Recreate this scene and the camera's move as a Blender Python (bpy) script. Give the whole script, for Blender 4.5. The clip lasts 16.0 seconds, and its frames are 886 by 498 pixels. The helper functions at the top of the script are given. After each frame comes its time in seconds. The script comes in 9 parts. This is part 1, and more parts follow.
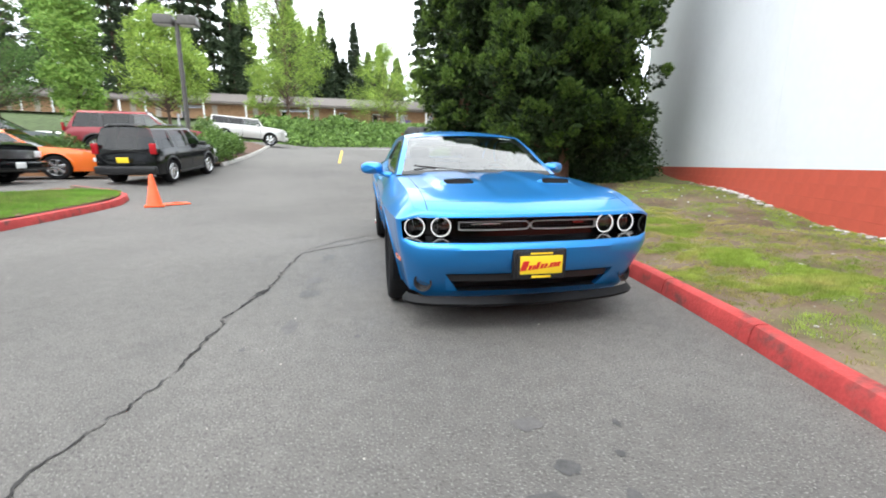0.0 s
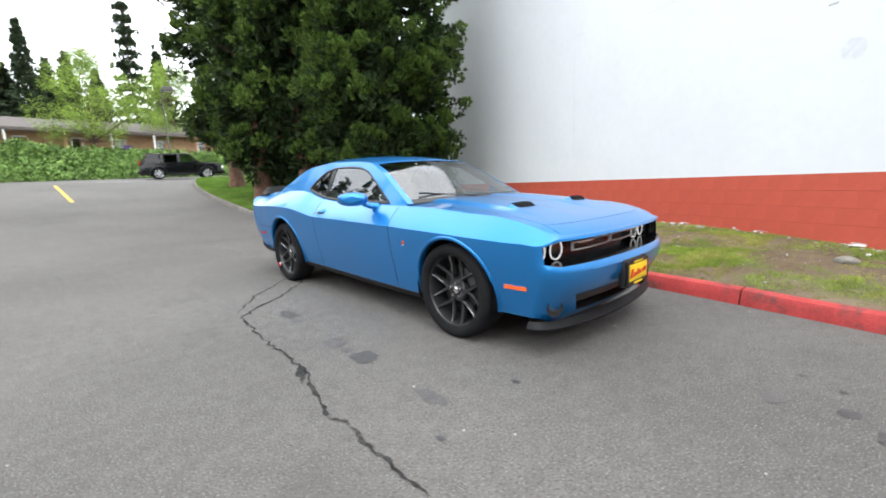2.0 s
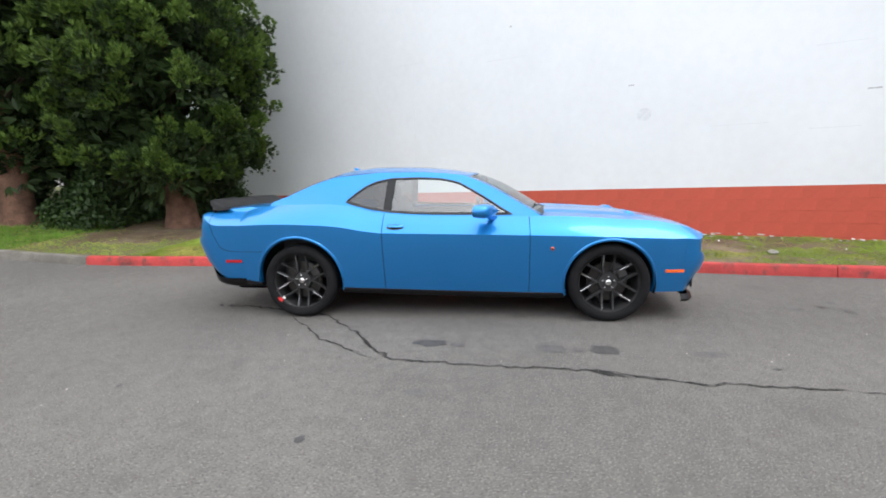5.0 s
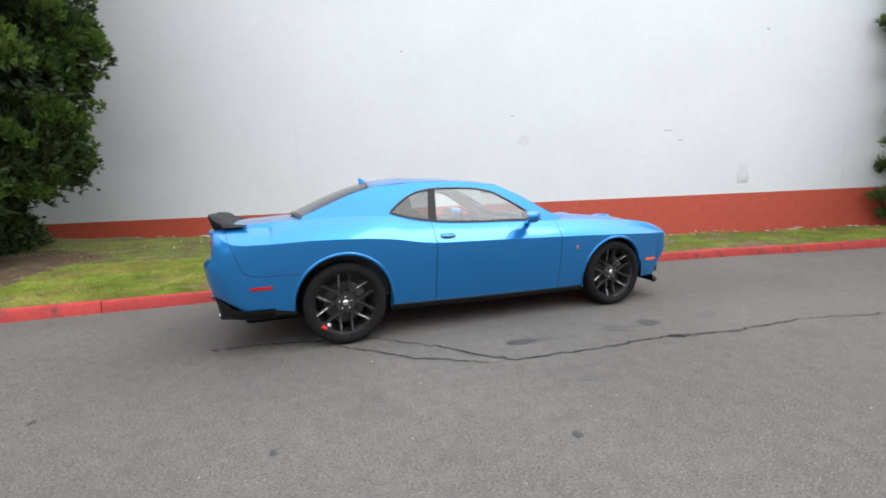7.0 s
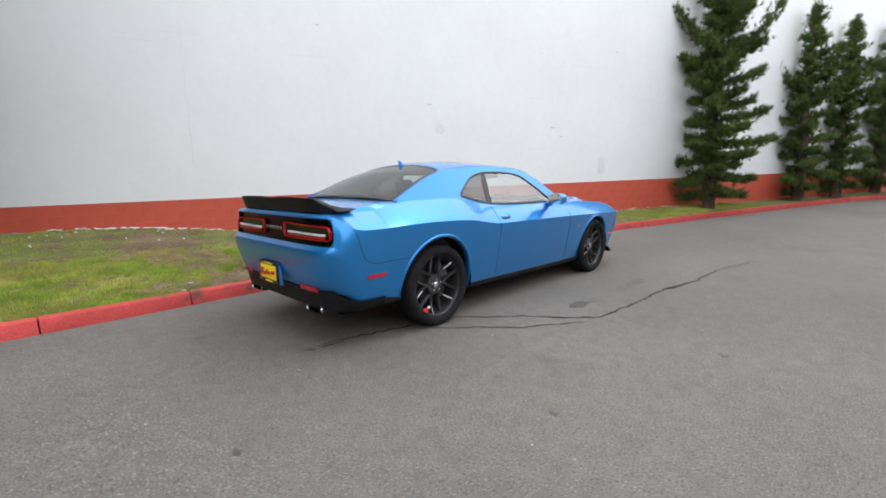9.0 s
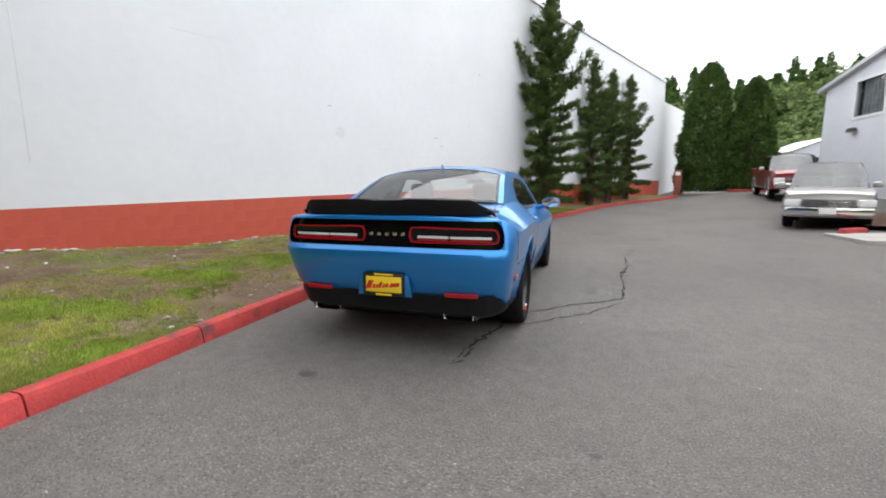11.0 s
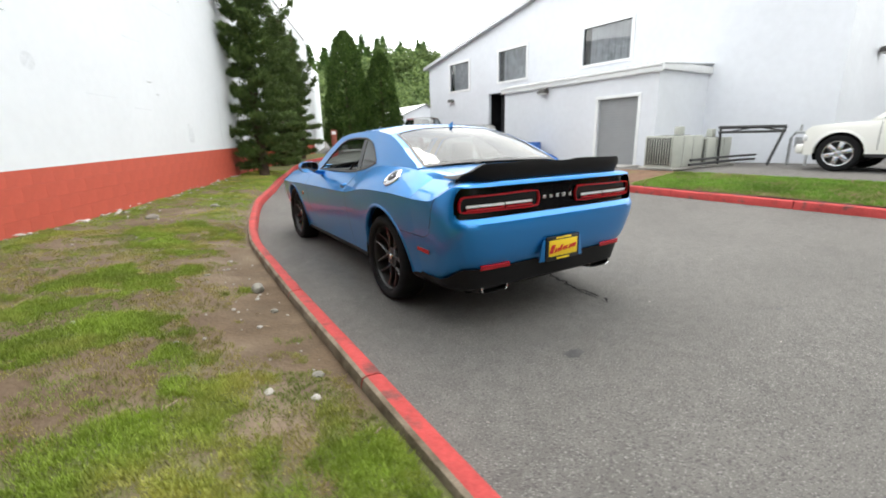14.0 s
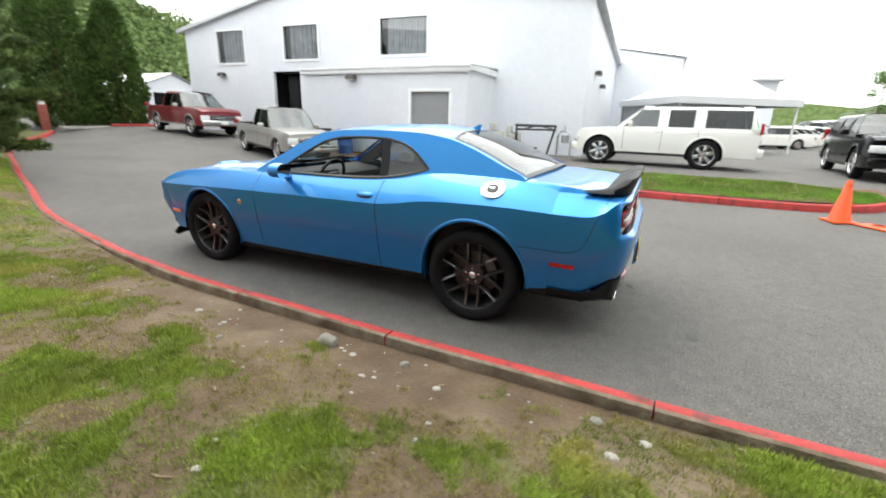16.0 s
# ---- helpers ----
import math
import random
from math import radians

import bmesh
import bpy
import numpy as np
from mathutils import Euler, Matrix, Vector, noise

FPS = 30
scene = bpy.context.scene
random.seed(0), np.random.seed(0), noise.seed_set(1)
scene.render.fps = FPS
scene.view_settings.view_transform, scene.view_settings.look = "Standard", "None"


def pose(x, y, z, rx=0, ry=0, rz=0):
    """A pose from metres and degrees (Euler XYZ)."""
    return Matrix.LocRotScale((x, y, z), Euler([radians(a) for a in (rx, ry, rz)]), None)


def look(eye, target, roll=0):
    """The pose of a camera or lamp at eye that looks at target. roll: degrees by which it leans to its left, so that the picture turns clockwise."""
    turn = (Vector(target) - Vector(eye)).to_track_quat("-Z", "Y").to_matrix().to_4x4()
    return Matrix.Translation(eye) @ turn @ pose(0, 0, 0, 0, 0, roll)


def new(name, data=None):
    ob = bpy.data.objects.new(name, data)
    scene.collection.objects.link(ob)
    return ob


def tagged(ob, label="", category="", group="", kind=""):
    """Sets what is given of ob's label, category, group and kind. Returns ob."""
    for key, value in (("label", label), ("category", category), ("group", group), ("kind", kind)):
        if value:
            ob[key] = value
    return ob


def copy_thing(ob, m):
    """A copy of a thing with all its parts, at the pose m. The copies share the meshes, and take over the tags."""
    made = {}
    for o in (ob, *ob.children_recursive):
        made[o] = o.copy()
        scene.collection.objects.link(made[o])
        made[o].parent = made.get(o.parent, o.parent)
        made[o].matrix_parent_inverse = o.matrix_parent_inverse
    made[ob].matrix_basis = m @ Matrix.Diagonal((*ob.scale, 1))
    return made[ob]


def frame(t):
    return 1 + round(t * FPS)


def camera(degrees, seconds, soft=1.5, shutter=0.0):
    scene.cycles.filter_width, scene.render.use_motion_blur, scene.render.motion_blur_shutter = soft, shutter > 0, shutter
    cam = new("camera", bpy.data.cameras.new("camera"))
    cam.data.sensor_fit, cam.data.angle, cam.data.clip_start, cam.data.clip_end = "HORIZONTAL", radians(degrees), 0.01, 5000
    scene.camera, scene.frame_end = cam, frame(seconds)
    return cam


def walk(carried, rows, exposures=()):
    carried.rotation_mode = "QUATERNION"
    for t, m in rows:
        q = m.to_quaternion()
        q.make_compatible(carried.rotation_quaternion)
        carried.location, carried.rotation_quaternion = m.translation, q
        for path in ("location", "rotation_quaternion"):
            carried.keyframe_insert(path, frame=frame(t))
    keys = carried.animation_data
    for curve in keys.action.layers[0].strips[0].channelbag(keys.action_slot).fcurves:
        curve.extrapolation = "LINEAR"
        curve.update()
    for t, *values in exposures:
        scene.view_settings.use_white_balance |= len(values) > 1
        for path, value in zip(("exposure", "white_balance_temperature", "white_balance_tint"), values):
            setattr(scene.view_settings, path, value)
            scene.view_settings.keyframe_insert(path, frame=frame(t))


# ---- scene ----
cam = camera(91.4, 16.0, soft=1.8, shutter=0.3)
PATH = [
    (0, (-1.093, -4.988, 1.16), (-0.743, -3.064, 0.742), 0.2),
    (0.5, (-1.611, -4.768, 1.174), (-0.976, -2.911, 0.786), -0.4),
    (1, (-2.111, -4.465, 1.173), (-1.191, -2.729, 0.797), -2.4),
    (1.5, (-2.628, -4.142, 1.191), (-1.471, -2.55, 0.835), -1.5),
    (2, (-3.081, -3.758, 1.219), (-1.745, -2.308, 0.885), -2.4),
    (2.5, (-3.502, -3.323, 1.249), (-2.012, -2.032, 0.911), -2.5),
    (3, (-3.876, -2.824, 1.274), (-2.223, -1.766, 0.889), -1.9),
    (3.5, (-4.191, -2.274, 1.301), (-2.416, -1.425, 0.942), -1.1),
    (4, (-4.483, -1.676, 1.312), (-2.616, -1.062, 0.94), -0.2),
    (4.5, (-4.704, -1.044, 1.338), (-2.774, -0.644, 0.996), -0.6),
    (5, (-4.886, -0.412, 1.349), (-2.926, -0.186, 1.022), -1.2),
    (5.2, (-4.91, -0.159, 1.339), (-2.943, -0.009, 1.012), -1.6),
    (7.3, (-4.582, 2.355, 1.269), (-2.776, 1.54, 0.995), -2.0),
    (7.5, (-4.531, 2.587, 1.294), (-2.755, 1.718, 0.991), -2.3),
    (8, (-4.272, 3.16, 1.294), (-2.604, 2.102, 0.975), -3.5),
    (8.5, (-3.915, 3.632, 1.288), (-2.4, 2.372, 0.947), -2.6),
    (8.7, (-3.769, 3.805, 1.288), (-2.304, 2.484, 0.959), -1.8),
    (10.8, (-1.646, 5.409, 1.332), (-0.936, 3.569, 0.999), -0.6),
    (11, (-1.36, 5.44, 1.276), (-0.765, 3.553, 0.98), -0.3),
    (11.5, (-0.772, 5.531, 1.275), (-0.447, 3.587, 0.935), 0.8),
    (12, (-0.091, 5.544, 1.266), (0.007, 3.574, 0.936), 0.2),
    (12.5, (0.585, 5.509, 1.27), (0.404, 3.554, 0.887), 0.8),
    (13, (1.212, 5.314, 1.269), (0.783, 3.404, 0.86), 0.5),
    (13.5, (1.8, 5.086, 1.291), (1.066, 3.276, 0.857), 0.5),
    (14, (2.338, 4.73, 1.324), (1.324, 3.079, 0.83), -1.2),
    (14.5, (2.843, 4.306, 1.39), (1.593, 2.818, 0.915), 0.5),
    (15, (3.262, 3.79, 1.454), (1.829, 2.491, 0.945), 1.6),
    (15.5, (3.583, 3.24, 1.488), (1.98, 2.148, 0.999), 1.2),
    (16, (3.809, 2.632, 1.49), (2.079, 1.801, 0.927), 1.8),
]

SKY, SUN = 2.2, 0.6
walk(cam, [(t, look(eye, target, roll)) for t, eye, target, roll in PATH], exposures=[(0.0, 0.98, 6250, 7), (2.5, 0.70, 6300, 9), (5.0, 0.56, 6350, 10), (8.0, 0.40, 6450, 10), (11.0, 0.38, 6500, 10), (12.5, 0.47, 6600, 9), (14.5, 0.74, 6600, 6), (16.0, 0.76, 6600, 5)])

# ---- world and sun ----
world = bpy.data.worlds.new("world")
scene.world = world
world.use_nodes = True
wn, wl = world.node_tree.nodes, world.node_tree.links
wn.clear()
sky = wn.new("ShaderNodeTexSky")
sky.sky_type, sky.sun_disc = "NISHITA", False
sky.sun_elevation, sky.sun_rotation = radians(58), radians(200)
sky.air_density, sky.dust_density = 1.0, 2.0
sky_gain = wn.new("ShaderNodeVectorMath")
sky_gain.operation, sky_gain.inputs["Scale"].default_value = "SCALE", 0.13
wl.new(sky.outputs[0], sky_gain.inputs[0])
coords = wn.new("ShaderNodeTexCoord")
stretch = wn.new("ShaderNodeMapping")
stretch.inputs["Scale"].default_value = (1.0, 1.0, 2.6)
wl.new(coords.outputs["Generated"], stretch.inputs[0])
cloud = wn.new("ShaderNodeTexNoise")
cloud.inputs["Scale"].default_value, cloud.inputs["Detail"].default_value = 2.2, 6.0
wl.new(stretch.outputs[0], cloud.inputs["Vector"])
tone = wn.new("ShaderNodeValToRGB")
tone.color_ramp.elements[0].position, tone.color_ramp.elements[0].color = 0.33, (0.68, 0.70, 0.73, 1)
tone.color_ramp.elements[1].position, tone.color_ramp.elements[1].color = 0.60, (1.04, 1.03, 1.01, 1)
wl.new(cloud.outputs["Fac"], tone.inputs[0])
cover = wn.new("ShaderNodeMix")
cover.data_type = "RGBA"
cover.inputs["Factor"].default_value = 0.86
wl.new(sky_gain.outputs[0], cover.inputs["A"])
wl.new(tone.outputs[0], cover.inputs["B"])
back = wn.new("ShaderNodeBackground")
back.inputs["Strength"].default_value = SKY
wl.new(cover.outputs["Result"], back.inputs["Color"])
wout = wn.new("ShaderNodeOutputWorld")
wl.new(back.outputs[0], wout.inputs[0])

sun = new("sun", bpy.data.lights.new("sun", "SUN"))
sun.data.energy, sun.data.angle, sun.data.color = SUN, radians(25), (1.0, 0.97, 0.92)
sun.matrix_world = look((-9, -14, 30), (0, 0, 0))


# ---- materials ----
def mat(name, base, rough=0.6, metal=0.0, vary=0.12, scale=3.0, fine=60.0, bump=0.0, bump_scale=120.0, coat=0.0, spec=0.5, other=None,
        other_scale=1.5, other_at=(0.5, 0.6), piece=0.0):
    """A procedural surface: a base colour that varies at two scales, an optional second colour in patches, and fine relief."""
    m = bpy.data.materials.new(name)
    m.use_nodes = True
    n, l = m.node_tree.nodes, m.node_tree.links
    b = n["Principled BSDF"]
    b.inputs["Roughness"].default_value, b.inputs["Metallic"].default_value = rough, metal
    b.inputs["Coat Weight"].default_value, b.inputs["Coat Roughness"].default_value = coat, 0.04
    b.inputs["Specular IOR Level"].default_value = spec
    tc = n.new("ShaderNodeTexCoord")
    col = n.new("ShaderNodeRGB")
    col.outputs[0].default_value = (*base, 1)
    out = col.outputs[0]
    if other:
        t = n.new("ShaderNodeTexNoise")
        t.inputs["Scale"].default_value, t.inputs["Detail"].default_value = other_scale, 5
        l.new(tc.outputs["Object"], t.inputs["Vector"])
        mr = n.new("ShaderNodeMapRange")
        mr.inputs["From Min"].default_value, mr.inputs["From Max"].default_value = other_at
        l.new(t.outputs["Fac"], mr.inputs["Value"])
        mx = n.new("ShaderNodeMix")
        mx.data_type = "RGBA"
        l.new(mr.outputs[0], mx.inputs["Factor"])
        l.new(out, mx.inputs["A"])
        mx.inputs["B"].default_value = (*other, 1)
        out = mx.outputs["Result"]
    for sc, amount in ((scale, vary), (fine, vary * 0.6)):
        if amount <= 0:
            continue
        t = n.new("ShaderNodeTexNoise")
        t.inputs["Scale"].default_value, t.inputs["Detail"].default_value = sc, 4
        l.new(tc.outputs["Object"], t.inputs["Vector"])
        mr = n.new("ShaderNodeMapRange")
        mr.inputs["From Min"].default_value, mr.inputs["From Max"].default_value = 0.3, 0.7
        mr.inputs["To Min"].default_value, mr.inputs["To Max"].default_value = 1 - amount, 1 + amount
        l.new(t.outputs["Fac"], mr.inputs["Value"])
        vm = n.new("ShaderNodeVectorMath")
        vm.operation = "SCALE"
        l.new(out, vm.inputs[0])
        l.new(mr.outputs[0], vm.inputs["Scale"])
        out = vm.outputs[0]
    if piece > 0:
        oi = n.new("ShaderNodeObjectInfo")
        mr = n.new("ShaderNodeMapRange")
        mr.inputs["To Min"].default_value, mr.inputs["To Max"].default_value = 1 - piece, 1 + piece
        l.new(oi.outputs["Random"], mr.inputs["Value"])
        vm = n.new("ShaderNodeVectorMath")
        vm.operation = "SCALE"
        l.new(out, vm.inputs[0])
        l.new(mr.outputs[0], vm.inputs["Scale"])
        out = vm.outputs[0]
    l.new(out, b.inputs["Base Color"])
    if bump > 0:
        t = n.new("ShaderNodeTexNoise")
        t.inputs["Scale"].default_value, t.inputs["Detail"].default_value = bump_scale, 3
        l.new(tc.outputs["Object"], t.inputs["Vector"])
        bp = n.new("ShaderNodeBump")
        bp.inputs["Strength"].default_value, bp.inputs["Distance"].default_value = bump, 0.01
        l.new(t.outputs["Fac"], bp.inputs["Height"])
        l.new(bp.outputs[0], b.inputs["Normal"])
    return m


def glass(name, tint, rough=0.0, clear=0.75, face=0.10):
    """A thin pane: part of the light passes, tinted, the rest is reflected at the surface."""
    m = bpy.data.materials.new(name)
    m.use_nodes = True
    n, l = m.node_tree.nodes, m.node_tree.links
    n.clear()
    tr = n.new("ShaderNodeBsdfTransparent")
    tr.inputs[0].default_value = (*[c * clear for c in tint], 1)
    gl = n.new("ShaderNodeBsdfGlossy")
    gl.inputs["Roughness"].default_value = rough
    lw = n.new("ShaderNodeLayerWeight")
    lw.inputs["Blend"].default_value = 0.5
    pw = n.new("ShaderNodeMath")
    pw.operation, pw.inputs[1].default_value = "POWER", 5.0
    l.new(lw.outputs["Facing"], pw.inputs[0])
    fr = n.new("ShaderNodeMapRange")
    fr.inputs["To Min"].default_value, fr.inputs["To Max"].default_value = face, 1.0
    l.new(pw.outputs[0], fr.inputs["Value"])
    mx = n.new("ShaderNodeMixShader")
    l.new(fr.outputs[0], mx.inputs[0])
    l.new(tr.outputs[0], mx.inputs[1])
    l.new(gl.outputs[0], mx.inputs[2])
    o = n.new("ShaderNodeOutputMaterial")
    l.new(mx.outputs[0], o.inputs[0])
    return m


def asphalt_material():
    """Worn asphalt: grey binder, pale grit, darker oily patches and broad patches of dust."""
    m = mat("asphalt", (0.124, 0.117, 0.109), 0.82, vary=0.18, scale=0.35, fine=9, bump=0.6, bump_scale=150, spec=0.3)
    n, l = m.node_tree.nodes, m.node_tree.links
    b = n["Principled BSDF"]
    out = b.inputs["Base Color"].links[0].from_socket
    tc = n.new("ShaderNodeTexCoord")
    for sc, lo, hi, colour, amount in ((100, 0.585, 0.67, (0.31, 0.30, 0.285, 1), 0.65), (75, 0.545, 0.65, (0.040, 0.038, 0.037, 1), 0.6), (14, 0.60, 0.75, (0.075, 0.071, 0.068, 1), 0.35),
                                       (1.1, 0.62, 0.80, (0.070, 0.066, 0.064, 1), 0.45)):
        t = n.new("ShaderNodeTexNoise")
        t.inputs["Scale"].default_value, t.inputs["Detail"].default_value = sc, 2
        l.new(tc.outputs["Object"], t.inputs["Vector"])
        mr = n.new("ShaderNodeMapRange")
        mr.inputs["From Min"].default_value, mr.inputs["From Max"].default_value, mr.inputs["To Max"].default_value = lo, hi, amount
        l.new(t.outputs["Fac"], mr.inputs["Value"])
        mx = n.new("ShaderNodeMix")
        mx.data_type = "RGBA"
        l.new(mr.outputs[0], mx.inputs["Factor"])
        l.new(out, mx.inputs["A"])
        mx.inputs["B"].default_value = colour
        out = mx.outputs["Result"]
    l.new(out, b.inputs["Base Color"])
    return m


def soil_material(name, grass, dirt, scale, lo, hi):
    """Bare trodden earth with thin grass in patches."""
    m = mat(name, dirt, 0.95, vary=0.22, scale=4, fine=45, bump=0.9, bump_scale=35, spec=0.2, other=grass, other_scale=scale, other_at=(lo, hi))
    return m


M = {}
M["asphalt"] = asphalt_material()
M["stain"] = mat("oil_stain", (0.055, 0.053, 0.052), 0.6, vary=0.25, scale=14, bump=0.4)
M["tar"] = mat("crack_filler", (0.040, 0.039, 0.038), 0.85, vary=0.5, scale=9, other=(0.105, 0.10, 0.093), other_scale=7, other_at=(0.52, 0.62), bump=0.5, spec=0.1)
M["soil"] = soil_material("trodden_soil", (0.175, 0.132, 0.092), (0.115, 0.080, 0.052), 1.6, 0.42, 0.66)
nodes, links = M["soil"].node_tree.nodes, M["soil"].node_tree.links
held = nodes.new("ShaderNodeAttribute")
held.attribute_name = "turf"
thatch = nodes.new("ShaderNodeMix")
thatch.data_type = "RGBA"
links.new(held.outputs["Fac"], thatch.inputs["Factor"])
links.new(nodes["Principled BSDF"].inputs["Base Color"].links[0].from_socket, thatch.inputs["A"])
thatch.inputs["B"].default_value = (0.115, 0.125, 0.048, 1)
links.new(thatch.outputs["Result"], nodes["Principled BSDF"].inputs["Base Color"])
M["island_soil"] = soil_material("island_soil", (0.10, 0.12, 0.035), (0.15, 0.09, 0.06), 0.8, 0.52, 0.68)
M["lawn"] = soil_material("lawn", (0.10, 0.19, 0.03), (0.11, 0.16, 0.03), 0.8, 0.4, 0.6)
M["mulch"] = mat("bark_mulch", (0.10, 0.055, 0.035), 0.95, vary=0.35, scale=8, fine=50, bump=1.0, bump_scale=60)
M["blade"] = mat("grass_blade", (0.255, 0.335, 0.054), 0.75, vary=0.28, scale=2.2, fine=14, spec=0.25, other=(0.38, 0.36, 0.10), other_scale=1.6, other_at=(0.45, 0.64))
M["blade_dry"] = mat("dry_grass_blade", (0.36, 0.32, 0.11), 0.9, vary=0.3, scale=3, fine=20, spec=0.1, other=(0.20, 0.26, 0.06), other_scale=2, other_at=(0.45, 0.6))
M["blade_lawn"] = mat("lawn_blade", (0.15, 0.28, 0.04), 0.8, vary=0.3, scale=1.3, fine=14, spec=0.2, other=(0.17, 0.25, 0.05), other_scale=1.1, other_at=(0.45, 0.65))
M["kerb_red"] = mat("red_kerb_paint", (0.41, 0.055, 0.052), 0.65, vary=0.16, scale=5, fine=40, bump=0.5, bump_scale=60, spec=0.2, other=(0.17, 0.055, 0.05), other_scale=6,
                    other_at=(0.55, 0.68), piece=0.07)
M["kerb_bare"] = mat("earth_stained_concrete", (0.20, 0.165, 0.125), 0.95, vary=0.25, scale=6, fine=40, bump=0.7, bump_scale=50, spec=0.1, other=(0.13, 0.10, 0.07), other_scale=5, other_at=(0.45, 0.65))
M["kerb_worn"] = mat("dull_worn_concrete", (0.17, 0.158, 0.140), 0.9, vary=0.25, scale=3, fine=40, bump=0.5, bump_scale=60, spec=0.15)
M["concrete"] = mat("concrete", (0.36, 0.345, 0.32), 0.85, vary=0.14, scale=2.5, fine=40, bump=0.4, bump_scale=90)
M["wall_white"] = mat("white_wall_paint", (0.755, 0.775, 0.80), 0.7, vary=0.025, scale=0.7, fine=7, bump=0.12, bump_scale=30, spec=0.3)
M["wall_red"] = mat("red_wall_paint", (0.52, 0.088, 0.052), 0.7, vary=0.06, scale=1.4, fine=18, bump=0.2, bump_scale=50, piece=0.015)
M["mortar_red"] = mat("painted_joint", (0.56, 0.135, 0.09), 0.8, vary=0.1)
M["siding"] = mat("white_metal_siding", (0.665, 0.685, 0.73), 0.5, vary=0.04, scale=0.5, fine=5, spec=0.4)
M["trim_white"] = mat("white_trim", (0.76, 0.77, 0.78), 0.5, vary=0.05, scale=2)
M["roof_metal"] = mat("metal_roofing", (0.50, 0.51, 0.53), 0.45, 0.3, vary=0.1, scale=1)
M["curtain"] = mat("grey_panel", (0.30, 0.305, 0.32), 0.5, vary=0.3, scale=3, fine=9)
M["door_grey"] = mat("grey_roll_door", (0.27, 0.275, 0.285), 0.5, vary=0.05, scale=2)
# near-black colour stands in for shade inside openings, wheel wells and cabins
M["dark"] = mat("dark_inside_shade", (0.010, 0.010, 0.011), 0.9, vary=0.2, spec=0.05)
M["black"] = mat("black_plastic", (0.018, 0.018, 0.02), 0.45, vary=0.15, scale=12, bump=0.1)
M["bark"] = mat("bark", (0.085, 0.055, 0.04), 0.95, vary=0.35, scale=5, fine=40, bump=1.0, bump_scale=25)
M["bark_red"] = mat("reddish_bark", (0.14, 0.075, 0.05), 0.95, vary=0.4, scale=6, fine=45, bump=1.0, bump_scale=22)
M["steel"] = mat("galvanised_steel", (0.42, 0.43, 0.44), 0.45, 0.7, vary=0.15, scale=6)
M["orange"] = mat("orange_plastic", (0.80, 0.10, 0.02), 0.5, vary=0.1, scale=6, fine=30)
M["yellow_line"] = mat("yellow_road_paint", (0.60, 0.40, 0.06), 0.75, vary=0.2, scale=9, other=(0.13, 0.125, 0.12), other_scale=14, other_at=(0.6, 0.7))
M["white_line"] = mat("white_road_paint", (0.62, 0.62, 0.6), 0.75, vary=0.15, scale=9)


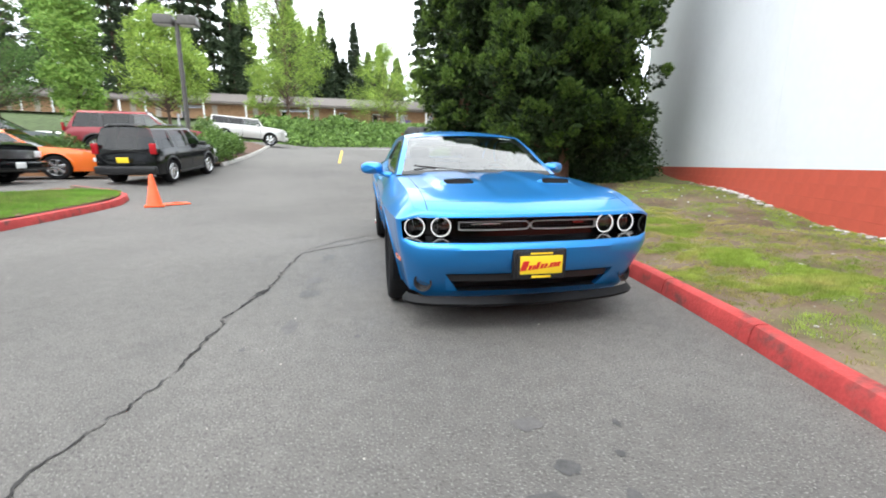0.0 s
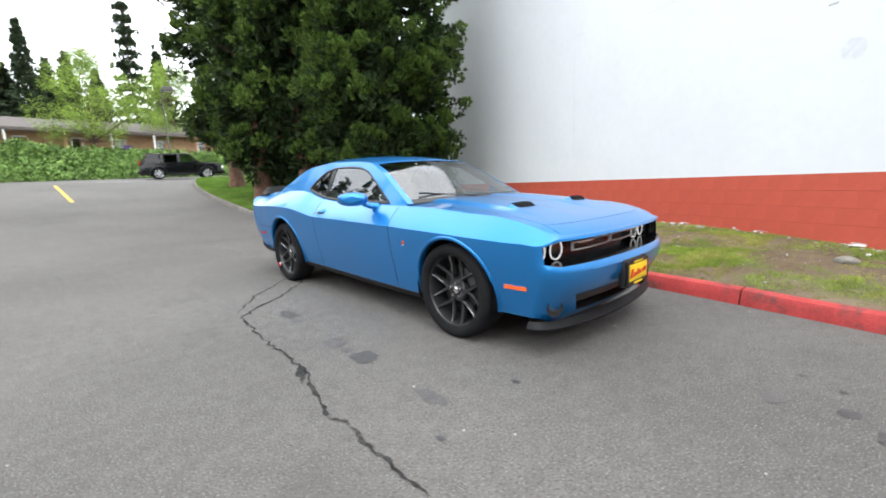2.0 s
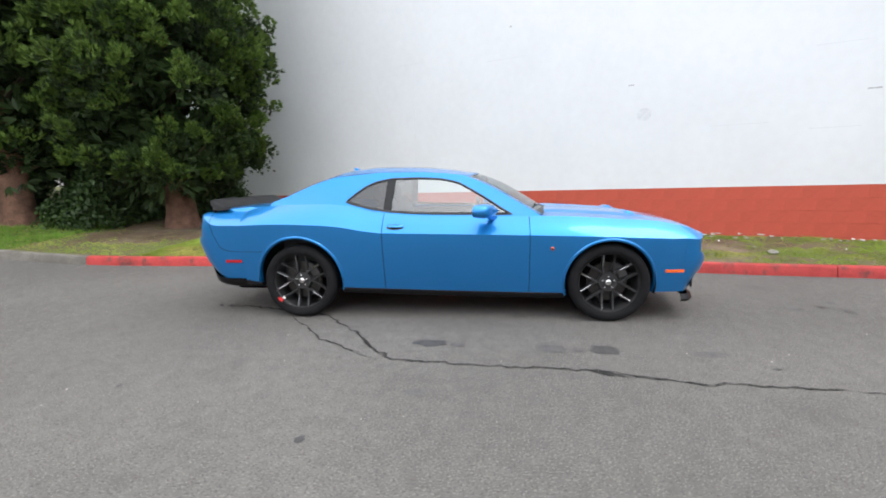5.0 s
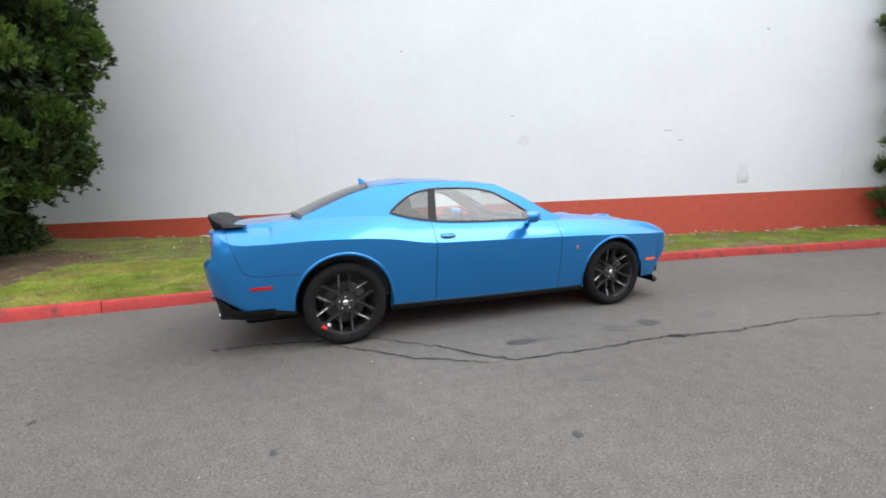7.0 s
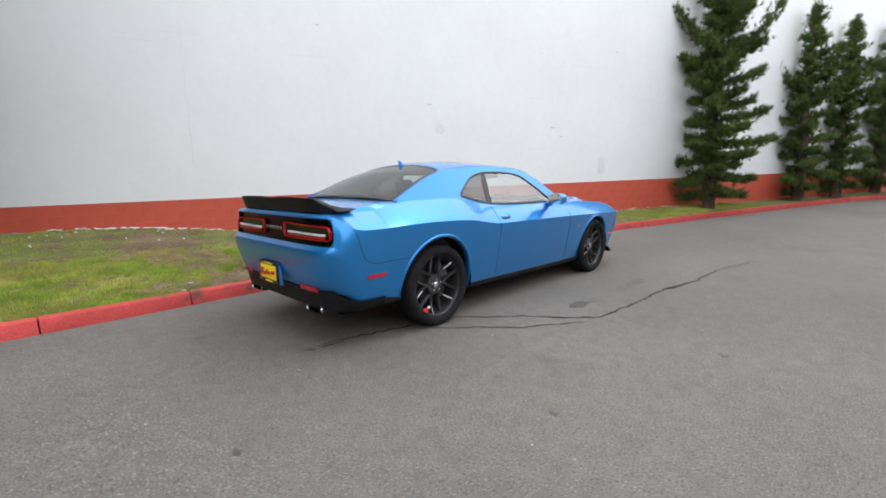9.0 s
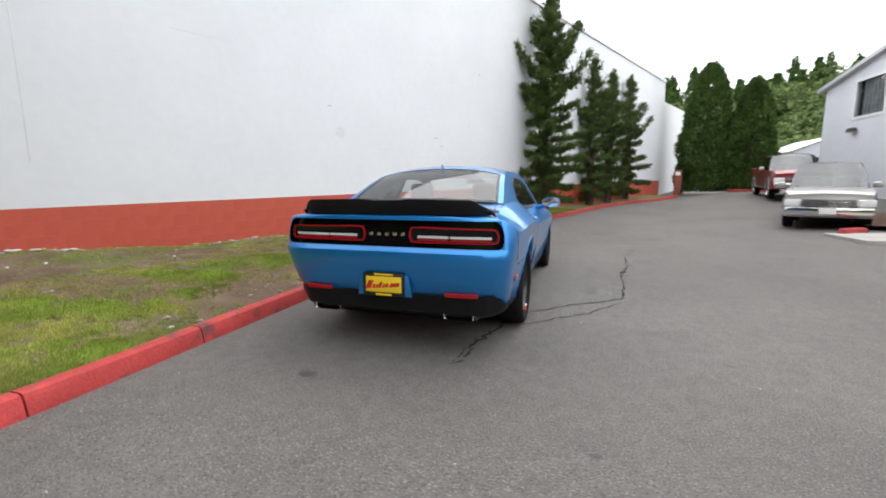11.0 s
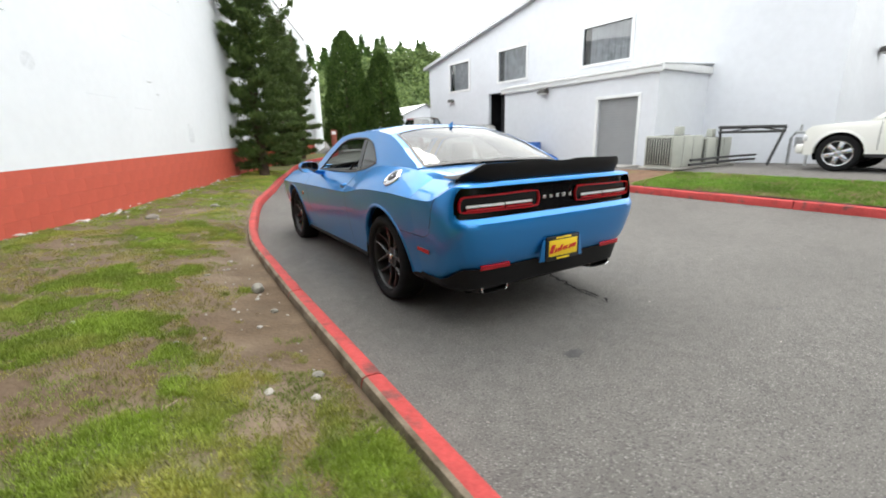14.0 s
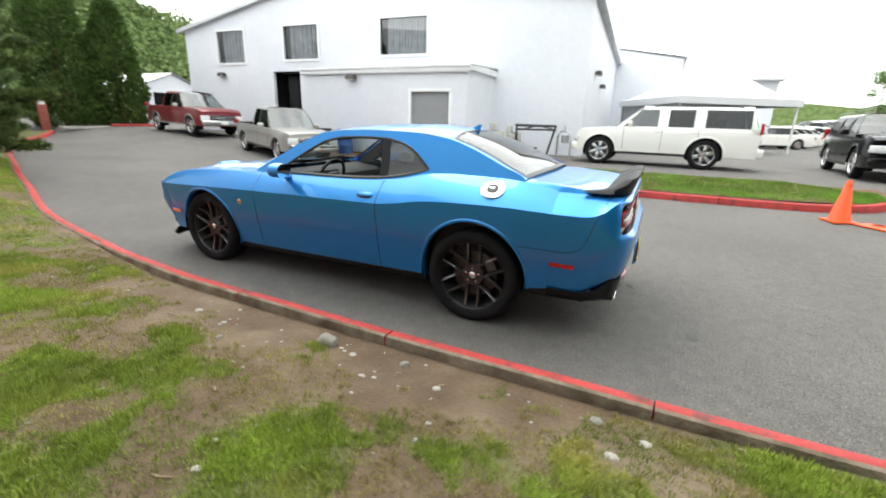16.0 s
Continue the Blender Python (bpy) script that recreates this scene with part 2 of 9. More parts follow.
# ---- mesh helpers ----
class Mesh:
    """Gathers vertices and faces for one mesh."""

    def __init__(self):
        self.v, self.f = [], []

    def add(self, verts, faces):
        k = len(self.v)
        self.v.extend(tuple(p) for p in verts)
        self.f.extend(tuple(i + k for i in f) for f in faces)
        return self

    def grid(self, rows, around=False, flip=False):
        """Rows of points joined to quads; around closes each row."""
        n = len(rows[0])
        faces = []
        for i in range(len(rows) - 1):
            for j in range(n if around else n - 1):
                a, b = i * n + j, i * n + (j + 1) % n
                q = (a, b, b + n, a + n)
                faces.append(q[::-1] if flip else q)
        return self.add([p for r in rows for p in r], faces)

    def fan(self, ring, flip=False):
        c = [sum(p[i] for p in ring) / len(ring) for i in range(3)]
        n = len(ring)
        return self.add([*ring, c], [((j + 1) % n, j, n) if flip else (j, (j + 1) % n, n) for j in range(n)])

    def box(self, centre, size, bevel=0.0, turn=None, taper=(1, 1)):
        """A box with chamfered edges; taper scales its top in x and y."""
        bm = bmesh.new()
        bmesh.ops.create_cube(bm, size=1)
        for v in bm.verts:
            top = v.co.z > 0
            v.co = Vector((v.co.x * size[0] * (taper[0] if top else 1), v.co.y * size[1] * (taper[1] if top else 1), v.co.z * size[2]))
        if bevel > 0:
            bmesh.ops.bevel(bm, geom=bm.edges[:], offset=bevel, segments=2, affect="EDGES", profile=0.5)
        m = Matrix.Translation(centre) @ (turn or Matrix())
        bm.verts.index_update()
        self.add([m @ v.co for v in bm.verts], [[v.index for v in f.verts] for f in bm.faces])
        bm.free()
        return self

    def lathe(self, profile, centre=(0, 0, 0), axis="z", n=32, start=0.0):
        """Turns (radius, height) pairs round an axis."""
        rows = []
        for r, h in profile:
            ring = []
            for k in range(n):
                a = start + 2 * math.pi * k / n
                p = {"z": (r * math.cos(a), r * math.sin(a), h), "x": (h, r * math.cos(a), r * math.sin(a)), "y": (r * math.sin(a), h, r * math.cos(a))}[axis]
                ring.append(tuple(p[i] + centre[i] for i in range(3)))
            rows.append(ring)
        return self.grid(rows, around=True)

    def tube(self, path, radius, n=8, end=None):
        """A round bar along a path; the radius may taper to end."""
        path = [Vector(p) for p in path]
        rows = []
        for i, p in enumerate(path):
            d = (path[min(i + 1, len(path) - 1)] - path[max(i - 1, 0)]).normalized()
            u = d.cross(Vector((0, 0, 1)) if abs(d.z) < 0.9 else Vector((1, 0, 0))).normalized()
            w = d.cross(u)
            r = radius if end is None else radius + (end - radius) * i / max(1, len(path) - 1)
            rows.append([p + u * r * math.cos(2 * math.pi * k / n) + w * r * math.sin(2 * math.pi * k / n) for k in range(n)])
        self.grid(rows, around=True, flip=True)
        self.fan(rows[0])
        return self.fan(rows[-1], flip=True)

    def prism(self, outline, place, depth):
        """A flat outline of 2D points, set by place(u, v, w), given depth along w."""
        n = len(outline)
        a, b = [place(u, v, 0) for u, v in outline], [place(u, v, depth) for u, v in outline]
        return self.add([*a, *b], [tuple(range(n))[::-1], tuple(range(n, 2 * n)), *[(i, (i + 1) % n, (i + 1) % n + n, i + n) for i in range(n)]])

    def make(self, name, material, angle=35):
        me = bpy.data.meshes.new(name)
        me.from_pydata(self.v, [], self.f)
        me.materials.append(material)
        bm = bmesh.new()
        bm.from_mesh(me)
        bmesh.ops.remove_doubles(bm, verts=bm.verts, dist=1e-5)
        bmesh.ops.recalc_face_normals(bm, faces=bm.faces)
        bm.to_mesh(me)
        bm.free()
        if angle < 1:
            me.shade_flat()
        else:
            me.shade_smooth()
            me.set_sharp_from_angle(angle=radians(angle))
        return me


def part(name, mesh, material, parent, label="", angle=35, kind=""):
    """One mesh object under a thing or under a part."""
    ob = new(name, mesh.make(name, material, angle) if isinstance(mesh, Mesh) else mesh)
    ob.parent = parent
    return tagged(ob, label, kind=kind)


def thing(name, label, category, place=(0, 0, 0), turn=0.0, group="", kind=""):
    """An empty at the base of a thing, under which its parts stand."""
    ob = new(name)
    ob.empty_display_size = 0.2
    ob.matrix_world = pose(*place, 0, 0, turn)
    return tagged(ob, label, category, group, kind)


def solid(name, mesh, material, label, category, place=(0, 0, 0), turn=0.0, group="", kind="", angle=35):
    """A thing that is one single mesh."""
    ob = new(name, mesh.make(name, material, angle))
    ob.matrix_world = pose(*place, 0, 0, turn)
    return tagged(ob, label, category, group, kind)


def smooth(a, b, x):
    t = min(1.0, max(0.0, (x - a) / (b - a)))
    return t * t * (3 - 2 * t)


def curve(keys):
    """A smooth function through (at, value) pairs (monotone cubic)."""
    xs, ys = [k[0] for k in keys], [k[1] for k in keys]
    n = len(xs)
    sl = [(ys[i + 1] - ys[i]) / (xs[i + 1] - xs[i]) for i in range(n - 1)]
    tg = [sl[0]] + [0 if sl[i - 1] * sl[i] <= 0 else 2 * sl[i - 1] * sl[i] / (sl[i - 1] + sl[i]) for i in range(1, n - 1)] + [sl[-1]]

    def f(x):
        x = min(max(x, xs[0]), xs[-1])
        i = 0
        while i < n - 2 and x > xs[i + 1]:
            i += 1
        h = xs[i + 1] - xs[i]
        t = (x - xs[i]) / h
        return (ys[i] * (2 * t**3 - 3 * t**2 + 1) + tg[i] * h * (t**3 - 2 * t**2 + t) + ys[i + 1] * (3 * t**2 - 2 * t**3) + tg[i + 1] * h * (t**3 - t**2))

    return f


# ---- ground ----
def ground_z(x, y):
    """The lot is level by the car, climbs to the street behind it, and rises a little to the workshop."""
    z = 0.0
    if y < -4:
        z += 0.021 * (-4 - max(y, -45))
    if y > 3:
        climb = 0.0055 * (min(y, 11) - 3) ** 2 + 0.088 * max(0, min(y, 24) - 11) + 0.04 * max(0, min(y, 60) - 24)
        z += climb * (1 - (1 - smooth(-9.5, -6.5, x)) * smooth(16, 12.5, y) * 0.95)
    return z + 0.42 * smooth(-5, -10, x) * (1 - 0.75 * math.exp(-(((y + 9) / 4) ** 2)))


def axis_steps(lo, hi, fine_lo, fine_hi, step):
    out, k = [], fine_lo
    while k <= fine_hi + 1e-6:
        out.append(k)
        k += step
    d, k = step, fine_lo
    while k > lo:
        d *= 1.35
        k -= d
        out.insert(0, max(k, lo))
    d, k = step, fine_hi
    while k < hi:
        d *= 1.35
        k += d
        out.append(min(k, hi))
    return out


xs_g, ys_g = axis_steps(-600, 600, -24, 12, 0.6), axis_steps(-600, 600, -32, 40, 0.6)
ground = Mesh().grid([[(x, y, ground_z(x, y)) for x in xs_g] for y in ys_g])
solid("ground", ground, M["asphalt"], "worn grey asphalt of the car lot and drive", "asphalt", kind="structure", angle=80)

# kerb line along the grass bank, from the street past the car to the far end
kerb_x = curve([(-22, -6.6), (-20, -5.3), (-17.5, -3.6), (-14, -2.1), (-11.1, -1.15), (-9.3, -0.52), (-7.2, 0.12), (-4.8, 0.88), (-3.25, 1.19), (-2.0, 1.40), (-0.7, 1.52), (1.3, 1.54),
                (4.0, 1.53), (6.2, 1.38), (8.0, 1.50), (13.7, 1.78), (19.0, 2.4), (24, 3.6), (27, 5.2)])
WALL_AT, WALL_TURN = Vector((3.707, -3.186)), radians(24)
WALL_DIR = Vector((math.sin(WALL_TURN), math.cos(WALL_TURN)))
WALL_NORMAL = Vector((-WALL_DIR.y, WALL_DIR.x))


def wall_xy(s, out=0.0):
    p = WALL_AT + WALL_DIR * s + WALL_NORMAL * out
    return p.x, p.y


def wall_x(y):
    return WALL_AT.x + (y - WALL_AT.y) * math.tan(WALL_TURN)


bank_base = curve([(-26, 0.62), (-16, 0.46), (-9, 0.32), (-4, 0.25), (0, 0.30), (2.5, 0.46), (7, 0.58), (12, 1.0), (27, 2.0)])


def bank_z(x, y):
    """The grass bank, from the kerb's top to the foot of the wall."""
    x0, x1 = kerb_x(y) + 0.15, max(wall_x(y), kerb_x(y) + 1.2)
    t = (x - x0) / (x1 - x0)
    a = ground_z(kerb_x(y), y) + 0.135
    b = max(bank_base(y), a - 0.02)
    dip = 0.055 * smooth(-3.2, -0.9, y) * smooth(4.6, 2.6, y) * smooth(1.1, 0.1, x - x0)
    a -= dip
    n = noise.noise((x * 0.9, y * 0.9, 3.0)) * 0.05 + noise.noise((x * 3, y * 3, 7.0)) * 0.018
    return a + (b - a) * max(0, min(1.6, t)) + n * smooth(0, 0.25, t) - 0.012 * (1 - smooth(0, 0.12, t))


# tufts of grass hold in patches on the bank: (x, y, radius along x, along y, how thick)
TURF = [(2.95, 1.45, 0.42, 0.45, 1.0), (2.45, 2.2, 0.30, 0.45, 0.75), (3.35, 0.85, 0.30, 0.35, 0.9), (2.90, 0.05, 0.45, 0.42, 1.0), (2.36, 0.08, 0.17, 0.26, 0.9), (2.45, -1.3, 0.42, 0.55, 0.9), (1.92, 0.86, 0.09, 0.12, 0.8),
        (1.80, -3.4, 0.6, 0.9, 0.9), (2.65, 2.95, 0.40, 0.40, 1.0), (2.15, 3.3, 0.28, 0.42, 0.95), (1.95, 4.2, 0.35, 0.55, 0.8), (2.12, -0.75, 0.2, 0.3, 0.5), (5.2, -0.1, 0.6, 0.7, 0.8), (4.6, 1.5, 0.7, 0.6, 0.8),
        (1.95, -1.9, 0.35, 0.7, 0.7), (2.6, -2.2, 0.5, 0.6, 0.8), (2.1, 5.5, 0.8, 0.6, 0.9), (3.4, 4.9, 0.9, 0.45, 0.7), (5.2, 3.2, 0.8, 0.6, 0.8), (6.6, 4.3, 0.7, 0.7, 0.8), (1.5, -5.5, 0.9, 1.6, 0.9), (0.8, -8.5, 1.2, 2.2, 1.0)]


def lawn_patch(x, y):
    """How thick the grass stands: patches broken by bare soil, and a strip along the wall."""
    g = max(c * math.exp(-(((x - px) / rx) ** 2 + ((y - py) / ry) ** 2) * 0.95) for px, py, rx, ry, c in TURF)
    g = max(g, 0.75 * smooth(1.0, 0.3, wall_x(y) - x), 0.80 * smooth(2.5, 3.3, y), 0.9 * smooth(-6.5, -8.5, y))
    g *= smooth(1.0, 2.3, math.hypot(x - 4.3, y - 6.65))  # bare under the conifer
    bare = smooth(0.95, 0.35, x - kerb_x(y)) * smooth(-4.2, -2.6, y) * smooth(2.9, 2.1, y)
    return 0.72 * g + 0.50 * noise.noise((x * 2.1, y * 2.1, 5.0)) + 0.42 * noise.noise((x * 5.0, y * 5.0, 2.0)) + 0.25 * noise.noise((x * 11.0, y * 11.0, 8.0)) - 0.36 - 0.34 * (1 - g) * bare


rows = []
for k in range(0, 246):
    y = -22 + k * 0.2
    x0 = kerb_x(y) + 0.10
    x1 = wall_x(y) + 0.05 if y < 13 else x0 + 7.5 + (y - 13) * 0.3
    x1 = max(x1, x0 + 0.4)
    n = 64
    rows.append([(x0 + (x1 - x0) * j / n, y, bank_z(x0 + (x1 - x0) * j / n, y)) for j in range(n + 1)])
grass_bank = solid("grass_bank", Mesh().grid(rows), M["soil"], "patchy grass bank with bare trodden soil beside the wall", "grass", kind="structure", angle=80)
turf = grass_bank.data.attributes.new("turf", "FLOAT", "POINT")
for v in grass_bank.data.vertices:
    turf.data[v.index].value = smooth(-0.12, 0.25, lawn_patch(v.co.x, v.co.y))


def kerb_run(name, label, points, joints, material, group=""):
    """A kerb of cast lengths along a line of points; joints are the places where a length ends."""
    th = thing(name, label, "kerb", kind="structure")
    for a, b in zip(joints[:-1], joints[1:]):
        n = max(3, int((b - a) / 0.22))
        rows = []
        for i in range(n + 1):
            s = a + 0.006 + (b - a - 0.012) * i / n
            p, q = Vector(points(s)), Vector(points(s + 0.05))
            d = (q - p).normalized()
            o = Vector((d.y, -d.x))
            z = ground_z(p.x, p.y)
            wob = 0.006 * noise.noise((s * 1.7, p.x, 1.0))
            rows.append([(p.x + o.x * u, p.y + o.y * u, z + h + (wob if h > 0 else 0)) for u, h in
                         ((-0.02, -0.05), (-0.012, 0.03), (0.0, 0.10), (0.012, 0.127), (0.035, 0.138), (0.098, 0.14), (0.12, 0.132), (0.13, 0.10), (0.13, -0.05))])
        me = Mesh().grid(rows)
        me.f.append(tuple(range(9)))
        me.f.append(tuple(range(len(me.v) - 9, len(me.v)))[::-1])
        ob = part("kerb_length", me, material(s), th)
        # the side towards the earth was never painted
        ob.data.materials.append(M["kerb_bare"])
        for f in ob.data.polygons:
            if len(f.vertices) == 4 and min(i % 9 for i in f.vertices) >= 5:
                f.material_index = 1
    return th


class Line:
    """A path through points, walked by its length."""

    def __init__(self, pts):
        self.p = [Vector(q) for q in pts]
        self.s = [0.0]
        for a, b in zip(self.p[:-1], self.p[1:]):
            self.s.append(self.s[-1] + (b - a).length)

    def __call__(self, s):
        i = 0
        while i < len(self.s) - 2 and s > self.s[i + 1]:
            i += 1
        t = (s - self.s[i]) / (self.s[i + 1] - self.s[i])
        return self.p[i].lerp(self.p[i + 1], t)


line_a = Line([(kerb_x(-22 + 0.2 * k), -22 + 0.2 * k) for k in range(246)])
length_a = line_a.s[-1]


def at_y(line, y):
    return min(range(len(line.p)), key=lambda i: abs(line.p[i].y - y))


joints = [0.0]
while joints[-1] < line_a.s[at_y(line_a, -2.0)]:
    joints.append(joints[-1] + 1.9)
joints = [j for j in joints if j < line_a.s[at_y(line_a, -2.6)]] + [line_a.s[at_y(line_a, y)] for y in (-1.7, -0.2, 1.3, 2.7, 4.0, 5.2, 6.2)]
while joints[-1] < length_a - 2.2:
    joints.append(joints[-1] + 1.9)
end_red = line_a.s[at_y(line_a, 6.2)]
kerb_run("kerb", "red-painted concrete kerb along the grass bank, chipped and worn", lambda s: line_a(s), joints, lambda s: M["kerb_red"] if s <= end_red + 0.05 else M["kerb_worn"])

# grass island across the drive, with its red kerb
line_b = Line([(-10.2, -4.9), (-8.6, -4.55), (-7.2, -4.25), (-6.55, -3.9), (-6.38, -3.2), (-6.32, 0), (-6.32, 3.0), (-6.28, 5.4), (-6.5, 6.3), (-7.0, 6.75), (-8.0, 7.0)])
line_br = Line(line_b.p[::-1])
joints_b = [0.0 + 2.1 * k for k in range(int(line_br.s[-1] / 2.1) + 1)]
kerb_run("kerb", "red-painted kerb round a grass island in the lot", lambda s: line_br(s), [j for j in joints_b if j < line_br.s[-1] - 3.0], lambda s: M["kerb_red"])
rows = []
for k in range(56):
    y = -4.2 + k * 0.2
    w = 2.1 - 0.9 * smooth(5.2, 6.8, y) * 0.9 - 1.2 * smooth(-3.2, -4.2, y)
    inset = 0.10 + 0.35 * smooth(-3.6, -4.3, y) + 0.5 * smooth(5.6, 6.8, y)
    rows.append([(-6.36 - inset - w * j / 8, y, max(ground_z(-6.36 - inset - w * j / 8, y), ground_z(-6.4, y)) + 0.135 - 0.06 * j / 8 + 0.02 * noise.noise((j * 0.5, y, 0))) for j in range(9)])
solid("grass_island", Mesh().grid(rows), M["island_soil"], "strip of green lawn inside a red kerb", "lawn", kind="structure", angle=80)

# ---- the long white wall with its red foot ----
RED_TOP = lambda s: 1.062 - 0.016 * s
wall = thing("wall_east", "tall white painted block wall with a red band at its foot", "wall", kind="structure")
S0, S1, WALL_TOP = -24.2, 16.5, 7.4
rows_f, rows_b = [], []
for i in range(83):
    s = S0 + (S1 - S0) * i / 82
    rows_f.append([(*wall_xy(s), z) for z in (RED_TOP(s), 2.0, 3.5, 5.0, 6.2, WALL_TOP)])
    rows_b.append([(*wall_xy(s, -0.4), z) for z in (-0.4, 3.5, WALL_TOP)])
m = Mesh().grid(rows_f)
m.grid(rows_b, flip=True)
for s in (S0, S1):
    m.add([(*wall_xy(s), -0.4), (*wall_xy(s, -0.4), -0.4), (*wall_xy(s, -0.4), WALL_TOP), (*wall_xy(s), WALL_TOP)], [(0, 1, 2, 3)])
part("wall_face", m, M["wall_white"], wall)
m = Mesh().grid([[(*wall_xy(S0 + (S1 - S0) * i / 40, o), z) for o, z in ((0.05, WALL_TOP), (0.05, WALL_TOP + 0.14), (-0.45, WALL_TOP + 0.14), (-0.45, WALL_TOP))] for i in range(41)])
part("coping", m, M["trim_white"], wall)
m = Mesh().grid([[(*wall_xy(S0 + (S1 - S0) * i / 82, -0.012), z) for z in (-0.4, RED_TOP(S0 + (S1 - S0) * i / 82))] for i in range(83)])
part("band_backing", m, M["mortar_red"], wall)

# far end of the white wall: a lower block that steps back
m = Mesh()
for (x0, y0), (x1, y1) in ((wall_xy(-24.2, -0.05), wall_xy(-29.5, -0.05)), (wall_xy(-29.5, -0.05), wall_xy(-29.5, -6.0))):
    m.add([(x0, y0, 0), (x1, y1, 0), (x1, y1, 6.3), (x0, y0, 6.3)], [(0, 1, 2, 3)])
solid("wall_far", m, M["wall_white"], "plain white end wall beyond the red band", "wall", kind="structure", angle=0)
# north end and rear of the same building, to close it
m = Mesh()
for (x0, y0), (x1, y1) in ((wall_xy(S1, -0.2), wall_xy(S1, -14)), (wall_xy(S1, -14), wall_xy(-29.5, -14))):
    m.add([(x0, y0, -0.4), (x1, y1, -0.4), (x1, y1, WALL_TOP), (x0, y0, WALL_TOP)], [(0, 1, 2, 3)])
solid("wall_rear", m, M["wall_white"], "plain white painted side of the long building", "wall", kind="structure", angle=0)

# ---- workshop building ----
F0, FD = Vector((-12.24, -20.2)), Vector((-0.05, 0.9987))
FW = Vector((FD.y, -FD.x))


def shop(u, w, z):
    p = F0 + FD * u + FW * w
    return (p.x, p.y, z)


roof_shop = lambda u: 5.57 + (7.45 - 5.57) * u / 9.55 if u < 9.55 else 7.45 + (5.85 - 7.45) * (u - 9.55) / 10.6
OPEN = [(2.2, 4.05, 3.96, 5.47), (6.43, 8.45, 4.04, 5.52), (11.6, 13.85, 4.10, 5.56), (5.7, 7.3, 0.0, 3.56)]
workshop = thing("workshop_building", "white metal-clad gabled workshop with dark upper windows", "building", kind="structure")
us = sorted({0, 9.55, 20.15, *[round(0.6 * k, 2) for k in range(34)], *[o[i] for o in OPEN for i in (0, 1)]})
m = Mesh()
for a, b in zip(us[:-1], us[1:]):
    mid = (a + b) / 2
    cuts = sorted((o[2], o[3]) for o in OPEN if o[0] <= mid <= o[1])
    z = 0.0
    for lo, hi in cuts + [(99, 99)]:
        za, zb = (min(lo, roof_shop(a)), min(lo, roof_shop(b)))
        if za > z:
            m.add([shop(a, 0, z), shop(b, 0, z), shop(b, 0, zb), shop(a, 0, za)], [(0, 1, 2, 3)])
        z = hi
for o in OPEN:
    for (ua, za), (ub, zb) in (((o[0], o[2]), (o[1], o[2])), ((o[1], o[2]), (o[1], o[3])), ((o[1], o[3]), (o[0], o[3])), ((o[0], o[3]), (o[0], o[2]))):
        m.add([shop(ua, 0, za), shop(ub, 0, zb), shop(ub, -0.16, zb), shop(ua, -0.16, za)], [(0, 1, 2, 3)])
part("front_wall", m, M["siding"], workshop, angle=0)
m = Mesh()
for u in (20.15,):
    m.grid([[shop(u, -w, z) for z in (0, 5.85 - 0.0 * w)] for w in (0, 4, 9, 18)])
m.grid([[shop(0, -w, z) for z in (0, 5.57)] for w in (0, 5, 18)])
part("side_wall", m, M["siding"], workshop, angle=0)
m = Mesh().grid([[shop(u, 0.25, roof_shop(u) + 0.10), shop(u, -9, roof_shop(u) + 0.10), shop(u, -18, roof_shop(u) + 0.10)] for u in (-0.3, 4, 9.55, 14, 20.4)])
m.grid([[shop(u, 0.25, roof_shop(u) - 0.06), shop(u, 0.25, roof_shop(u) + 0.10)] for u in (-0.3, 4, 9.55, 14, 20.4)])
m.grid([[shop(u, 0.25, roof_shop(u) - 0.06), shop(u, 0.0, roof_shop(u) - 0.06)] for u in (-0.3, 4, 9.55, 14, 20.4)])
part("roof", m, M["roof_metal"], workshop, "grey metal roof")
m = Mesh()
m.grid([[shop(20.42, -w, z) for z in (5.70, 5.98)] for w in (-0.25, 18)])
m.grid([[shop(20.42, -w, 5.70) if q else shop(20.15, -w, 5.70) for q in (0, 1)] for w in (-0.25, 18)])
part("eave_gutter", m, M["roof_metal"], workshop, "grey metal gutter")
